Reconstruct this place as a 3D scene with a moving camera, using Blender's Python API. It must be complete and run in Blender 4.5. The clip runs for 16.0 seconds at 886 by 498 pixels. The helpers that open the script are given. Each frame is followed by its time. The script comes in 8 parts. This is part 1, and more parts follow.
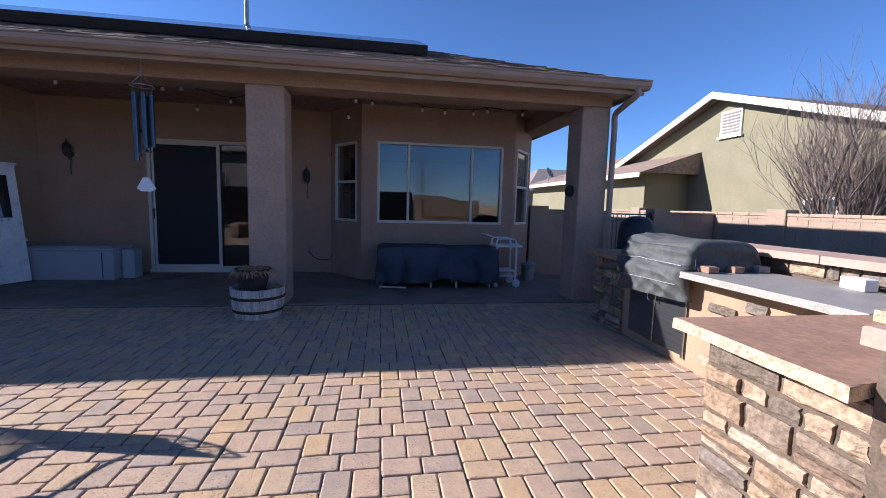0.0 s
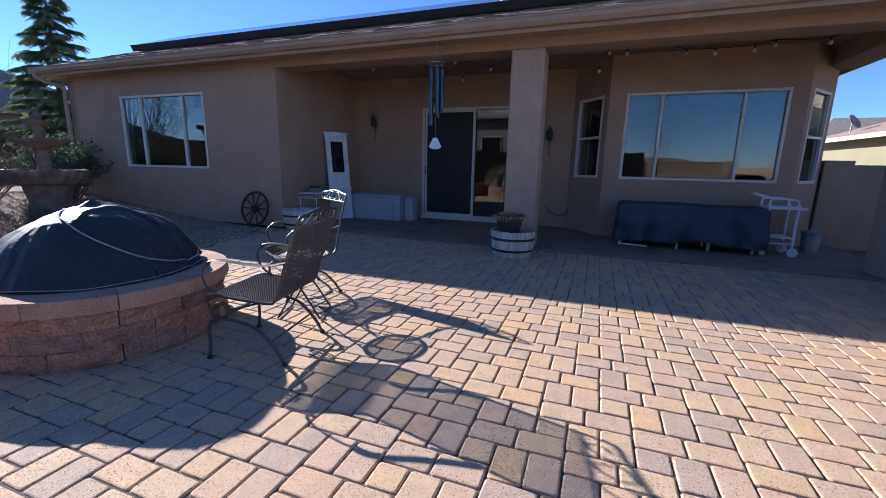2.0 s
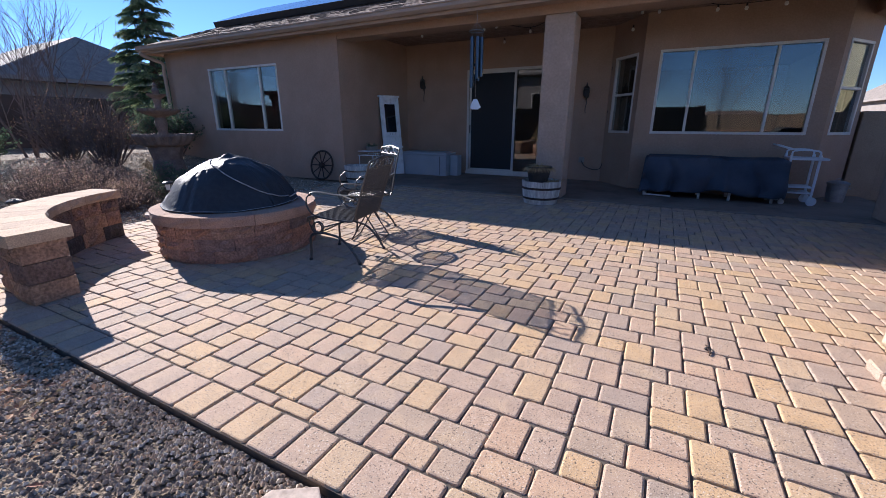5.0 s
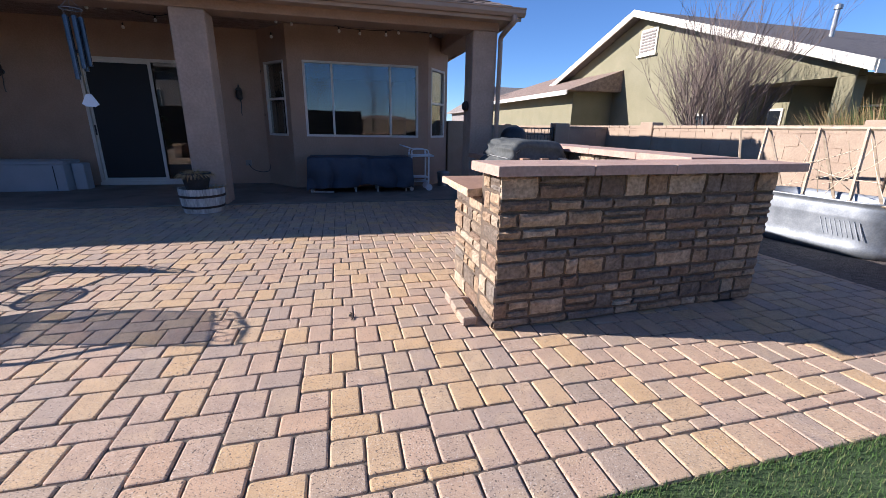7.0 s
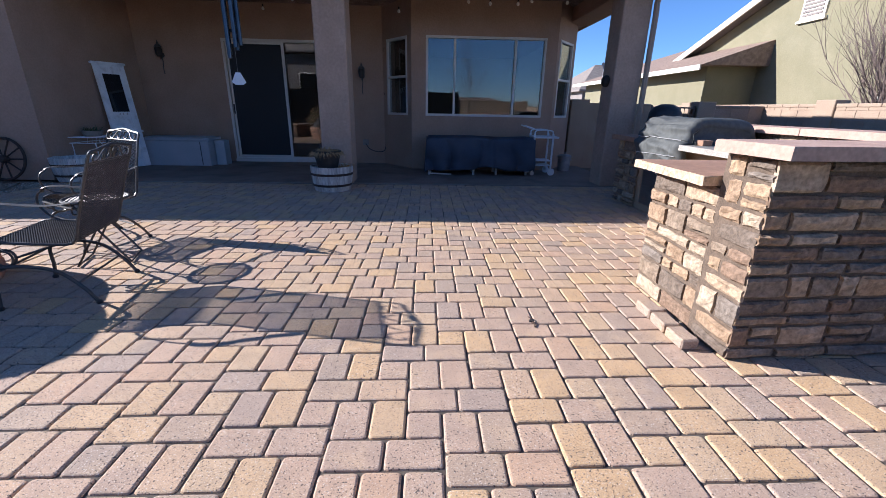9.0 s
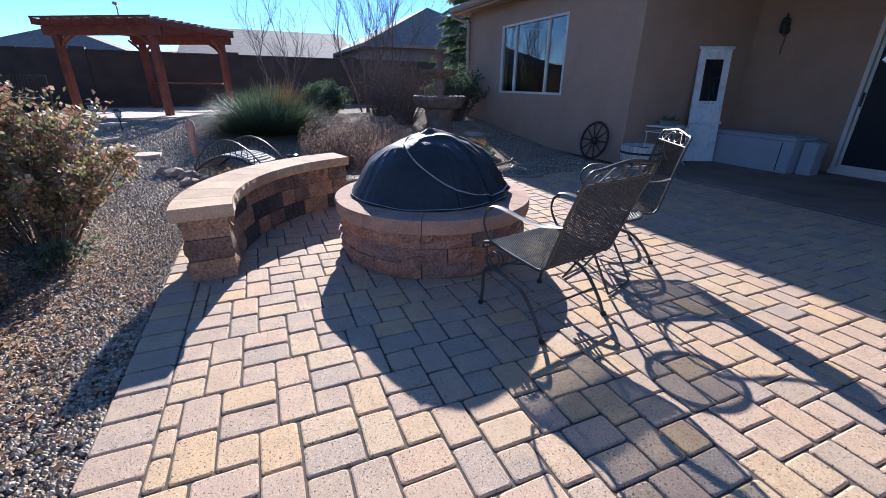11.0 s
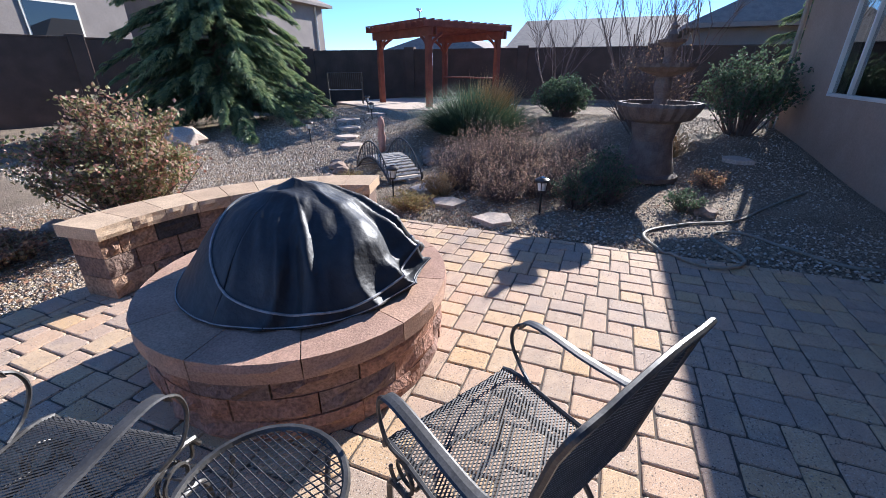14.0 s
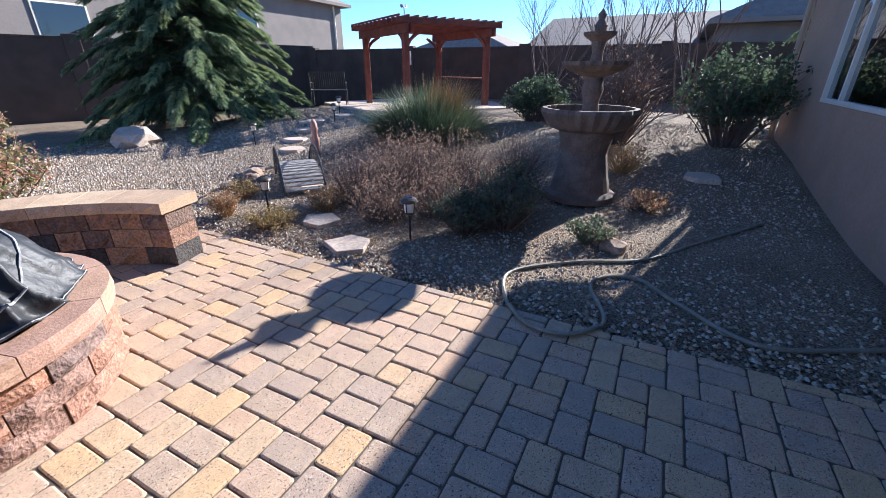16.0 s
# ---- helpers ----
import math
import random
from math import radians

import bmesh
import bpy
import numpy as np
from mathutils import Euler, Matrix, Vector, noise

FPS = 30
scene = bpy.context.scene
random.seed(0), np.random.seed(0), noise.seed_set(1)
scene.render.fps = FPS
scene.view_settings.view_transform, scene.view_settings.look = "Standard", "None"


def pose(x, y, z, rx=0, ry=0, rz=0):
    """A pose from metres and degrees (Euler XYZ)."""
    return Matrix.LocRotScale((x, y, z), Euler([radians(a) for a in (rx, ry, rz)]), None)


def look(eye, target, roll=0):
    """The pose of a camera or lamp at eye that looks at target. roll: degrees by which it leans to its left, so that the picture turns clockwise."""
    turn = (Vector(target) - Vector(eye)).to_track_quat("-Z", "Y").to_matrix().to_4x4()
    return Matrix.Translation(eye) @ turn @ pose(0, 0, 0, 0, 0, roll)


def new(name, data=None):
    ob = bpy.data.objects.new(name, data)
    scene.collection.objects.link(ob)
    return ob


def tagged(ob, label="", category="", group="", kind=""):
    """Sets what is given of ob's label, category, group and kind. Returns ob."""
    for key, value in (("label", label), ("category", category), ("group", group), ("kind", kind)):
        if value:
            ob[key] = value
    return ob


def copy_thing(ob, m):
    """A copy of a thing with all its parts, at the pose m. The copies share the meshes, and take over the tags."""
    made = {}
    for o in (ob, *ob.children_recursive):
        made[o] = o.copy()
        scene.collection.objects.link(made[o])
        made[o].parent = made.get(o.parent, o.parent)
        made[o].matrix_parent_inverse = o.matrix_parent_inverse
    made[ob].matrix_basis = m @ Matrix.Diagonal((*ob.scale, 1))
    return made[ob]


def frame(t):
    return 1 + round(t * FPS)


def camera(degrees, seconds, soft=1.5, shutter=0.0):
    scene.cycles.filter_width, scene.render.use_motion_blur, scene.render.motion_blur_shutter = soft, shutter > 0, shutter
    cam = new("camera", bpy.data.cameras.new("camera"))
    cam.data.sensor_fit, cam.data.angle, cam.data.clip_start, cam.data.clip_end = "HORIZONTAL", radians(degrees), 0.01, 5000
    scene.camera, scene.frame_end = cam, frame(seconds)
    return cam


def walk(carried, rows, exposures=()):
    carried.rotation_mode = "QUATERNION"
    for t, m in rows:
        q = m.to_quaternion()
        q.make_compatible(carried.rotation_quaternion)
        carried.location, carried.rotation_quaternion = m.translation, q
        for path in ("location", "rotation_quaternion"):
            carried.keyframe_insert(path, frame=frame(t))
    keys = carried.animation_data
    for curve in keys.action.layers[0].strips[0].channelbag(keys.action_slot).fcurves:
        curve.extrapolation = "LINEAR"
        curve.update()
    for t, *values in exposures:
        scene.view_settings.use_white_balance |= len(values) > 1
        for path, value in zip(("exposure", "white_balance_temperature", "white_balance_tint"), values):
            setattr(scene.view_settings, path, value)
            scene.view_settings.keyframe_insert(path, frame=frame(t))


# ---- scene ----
cam = camera(94.6, 16.0, 0.8)
PATH = [
    (0, (0.67, 0.191, 1.401), (0.975, 2.157, 1.189), 1.5),
    (0.5, (0.596, 0.189, 1.415), (0.635, 2.173, 1.17), 1.4),
    (1, (0.448, 0.151, 1.367), (0.254, 2.121, 1.082), 1.4),
    (1.5, (0.351, -0.017, 1.34), (-0.087, 1.904, 0.999), 1.3),
    (2, (0.279, -0.335, 1.239), (-0.404, 1.502, 0.837), 1.2),
    (2.5, (0.304, -0.624, 1.237), (-0.616, 1.088, 0.763), 1.1),
    (3, (0.384, -0.858, 1.218), (-0.722, 0.719, 0.682), 0.8),
    (3.2, (0.375, -0.918, 1.214), (-0.784, 0.616, 0.663), 0.7),
    (5.3, (0.948, -1.287, 1.237), (0.227, 0.483, 0.646), -0.0),
    (5.5, (0.988, -1.289, 1.22), (0.422, 0.537, 0.629), 0.5),
    (6, (1.105, -1.361, 1.243), (0.94, 0.543, 0.656), 0.6),
    (6.5, (1.206, -1.428, 1.26), (1.409, 0.476, 0.682), 1.0),
    (7, (1.229, -1.445, 1.286), (1.7, 0.413, 0.717), 1.1),
    (7.5, (1.165, -1.375, 1.282), (1.779, 0.442, 0.713), 1.3),
    (8, (1.034, -1.252, 1.251), (1.652, 0.56, 0.672), 1.3),
    (8.5, (0.817, -1.107, 1.216), (1.297, 0.739, 0.613), 1.4),
    (9, (0.614, -0.903, 1.203), (0.701, 0.987, 0.553), 1.1),
    (9.5, (0.433, -0.672, 1.198), (-0.046, 1.144, 0.511), 0.8),
    (10, (0.288, -0.39, 1.225), (-0.74, 1.172, 0.516), 0.7),
    (12.3, (-0.485, 1.445, 1.336), (-2.303, 1.204, 0.54), 0.2),
    (12.5, (-0.6, 1.637, 1.352), (-2.404, 1.307, 0.555), 0.2),
    (13, (-0.874, 2.112, 1.378), (-2.639, 1.62, 0.577), 0.1),
    (13.5, (-1.174, 2.544, 1.414), (-2.904, 1.945, 0.609), -0.0),
    (14, (-1.469, 2.981, 1.45), (-3.172, 2.311, 0.643), -0.1),
    (14.5, (-1.78, 3.398, 1.45), (-3.459, 2.671, 0.643), -0.2),
    (15, (-2.172, 3.745, 1.433), (-3.832, 2.975, 0.624), -0.5),
    (15.5, (-2.506, 4.102, 1.434), (-4.15, 3.3, 0.626), -0.3),
    (16, (-2.873, 4.285, 1.431), (-4.499, 3.445, 0.625), 0.0),
]
walk(cam, [(t, look(eye, target, roll)) for t, eye, target, roll in PATH],
     [(0, 1.12, 5650, 17), (1.5, 1.26, 5680, 16), (3, 1.36, 5620, 15), (6, 1.14, 5850, 16), (8.5, 1.15, 5680, 16), (10, 1.40, 5560, 13), (12.5, 1.42, 5600, 12), (16, 1.65, 5640, 12)])

# ---- light ----
SUN_DIR = Vector((2.0, -0.60, -1.0))          # the way the sunlight travels
elev = math.atan2(1.0, math.hypot(2.0, 0.60))
world = bpy.data.worlds.new("sky")
scene.world = world
world.use_nodes = True
wn, wl = world.node_tree.nodes, world.node_tree.links
sky = wn.new("ShaderNodeTexSky")
sky.sky_type = "NISHITA"
sky.sun_disc = False
sky.sun_elevation = elev
sky.sun_rotation = math.atan2(-2.0, 0.60)
sky.altitude = 1600
sky.air_density, sky.dust_density, sky.ozone_density = 0.9, 0.0, 6.0
wn["Background"].inputs["Strength"].default_value = 0.077
wl.new(sky.outputs["Color"], wn["Background"].inputs["Color"])
sun = new("sun", bpy.data.lights.new("sun", "SUN"))
sun.data.energy = 4.6
sun.data.angle = radians(0.53)
sun.data.color = (1.0, 0.915, 0.80)
sun.matrix_world = look((-20, 6, 10), Vector((-20, 6, 10)) + SUN_DIR)


# ---- materials ----
def mat(name, cols, scale=6.0, rough=0.8, metal=0.0, bump=0.25, bscale=60.0, vary=None, palette=None, fine=0.25,
        spec=0.4, stretch=(1, 1, 1), dist=0.004, stain=None, pits=0.0):
    """Two noises over the real size: a broad one between the colours, a fine one for grain and relief.
    palette: one colour a piece; vary: 'object' or 'island'. stain: (colour, amount, scale)."""
    m = bpy.data.materials.new(name)
    m.use_nodes = True
    n, l = m.node_tree.nodes, m.node_tree.links
    b = n["Principled BSDF"]
    b.inputs["Roughness"].default_value = rough
    b.inputs["Metallic"].default_value = metal
    b.inputs["Specular IOR Level"].default_value = spec
    geo = n.new("ShaderNodeNewGeometry")
    mp = n.new("ShaderNodeMapping")
    mp.inputs["Scale"].default_value = stretch
    l.new(geo.outputs["Position"], mp.inputs["Vector"])
    n1 = n.new("ShaderNodeTexNoise")
    n1.inputs["Scale"].default_value = scale
    n1.inputs["Detail"].default_value = 5
    n2 = n.new("ShaderNodeTexNoise")
    n2.inputs["Scale"].default_value = bscale
    n2.inputs["Detail"].default_value = 4
    for x in (n1, n2):
        l.new(mp.outputs["Vector"], x.inputs["Vector"])
    ramp = n.new("ShaderNodeValToRGB")
    ramp.color_ramp.elements[0].position, ramp.color_ramp.elements[1].position = 0.35, 0.65
    ramp.color_ramp.elements[0].color = (*cols[0], 1)
    ramp.color_ramp.elements[1].color = (*cols[1], 1)
    l.new(n1.outputs["Fac"], ramp.inputs["Fac"])
    col = ramp.outputs["Color"]

    def mix(kind, fac, a, c):
        x = n.new("ShaderNodeMix")
        x.data_type, x.blend_type = "RGBA", kind
        x.inputs[0].default_value = 1.0
        for s, v in ((0, fac), (6, a), (7, c)):
            if isinstance(v, (int, float)):
                x.inputs[s].default_value = v
            elif isinstance(v, tuple):
                x.inputs[s].default_value = v
            else:
                l.new(v, x.inputs[s])
        return x.outputs[2]

    if palette:
        pr = n.new("ShaderNodeValToRGB")
        pr.color_ramp.interpolation = "CONSTANT"
        e = pr.color_ramp.elements
        while len(e) < len(palette):
            e.new(0.5)
        for i, c in enumerate(palette):
            e[i].position = i / len(palette)
            e[i].color = (*c, 1)
        if vary == "island":
            l.new(geo.outputs["Random Per Island"], pr.inputs["Fac"])
        else:
            oi = n.new("ShaderNodeObjectInfo")
            l.new(oi.outputs["Random"], pr.inputs["Fac"])
        col = mix("MULTIPLY", 1.0, pr.outputs["Color"], col)
    if stain:
        n3 = n.new("ShaderNodeTexNoise")
        n3.inputs["Scale"].default_value = stain[2]
        n3.inputs["Detail"].default_value = 8
        l.new(geo.outputs["Position"], n3.inputs["Vector"])
        sr = n.new("ShaderNodeMapRange")
        sr.inputs["From Min"].default_value, sr.inputs["From Max"].default_value = 0.52, 0.7
        sr.inputs["To Max"].default_value = stain[1]
        l.new(n3.outputs["Fac"], sr.inputs["Value"])
        col = mix("MIX", sr.outputs["Result"], col, (*stain[0], 1))
    if pits:
        # open pores and pale aggregate, each of a few millimetres
        for size, at, tone, amount in ((120.0, 0.645, (0.10, 0.075, 0.06), pits), (190.0, 0.65, (0.72, 0.64, 0.54), pits * 0.7), (420.0, 0.60, (0.16, 0.12, 0.10), pits * 0.6)):
            n4 = n.new("ShaderNodeTexNoise")
            n4.inputs["Scale"].default_value = size
            n4.inputs["Detail"].default_value = 1
            l.new(geo.outputs["Position"], n4.inputs["Vector"])
            pm = n.new("ShaderNodeMapRange")
            pm.inputs["From Min"].default_value, pm.inputs["From Max"].default_value = at - 0.02, at + 0.03
            pm.inputs["To Max"].default_value = amount
            l.new(n4.outputs["Fac"], pm.inputs["Value"])
            col = mix("MIX", pm.outputs["Result"], col, (*tone, 1))
    fr = n.new("ShaderNodeMapRange")
    fr.inputs["From Min"].default_value, fr.inputs["From Max"].default_value = 0.3, 0.7
    fr.inputs["To Min"].default_value, fr.inputs["To Max"].default_value = 1 - fine, 1 + fine * 0.6
    l.new(n2.outputs["Fac"], fr.inputs["Value"])
    cc = n.new("ShaderNodeCombineColor")
    for i in range(3):
        l.new(fr.outputs["Result"], cc.inputs[i])
    col = mix("MULTIPLY", 1.0, col, cc.outputs["Color"])
    l.new(col, b.inputs["Base Color"])
    if bump:
        bp = n.new("ShaderNodeBump")
        bp.inputs["Strength"].default_value = bump
        bp.inputs["Distance"].default_value = dist
        l.new(n2.outputs["Fac"], bp.inputs["Height"])
        l.new(bp.outputs["Normal"], b.inputs["Normal"])
    return m


PAVE = [(0.565, 0.395, 0.258), (0.48, 0.352, 0.25), (0.62, 0.415, 0.225), (0.44, 0.333, 0.25), (0.555, 0.385, 0.268), (0.45, 0.338, 0.26),
        (0.58, 0.415, 0.26), (0.53, 0.37, 0.26), (0.495, 0.355, 0.256), (0.595, 0.41, 0.24), (0.515, 0.368, 0.268), (0.57, 0.38, 0.25)]
M_paver = mat("paver_concrete", [(0.86, 0.85, 0.84), (1.0, 0.98, 0.95)], 9, 0.85, bump=0.4, bscale=220, palette=PAVE, vary="object", fine=0.2, dist=0.002, pits=1.0, stain=((0.60, 0.42, 0.25), 0.5, 6))
M_paver_isl = mat("paver_concrete_field", [(0.86, 0.85, 0.84), (1.0, 0.98, 0.95)], 9, 0.85, bump=0.4, bscale=220, palette=PAVE, vary="island", fine=0.2, dist=0.002, pits=1.0, stain=((0.60, 0.42, 0.25), 0.5, 6))
M_joint = mat("joint_sand", [(0.08, 0.063, 0.05), (0.125, 0.10, 0.077)], 12, 0.95, bump=0.4, bscale=300)
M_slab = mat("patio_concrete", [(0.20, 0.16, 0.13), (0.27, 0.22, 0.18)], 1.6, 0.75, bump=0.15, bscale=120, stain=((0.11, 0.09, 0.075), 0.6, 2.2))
M_stucco = mat("stucco_tan", [(0.36, 0.245, 0.175), (0.40, 0.275, 0.20)], 2.2, 0.92, bump=0.7, bscale=38, fine=0.10, dist=0.008)
M_stucco_col = mat("stucco_column", [(0.38, 0.28, 0.21), (0.44, 0.32, 0.24)], 3.5, 0.92, bump=0.8, bscale=26, fine=0.12, dist=0.01)
M_ceil = mat("porch_ceiling", [(0.30, 0.20, 0.14), (0.33, 0.22, 0.16)], 2, 0.9, bump=0.3, bscale=60, fine=0.08)
M_trim = mat("fascia_paint", [(0.36, 0.26, 0.19), (0.40, 0.29, 0.21)], 3, 0.6, bump=0.08, bscale=90, fine=0.06)
M_vinyl = mat("window_vinyl", [(0.62, 0.58, 0.52), (0.68, 0.64, 0.58)], 4, 0.45, bump=0.03, bscale=90, fine=0.05)
M_shingle = mat("roof_shingle", [(0.24, 0.17, 0.13), (0.36, 0.26, 0.20)], 7, 0.9, bump=0.9, bscale=90, fine=0.45, dist=0.01)
M_shingle_d = mat("roof_shingle_grey", [(0.13, 0.115, 0.11), (0.18, 0.16, 0.15)], 5, 0.9, bump=0.8, bscale=70, fine=0.4, dist=0.01)
M_panel = mat("solar_cell", [(0.008, 0.009, 0.014), (0.012, 0.013, 0.02)], 5, 0.12, bump=0.0, fine=0.1, spec=0.6)
M_gravel = mat("gravel_ground", [(0.23, 0.17, 0.115), (0.32, 0.245, 0.17)], 1.2, 0.95, bump=1.0, bscale=75, fine=0.85, dist=0.03)
M_pebble = mat("pebbles", [(0.75, 0.72, 0.70), (1.0, 1.0, 1.0)], 30, 0.85, bump=0.3, bscale=200, fine=0.2, vary="island",
               palette=[(0.44, 0.35, 0.25), (0.30, 0.24, 0.18), (0.56, 0.48, 0.37), (0.36, 0.28, 0.20), (0.20, 0.165, 0.13), (0.50, 0.36, 0.24), (0.64, 0.57, 0.47)])
M_mulch = mat("dark_mulch", [(0.085, 0.07, 0.06), (0.14, 0.115, 0.10)], 14, 0.95, bump=1.0, bscale=70, fine=0.5, dist=0.02)
M_mulch_i = mat("mulch_chip", [(0.8, 0.8, 0.8), (1, 1, 1)], 20, 0.95, bump=0, fine=0.2, vary="island", palette=[(0.10, 0.08, 0.07), (0.15, 0.125, 0.11), (0.20, 0.17, 0.15), (0.07, 0.06, 0.05)])
M_turf = mat("turf_base", [(0.05, 0.085, 0.03), (0.08, 0.12, 0.045)], 6, 0.9, bump=0.8, bscale=120, fine=0.5, dist=0.01)
M_stone = mat("ledge_stone", [(0.72, 0.68, 0.64), (1.0, 0.97, 0.94)], 14, 0.88, bump=0.9, bscale=45, fine=0.35, dist=0.012, vary="object",
              palette=[(0.44, 0.325, 0.21), (0.30, 0.235, 0.17), (0.20, 0.16, 0.125), (0.48, 0.37, 0.255), (0.37, 0.265, 0.172), (0.24, 0.205, 0.17), (0.50, 0.41, 0.30), (0.28, 0.195, 0.135)])
M_mortar = mat("mortar", [(0.12, 0.088, 0.062), (0.17, 0.125, 0.09)], 20, 0.95, bump=0.6, bscale=90)
M_cap = mat("sandstone_cap", [(0.42, 0.275, 0.21), (0.49, 0.335, 0.26)], 5, 0.8, bump=0.4, bscale=50, fine=0.15, dist=0.005)
M_flag = mat("flagstone_red", [(0.31, 0.18, 0.115), (0.38, 0.225, 0.145)], 4, 0.75, bump=0.4, bscale=35, fine=0.18, dist=0.005)
M_flag_edge = mat("flagstone_rough_edge", [(0.52, 0.38, 0.25), (0.62, 0.47, 0.33)], 14, 0.9, bump=1.0, bscale=40, fine=0.3, dist=0.015)
M_counter = mat("counter_concrete", [(0.24, 0.225, 0.20), (0.30, 0.28, 0.25)], 3, 0.6, bump=0.1, bscale=150, fine=0.2)
M_counter_edge = mat("counter_edge", [(0.34, 0.31, 0.27), (0.42, 0.39, 0.34)], 20, 0.85, bump=0.6, bscale=90, fine=0.3)
M_island = mat("island_stucco", [(0.36, 0.25, 0.155), (0.42, 0.295, 0.185)], 3, 0.9, bump=0.4, bscale=40, fine=0.10, dist=0.006)
M_steel = mat("brushed_steel", [(0.42, 0.42, 0.42), (0.50, 0.50, 0.50)], 3, 0.32, 1.0, bump=0.05, bscale=200, stretch=(1, 1, 20), fine=0.1)
M_galv = mat("galvanised_steel", [(0.27, 0.29, 0.31), (0.38, 0.40, 0.42)], 8, 0.55, 0.8, bump=0.05, bscale=60, fine=0.12)
M_cover = mat("cover_cloth", [(0.020, 0.021, 0.024), (0.032, 0.034, 0.037)], 3, 0.52, bump=0.5, bscale=22, fine=0.2, dist=0.012)
M_cover_grey = mat("grill_cover_cloth", [(0.075, 0.08, 0.078), (0.10, 0.105, 0.10)], 4, 0.75, bump=0.45, bscale=24, fine=0.2, dist=0.01)
M_cover_blue = mat("table_cover_cloth", [(0.042, 0.054, 0.078), (0.065, 0.082, 0.11)], 2.5, 0.8, bump=0.25, bscale=150, fine=0.2)
M_piping = mat("seam_piping", [(0.26, 0.26, 0.26), (0.36, 0.36, 0.36)], 20, 0.7, bump=0.1)
M_iron = mat("dark_wrought_iron", [(0.062, 0.059, 0.056), (0.095, 0.091, 0.087)], 12, 0.42, 0.4, bump=0.2, bscale=160, fine=0.3, dist=0.001)
M_sling = mat("dark_mesh_paint", [(0.045, 0.043, 0.041), (0.065, 0.062, 0.06)], 12, 0.5, 0.0, bump=0, fine=0.2, spec=0.35)
M_block = mat("retaining_block", [(0.74, 0.70, 0.68), (1.0, 0.98, 0.96)], 10, 0.92, bump=1.0, bscale=60, fine=0.4, dist=0.012, vary="object",
              palette=[(0.414, 0.232, 0.163), (0.378, 0.215, 0.155), (0.45, 0.267, 0.181), (0.324, 0.206, 0.163), (0.432, 0.232, 0.155), (0.243, 0.172, 0.15)])
M_benchblock = mat("seat_wall_block", [(0.70, 0.67, 0.65), (1.0, 0.98, 0.96)], 10, 0.92, bump=1.0, bscale=55, fine=0.45, dist=0.014, vary="object",
                   palette=[(0.38, 0.235, 0.16), (0.085, 0.078, 0.075), (0.42, 0.275, 0.18), (0.21, 0.145, 0.115), (0.34, 0.21, 0.15), (0.06, 0.056, 0.056), (0.30, 0.20, 0.15), (0.40, 0.25, 0.165)])
M_blockcap = mat("block_cap", [(0.80, 0.78, 0.76), (1.0, 0.98, 0.96)], 6, 0.9, bump=0.7, bscale=110, fine=0.3, dist=0.004, vary="object",
                 palette=[(0.43, 0.272, 0.2), (0.464, 0.296, 0.208), (0.404, 0.248, 0.184)])
M_benchcap = mat("bench_cap", [(0.80, 0.78, 0.76), (1.0, 0.98, 0.96)], 6, 0.9, bump=0.7, bscale=110, fine=0.3, dist=0.004, vary="object",
                 palette=[(0.54, 0.40, 0.27), (0.57, 0.42, 0.28), (0.50, 0.36, 0.24)])
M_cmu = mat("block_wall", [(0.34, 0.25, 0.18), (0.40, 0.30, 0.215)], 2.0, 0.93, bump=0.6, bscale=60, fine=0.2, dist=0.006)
# Dark brown block, darkened further: the garden walls' shade is in the colour.
M_cmu_brown_shade = mat("garden_block_shaded", [(0.082, 0.060, 0.048), (0.115, 0.083, 0.066)], 2.0, 0.93, bump=0.6, bscale=60, fine=0.2, dist=0.006)
M_white = mat("old_white_paint", [(0.66, 0.68, 0.70), (0.76, 0.77, 0.78)], 5, 0.6, bump=0.15, bscale=90, fine=0.08, stain=((0.4, 0.38, 0.36), 0.5, 9))
M_plastic = mat("white_plastic", [(0.70, 0.71, 0.72), (0.76, 0.77, 0.77)], 4, 0.4, bump=0.03, bscale=90, fine=0.04)
M_boxgrey = mat("deck_box_vinyl", [(0.34, 0.37, 0.40), (0.40, 0.43, 0.46)], 2, 0.55, bump=0.06, bscale=90, fine=0.06)
M_barrel = mat("whitewashed_oak", [(0.42, 0.40, 0.37), (0.62, 0.60, 0.56)], 14, 0.85, bump=0.5, bscale=60, stretch=(1, 1, 0.15), fine=0.3)
M_hoop = mat("rusty_hoop", [(0.05, 0.035, 0.03), (0.09, 0.06, 0.045)], 16, 0.7, 0.5, bump=0.3, bscale=120)
M_dark = mat("dark_pot", [(0.03, 0.026, 0.024), (0.05, 0.043, 0.04)], 8, 0.7, bump=0.2)
M_soil = mat("potting_soil", [(0.05, 0.04, 0.03), (0.09, 0.07, 0.05)], 20, 0.95, bump=1.0, bscale=80, dist=0.02)
M_straw = mat("dry_grass", [(0.42, 0.29, 0.15), (0.56, 0.40, 0.22)], 10, 0.8, bump=0, fine=0.2, palette=[(1, 1, 1), (0.7, 0.66, 0.6), (0.85, 0.75, 0.62)], vary="island")
M_redwood = mat("red_stained_timber", [(0.17, 0.045, 0.028), (0.24, 0.07, 0.042)], 5, 0.7, bump=0.3, bscale=60, fine=0.25)
M_bark = mat("bark", [(0.10, 0.075, 0.055), (0.17, 0.13, 0.10)], 12, 0.9, bump=0.8, bscale=60, dist=0.01)
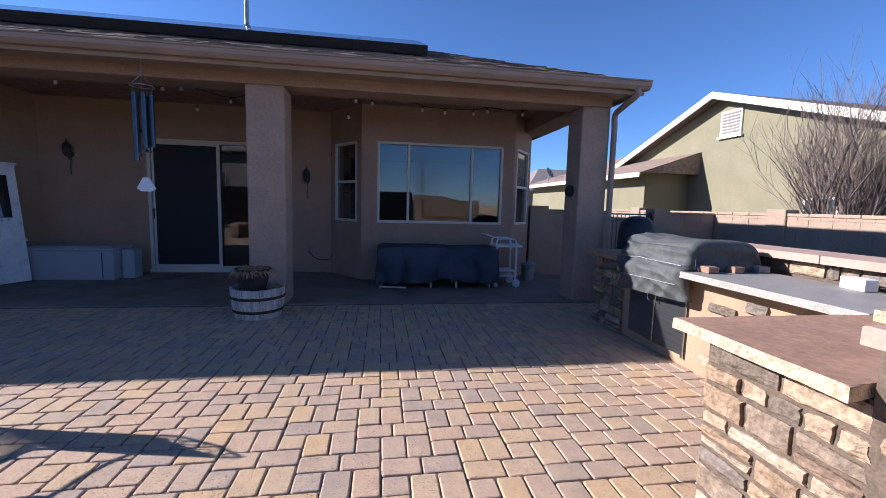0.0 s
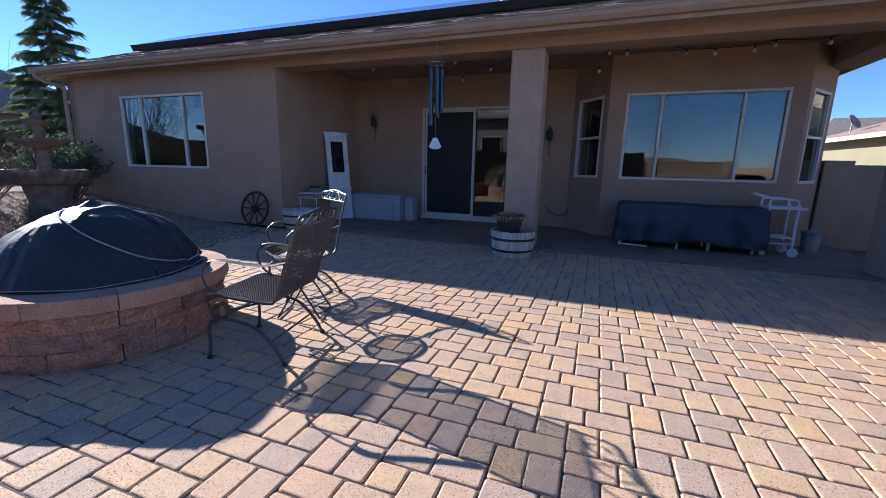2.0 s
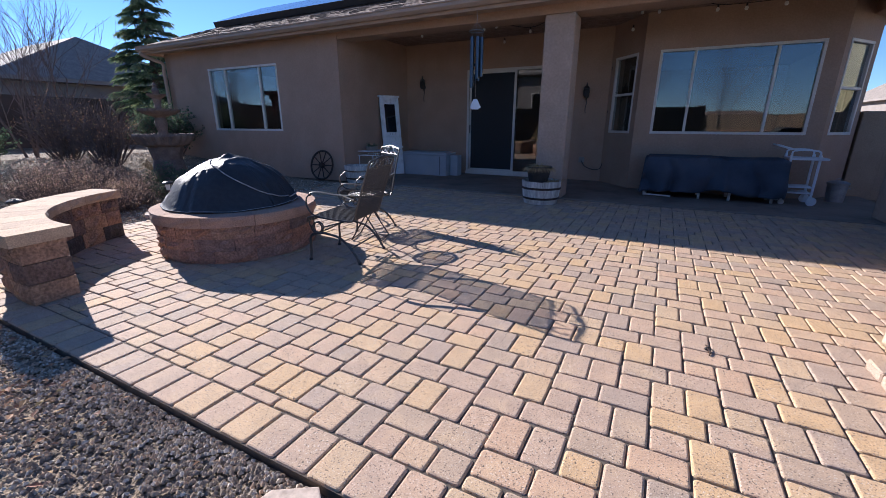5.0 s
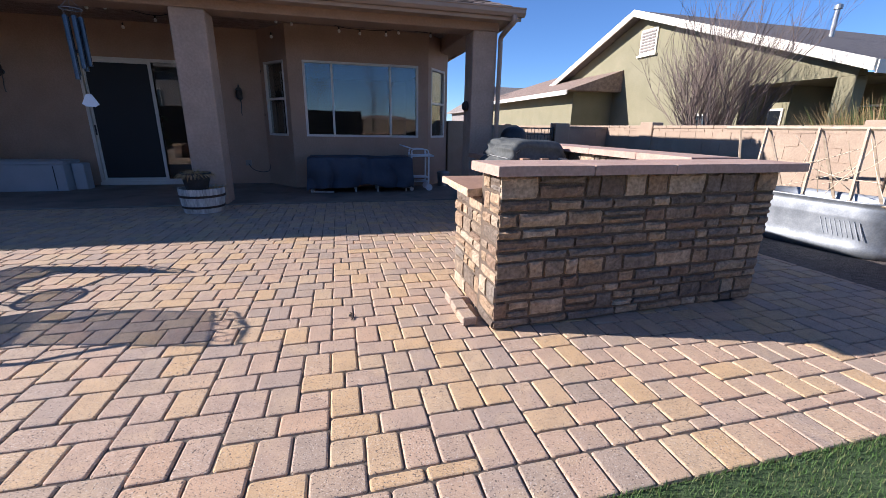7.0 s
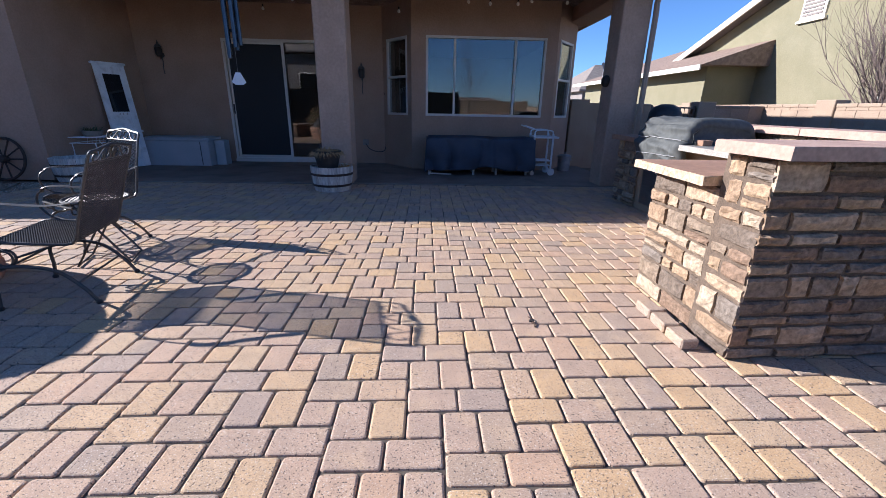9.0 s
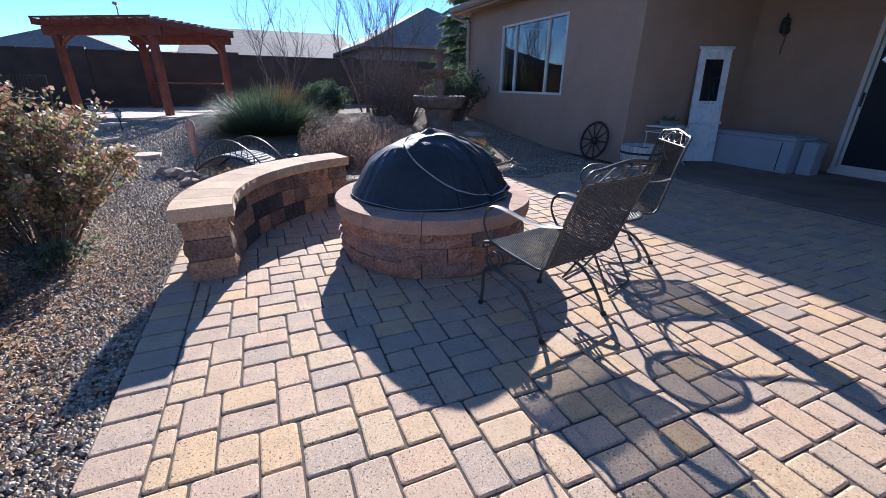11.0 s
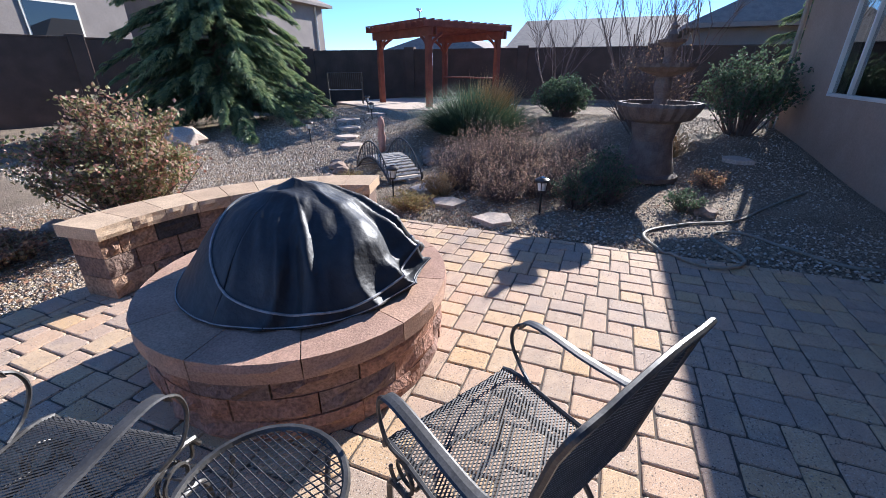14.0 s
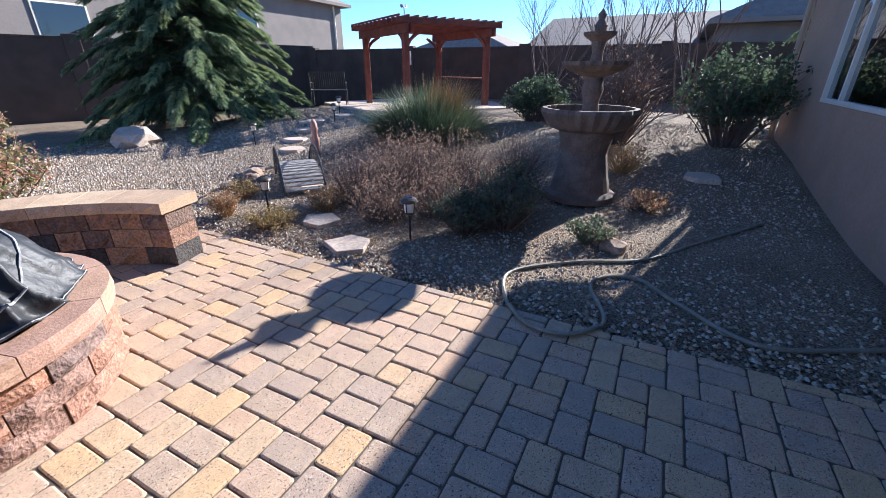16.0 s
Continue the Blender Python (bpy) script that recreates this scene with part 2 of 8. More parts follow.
M_twig = mat("twig_bark", [(0.13, 0.095, 0.08), (0.20, 0.15, 0.13)], 12, 0.85, bump=0, fine=0.2)
def thin_leaf(m, amount=0.35):
    """Lets part of the light through thin leaves."""
    n, l = m.node_tree.nodes, m.node_tree.links
    b, out = n["Principled BSDF"], n["Material Output"]
    tr = n.new("ShaderNodeBsdfTranslucent")
    l.new(b.inputs["Base Color"].links[0].from_socket, tr.inputs["Color"])
    mx = n.new("ShaderNodeMixShader")
    mx.inputs[0].default_value = amount
    l.new(b.outputs[0], mx.inputs[1])
    l.new(tr.outputs[0], mx.inputs[2])
    l.new(mx.outputs[0], out.inputs["Surface"])


M_needle = mat("cedar_needles", [(0.75, 0.8, 0.75), (1.0, 1.0, 1.0)], 3, 0.65, bump=0, fine=0.25, vary="island",
               palette=[(0.08, 0.14, 0.085), (0.14, 0.20, 0.12), (0.20, 0.26, 0.13), (0.10, 0.16, 0.11)])
# Paler copy for the outer needles: sunlight on the tips is in the colour.
M_needle_sunlit = mat("cedar_sunlit_tips", [(0.8, 0.84, 0.8), (1.0, 1.0, 1.0)], 3, 0.6, bump=0, fine=0.2, vary="island",
                   palette=[(0.28, 0.36, 0.17), (0.38, 0.44, 0.22), (0.20, 0.29, 0.17), (0.42, 0.45, 0.24)])
M_leaf = mat("rose_leaf", [(0.8, 0.8, 0.8), (1, 1, 1)], 5, 0.55, bump=0, fine=0.2, vary="island",
             palette=[(0.24, 0.24, 0.10), (0.17, 0.18, 0.075), (0.46, 0.22, 0.16), (0.34, 0.29, 0.13), (0.56, 0.36, 0.26), (0.40, 0.24, 0.15), (0.44, 0.38, 0.22)])
M_sage = mat("grey_green_leaf", [(0.8, 0.8, 0.8), (1, 1, 1)], 5, 0.7, bump=0, fine=0.2, vary="island",
             palette=[(0.10, 0.15, 0.085), (0.14, 0.19, 0.11), (0.08, 0.12, 0.07)])
M_dryleaf = mat("russet_dry_stem", [(0.8, 0.8, 0.8), (1, 1, 1)], 5, 0.75, bump=0, fine=0.2, vary="island",
                palette=[(0.40, 0.21, 0.13), (0.52, 0.31, 0.18), (0.32, 0.18, 0.12), (0.56, 0.38, 0.21), (0.30, 0.23, 0.12)])
M_seed = mat("pale_seed_head", [(0.8, 0.8, 0.8), (1, 1, 1)], 5, 0.75, bump=0, fine=0.2, vary="island",
             palette=[(0.62, 0.42, 0.29), (0.70, 0.53, 0.38), (0.46, 0.28, 0.20), (0.64, 0.42, 0.33), (0.42, 0.33, 0.22)])
M_yellow = mat("yellow_dry_bush", [(0.8, 0.8, 0.8), (1, 1, 1)], 5, 0.75, bump=0, fine=0.2, vary="island",
               palette=[(0.36, 0.275, 0.11), (0.28, 0.218, 0.088), (0.42, 0.323, 0.154)])
M_grass = mat("grass_blade", [(0.8, 0.8, 0.8), (1, 1, 1)], 5, 0.6, bump=0, fine=0.2, vary="island",
              palette=[(0.10, 0.19, 0.05), (0.15, 0.25, 0.07), (0.07, 0.13, 0.04), (0.22, 0.24, 0.10)])
for leaf_m in (M_needle, M_needle_sunlit, M_leaf, M_sage, M_dryleaf, M_seed, M_yellow, M_grass):
    thin_leaf(leaf_m)
M_fount = mat("cast_stone", [(0.13, 0.095, 0.08), (0.19, 0.145, 0.12)], 8, 0.85, bump=0.5, bscale=60)
M_bronze = mat("bronze_lamp_paint", [(0.07, 0.055, 0.045), (0.10, 0.08, 0.065)], 10, 0.4, 0.5, bump=0.05)
M_hose = mat("garden_hose", [(0.24, 0.21, 0.16), (0.30, 0.27, 0.21)], 12, 0.5, bump=0.05)
M_wood = mat("weathered_lath", [(0.42, 0.32, 0.22), (0.54, 0.43, 0.31)], 9, 0.8, bump=0.3, bscale=80)
M_slat = mat("bleached_slat", [(0.33, 0.30, 0.27), (0.44, 0.41, 0.37)], 9, 0.7, bump=0.3, bscale=80)
M_string = mat("twine", [(0.62, 0.50, 0.34), (0.70, 0.58, 0.42)], 20, 0.8, bump=0)
M_black = mat("black_plastic", [(0.012, 0.012, 0.013), (0.02, 0.02, 0.021)], 8, 0.45, bump=0.05)
M_nstucco = mat("neighbour_stucco", [(0.225, 0.205, 0.125), (0.255, 0.23, 0.145)], 1.5, 0.92, bump=0.5, bscale=25, fine=0.08, dist=0.01)
M_ntrim = mat("cream_trim", [(0.74, 0.68, 0.56), (0.80, 0.74, 0.62)], 3, 0.6, bump=0.03, fine=0.04)
M_greyst = mat("grey_stucco", [(0.24, 0.21, 0.19), (0.28, 0.245, 0.22)], 1.5, 0.92, bump=0.5, bscale=25, fine=0.08)
M_bluest = mat("slate_siding", [(0.25, 0.27, 0.30), (0.30, 0.32, 0.35)], 1.5, 0.9, bump=0.2, fine=0.08)
M_roofw = mat("pale_roof", [(0.22, 0.185, 0.16), (0.28, 0.24, 0.205)], 4, 0.9, bump=0.5, bscale=40, fine=0.3)
M_hill = mat("dry_hill", [(0.30, 0.24, 0.17), (0.24, 0.21, 0.14)], 0.05, 0.95, bump=0.3, bscale=0.6, fine=0.3, dist=0.3)
M_lens = mat("frosted_lens", [(0.7, 0.68, 0.62), (0.78, 0.76, 0.7)], 8, 0.3, bump=0, fine=0.05)
M_brass = mat("worn_tin", [(0.30, 0.27, 0.23), (0.42, 0.38, 0.33)], 12, 0.45, 0.8, bump=0.1)
# Near-black room surfaces: the dimness indoors is put into the colour.
M_indoor_dim = mat("indoor_dimness", [(0.075, 0.06, 0.05), (0.09, 0.075, 0.06)], 2, 0.9, bump=0, fine=0.05)
M_rock = mat("garden_rock", [(0.26, 0.18, 0.13), (0.38, 0.28, 0.21)], 7, 0.9, bump=0.8, bscale=40, dist=0.012)
M_chime = mat("chime_tube", [(0.05, 0.065, 0.085), (0.07, 0.085, 0.11)], 6, 0.3, 0.7, bump=0.03)
M_sail = mat("chime_sail", [(0.62, 0.68, 0.76), (0.70, 0.76, 0.83)], 8, 0.4, bump=0.05, fine=0.05)


def glass_mat(name, tint, rough=0.0):
    m = bpy.data.materials.new(name)
    m.use_nodes = True
    b = m.node_tree.nodes["Principled BSDF"]
    b.inputs["Base Color"].default_value = (*tint, 1)
    b.inputs["Roughness"].default_value = rough
    b.inputs["IOR"].default_value = 1.8
    b.inputs["Transmission Weight"].default_value = 1.0
    b.inputs["Specular IOR Level"].default_value = 0.5
    return m


M_glass = glass_mat("window_glass", (0.55, 0.6, 0.62))
M_mirror = mat("low_e_glass", [(0.012, 0.015, 0.02), (0.014, 0.017, 0.022)], 1, 0.015, bump=0, fine=0.0, spec=1.0)
M_screen = mat("insect_screen", [(0.015, 0.017, 0.02), (0.022, 0.024, 0.028)], 300, 0.6, bump=0.1, bscale=500, fine=0.2)


# ---- mesh helpers ----
def finish(name, bm, material, smooth=False):
    me = bpy.data.meshes.new(name)
    bmesh.ops.recalc_face_normals(bm, faces=bm.faces[:])
    if smooth:
        for f in bm.faces:
            f.smooth = True
    bm.to_mesh(me)
    bm.free()
    for x in (material if isinstance(material, (list, tuple)) else [material]):
        me.materials.append(x)
    return me


def part(name, bm, material, parent=None, label="", smooth=False):
    ob = new(name, finish(name, bm, material, smooth))
    if parent:
        ob.parent = parent
    if label:
        ob["label"] = label
    return ob


def thing(name, at, label, category, turn=0, group="", kind=""):
    ob = new(name)
    ob.matrix_world = pose(*at, 0, 0, turn)
    ob.empty_display_size = 0.1
    return tagged(ob, label, category, group, kind)


def shared(name, mesh, parent, m):
    ob = new(name, mesh)
    ob.parent = parent
    ob.matrix_local = m
    return ob


def cuboid(bm, x0, x1, y0, y1, z0, z1, bevel=0.0, m=None, seg=1):
    vs = [bm.verts.new(p) for p in ((x0, y0, z0), (x1, y0, z0), (x1, y1, z0), (x0, y1, z0), (x0, y0, z1), (x1, y0, z1), (x1, y1, z1), (x0, y1, z1))]
    fs = [bm.faces.new([vs[i] for i in q]) for q in ((3, 2, 1, 0), (4, 5, 6, 7), (0, 1, 5, 4), (1, 2, 6, 5), (2, 3, 7, 6), (3, 0, 4, 7))]
    if bevel:
        es = list({e for f in fs for e in f.edges})
        r = bmesh.ops.bevel(bm, geom=es, offset=bevel, segments=seg, affect="EDGES", profile=0.5)
        vs = list({v for v in vs if v.is_valid} | set(r["verts"]))
    if m:
        bmesh.ops.transform(bm, matrix=m, verts=vs)
    return vs


def box(x0, x1, y0, y1, z0, z1, bevel=0.0, seg=1):
    bm = bmesh.new()
    cuboid(bm, x0, x1, y0, y1, z0, z1, bevel, None, seg)
    return bm


def tube(bm, pts, r, n=6, close=False, flat=1.0):
    """A rod along points; r one radius or one a point. flat squashes it across."""
    pts = [Vector(p) for p in pts]
    k = len(pts)
    rs = r if isinstance(r, (list, tuple)) else [r] * k
    rings, side = [], None
    for i, p in enumerate(pts):
        a = pts[i - 1] if i or close else p
        b = pts[(i + 1) % k] if i < k - 1 or close else p
        d = (b - a).normalized()
        if side is None:
            side = d.cross(Vector((0, 0, 1)))
            if side.length < 1e-3:
                side = d.cross(Vector((1, 0, 0)))
        side = (side - d * side.dot(d)).normalized()
        up = side.cross(d)
        rings.append([bm.verts.new(p + (side * math.cos(t) + up * math.sin(t) * flat) * rs[i]) for t in (2 * math.pi * j / n for j in range(n))])
    for i in range(k if close else k - 1):
        a, b = rings[i], rings[(i + 1) % k]
        for j in range(n):
            bm.faces.new((a[j], a[(j + 1) % n], b[(j + 1) % n], b[j]))
    if not close:
        bm.faces.new(rings[0][::-1])
        bm.faces.new(rings[-1])
    return rings


def rod(pts, r, n=6, close=False, flat=1.0):
    bm = bmesh.new()
    tube(bm, pts, r, n, close, flat)
    return bm


def lathe(profile, n=24, wave=None):
    """A turned body: (radius, z) from bottom to top; wave(angle, i) scales the radius."""
    bm = bmesh.new()
    rings = []
    for i, (r, z) in enumerate(profile):
        ring = []
        for j in range(n):
            t = 2 * math.pi * j / n
            s = wave(t, i) if wave else 1.0
            ring.append(bm.verts.new((r * s * math.cos(t), r * s * math.sin(t), z)))
        rings.append(ring)
    for a, b in zip(rings, rings[1:]):
        for j in range(n):
            bm.faces.new((a[j], a[(j + 1) % n], b[(j + 1) % n], b[j]))
    bm.faces.new(rings[0][::-1])
    bm.faces.new(rings[-1])
    return bm


def prism(bm, poly, z0, z1, bevel=0.0):
    lo = [bm.verts.new((x, y, z0)) for x, y in poly]
    hi = [bm.verts.new((x, y, z1)) for x, y in poly]
    k = len(poly)
    top = bm.faces.new(hi)
    bm.faces.new(lo[::-1])
    for i in range(k):
        bm.faces.new((lo[i], lo[(i + 1) % k], hi[(i + 1) % k], hi[i]))
    if bevel:
        bmesh.ops.bevel(bm, geom=list(top.edges), offset=bevel, segments=2, affect="EDGES", profile=0.5)


def smooth01(t):
    t = max(0.0, min(1.0, t))
    return t * t * (3 - 2 * t)


def ground_z(x, y):
    """The garden climbs gently to the pergola in the west."""
    return 0.45 * smooth01((-6.3 - x) / 5.8) * smooth01((y + 8.0) / 3.5) - 0.03


def curve_pts(ctrl, n=8):
    """A smooth line through control points (Catmull-Rom)."""
    c = [Vector(p) for p in ctrl]
    c = [c[0] * 2 - c[1]] + c + [c[-1] * 2 - c[-2]]
    out = []
    for i in range(1, len(c) - 2):
        for j in range(n):
            t = j / n
            out.append(0.5 * ((2 * c[i]) + (c[i + 1] - c[i - 1]) * t + (2 * c[i - 1] - 5 * c[i] + 4 * c[i + 1] - c[i + 2]) * t * t
                              + (3 * c[i] - c[i - 1] - 3 * c[i + 1] + c[i + 2]) * t ** 3))
    out.append(c[-2])
    return out


# ---- ground ----
def build_ground():
    bm = bmesh.new()
    xs = sorted({-400, -150, -60, -30, *[-20 + i * 0.4 for i in range(0, 36)], -5.6, -5.14, -2, 2, 5.76, 8, 14, 20, 60, 150, 400})
    ys = sorted({-400, -150, -60, -25, *[-12 + i * 0.5 for i in range(0, 23)], -0.46, 1, 3, 5.9, 8, 12, 20, 60, 150, 400})
    grid = {}
    for x in xs:
        for y in ys:
            z = ground_z(x, y) if y < 12 else -0.03
            z += 0.02 * noise.noise((x * 0.7, y * 0.7, 0)) * (1 if -20 < x < -6.5 else 0)
            grid[x, y] = bm.verts.new((x, y, z - 0.02 if (-5.2 < x < 5.9 and -0.5 < y < 9) else z))
    for i in range(len(xs) - 1):
        for j in range(len(ys) - 1):
            bm.faces.new((grid[xs[i], ys[j]], grid[xs[i + 1], ys[j]], grid[xs[i + 1], ys[j + 1]], grid[xs[i], ys[j + 1]]))
    tagged(part("ground", bm, M_gravel), "pale gravel garden ground sloping up gently", "ground", kind="structure")


build_ground()
tagged(part("turf_lawn", box(0.15, 8.15, -15, -0.46, -0.028, -0.006), M_turf), "short green lawn beside the paved patio", "lawn", kind="structure")
tagged(part("planting_bed", box(5.76, 8.15, -0.44, 8.4, -0.028, -0.008), M_mulch), "bed of dark shredded mulch along the fence wall", "ground", kind="structure")
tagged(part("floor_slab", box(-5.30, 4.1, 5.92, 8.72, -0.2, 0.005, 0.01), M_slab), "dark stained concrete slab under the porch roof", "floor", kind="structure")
patio = tagged(part("pavement", box(-5.12, 5.76, -0.45, 5.915, -0.2, -0.0095), M_joint), "patio of tumbled tan and grey concrete pavers", "pavement", kind="structure")


# ---- house ----
def wall_with_holes(name, a, b, z0, z1, thick, holes, material, label="", parent=None):
    """A wall from a to b (x, y), its face on the right-hand side of a->b; holes: (from, to, bottom, top) along it."""
    a, b = Vector((*a, 0)), Vector((*b, 0))
    d = (b - a)
    L = d.length
    d.normalize()
    back = Vector((-d.y, d.x, 0)) * thick
    us = sorted({0.0, L, *[h[0] for h in holes], *[h[1] for h in holes]})
    zs = sorted({z0, z1, *[h[2] for h in holes], *[h[3] for h in holes]})
    bm = bmesh.new()

    def solid(i, j):
        if not (0 <= i < len(us) - 1 and 0 <= j < len(zs) - 1):
            return False
        u, z = (us[i] + us[i + 1]) / 2, (zs[j] + zs[j + 1]) / 2
        return not any(h[0] < u < h[1] and h[2] < z < h[3] for h in holes)

    def quad(*ps):
        bm.faces.new([bm.verts.new(p) for p in ps])

    def P(i, j, k):
        v = a + d * us[i] + back * k
        return (v.x, v.y, zs[j])
    for i in range(len(us) - 1):
        for j in range(len(zs) - 1):
            if not solid(i, j):
                continue
            quad(P(i, j, 0), P(i + 1, j, 0), P(i + 1, j + 1, 0), P(i, j + 1, 0))
            quad(P(i, j, 1), P(i, j + 1, 1), P(i + 1, j + 1, 1), P(i + 1, j, 1))
            if not solid(i - 1, j):
                quad(P(i, j, 0), P(i, j + 1, 0), P(i, j + 1, 1), P(i, j, 1))
            if not solid(i + 1, j):
                quad(P(i + 1, j, 0), P(i + 1, j, 1), P(i + 1, j + 1, 1), P(i + 1, j + 1, 0))
            if not solid(i, j - 1):
                quad(P(i, j, 0), P(i, j, 1), P(i + 1, j, 1), P(i + 1, j, 0))
            if not solid(i, j + 1):
                quad(P(i, j + 1, 0), P(i + 1, j + 1, 0), P(i + 1, j + 1, 1), P(i, j + 1, 1))
    bmesh.ops.remove_doubles(bm, verts=bm.verts[:], dist=1e-5)
    ob = part(name, bm, material, parent)
    if label:
        tagged(ob, label, "wall", kind="structure")
    return ob


WALL_TOP = 3.22
wall_with_holes("wall_west_wing", (-11.35, 5.93), (-5.35, 5.93), 0, 3.05, 0.2, [(1.74, 4.19, 1.07, 2.55)], M_stucco, "tan stucco house wall with a wide slider window")
wall_with_holes("wall_porch_side", (-5.35, 6.132), (-5.35, 8.6), 0, WALL_TOP, 0.2, [], M_stucco, "tan stucco side wall of the porch recess")
wall_with_holes("wall_porch_back", (-5.35, 8.6), (-0.30, 8.6), 0, WALL_TOP, 0.2, [(1.75, 4.19, 0.06, 2.49)], M_stucco, "tan stucco porch wall around the sliding door")
BAY = [(-0.30, 8.6), (0.33, 7.77), (3.17, 7.77), (3.80, 8.6)]
wall_with_holes("wall_bay_left", BAY[0], BAY[1], 0, WALL_TOP, 0.2, [(0.16, 0.90, 1.06, 2.52)], M_stucco, "angled tan stucco bay wall with a narrow window")
wall_with_holes("wall_bay_front", BAY[1], BAY[2], 0, WALL_TOP, 0.2, [(0.28, 2.62, 1.06, 2.52)], M_stucco, "tan stucco bay wall with a wide window")
wall_with_holes("wall_bay_right", BAY[2], BAY[3], 0, WALL_TOP, 0.2, [(0.14, 0.88, 1.06, 2.52)], M_stucco, "angled tan stucco bay wall with a narrow window")
wall_with_holes("wall_east", BAY[3], (3.80, 16.5), 0, 3.1, 0.2, [], M_stucco, "tan stucco east wall of the house")
wall_with_holes("wall_west", (-11.35, 16.5), (-11.35, 5.93), 0, 3.05, 0.2, [], M_stucco, "tan stucco west wall of the house")
wall_with_holes("wall_north", (3.80, 16.5), (-11.35, 16.5), 0, 3.05, 0.2, [], M_stucco, "tan stucco rear wall of the house")
tagged(part("ceiling", box(-5.35, 4.0, 6.38, 8.6, WALL_TOP, WALL_TOP + 0.05), M_ceil), "painted brown porch ceiling", "ceiling", kind="structure")
bm = bmesh.new()
cuboid(bm, -5.35, 4.02, 5.93, 6.38, 2.89, 3.2, 0.012)
tagged(part("porch_beam", bm, M_stucco), "tan stucco beam along the porch edge", "beam", kind="structure")
tagged(part("porch_side_beam", box(3.55, 4.0, 6.385, 8.58, 2.89, 3.2, 0.012), M_stucco), "tan stucco beam along the porch end", "beam", kind="structure")


def column(x0, x1, name_label):
    bm = box(x0, x1, 5.925, 6.385, 0.0, 2.888, 0.025, 2)
    tagged(part("porch_column", bm, M_stucco_col), name_label, "column", kind="structure")


column(-1.06, -0.58, "square stucco porch column behind the barrel planter")
column(3.56, 4.0, "square stucco porch column at the patio corner")

# interior shells behind the glass, their near-black colour standing in for indoor shade
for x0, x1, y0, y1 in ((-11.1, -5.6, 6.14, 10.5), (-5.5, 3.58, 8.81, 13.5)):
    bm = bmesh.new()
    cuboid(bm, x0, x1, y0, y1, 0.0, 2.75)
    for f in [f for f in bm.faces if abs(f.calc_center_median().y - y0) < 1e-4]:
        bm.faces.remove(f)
    tagged(part("interior_room", bm, M_indoor_dim), "plain room shell behind the windows, its dimness painted near black", "room", kind="structure")
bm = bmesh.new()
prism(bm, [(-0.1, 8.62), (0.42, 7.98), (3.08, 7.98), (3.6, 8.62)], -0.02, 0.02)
tagged(part("bay_floor", bm, M_indoor_dim), "plain floor inside the bay window, indoor dimness painted near black", "floor", kind="structure")


def window(name, a, b, z0, z1, mull, label, hung=False):
    """A window between two plan points: outer frame, mullions at fractions, glass."""
    a, b = Vector((*a, 0)), Vector((*b, 0))
    L = (b - a).length
    ang = math.degrees(math.atan2(b.y - a.y, b.x - a.x))
    w = thing(name, (a.x, a.y, z0), label, "window", ang, kind="structure")
    h = z1 - z0
    bm = bmesh.new()
    t = 0.045
    cuboid(bm, 0, L, -0.012, 0.09, 0, t, 0.004)
    cuboid(bm, 0, L, -0.012, 0.09, h - t, h, 0.004)
    cuboid(bm, 0, t, -0.010, 0.088, t, h - t, 0.004)
    cuboid(bm, L - t, L, -0.010, 0.088, t, h - t, 0.004)
    part("window_frame", bm, M_vinyl, w)
    cuts = [t, *[f * L for f in mull], L - t]
    for f in mull:
        part("mullion", box(f * L - 0.022, f * L + 0.022, -0.004, 0.08, t, h - t, 0.004), M_vinyl, w)
    if hung:
        part("meeting_rail", box(t, L - t, -0.004, 0.08, h * 0.49, h * 0.49 + 0.045, 0.004), M_vinyl, w)
    for p, q in zip(cuts, cuts[1:]):
        for lo, hi in (((t, h * 0.49), (h * 0.49 + 0.045, h - t)) if hung else ((t, h - t),)):
            g = part("pane", box(p, q, 0.035, 0.041, lo, hi), M_glass, w)
            g.visible_shadow = False
    return w


window("window_1", (-9.61, 5.93), (-7.16, 5.93), 1.07, 2.55, (0.25, 0.75), "wide three-part slider window in tan stucco wall")
window("window_2", (0.61, 7.77), (2.95, 7.77), 1.06, 2.52, (0.24, 0.745), "wide three-part bay window reflecting the sky")
dl = (Vector((*BAY[1], 0)) - Vector((*BAY[0], 0))).normalized()
window("window_3", (BAY[0][0] + dl.x * 0.16, BAY[0][1] + dl.y * 0.16), (BAY[0][0] + dl.x * 0.90, BAY[0][1] + dl.y * 0.90), 1.06, 2.52, (), "narrow single-hung bay window with pale frame", True)
dr = (Vector((*BAY[3], 0)) - Vector((*BAY[2], 0))).normalized()
w4 = window("window_4", (BAY[2][0] + dr.x * 0.14, BAY[2][1] + dr.y * 0.14), (BAY[2][0] + dr.x * 0.88, BAY[2][1] + dr.y * 0.88), 1.06, 2.52, (), "narrow single-hung bay window with a lowered pale blind", True)
part("blind", box(0.05, 0.69, 0.060, 0.075, 0.78, 1.41), M_ntrim, w4, "pale cream roller blind")


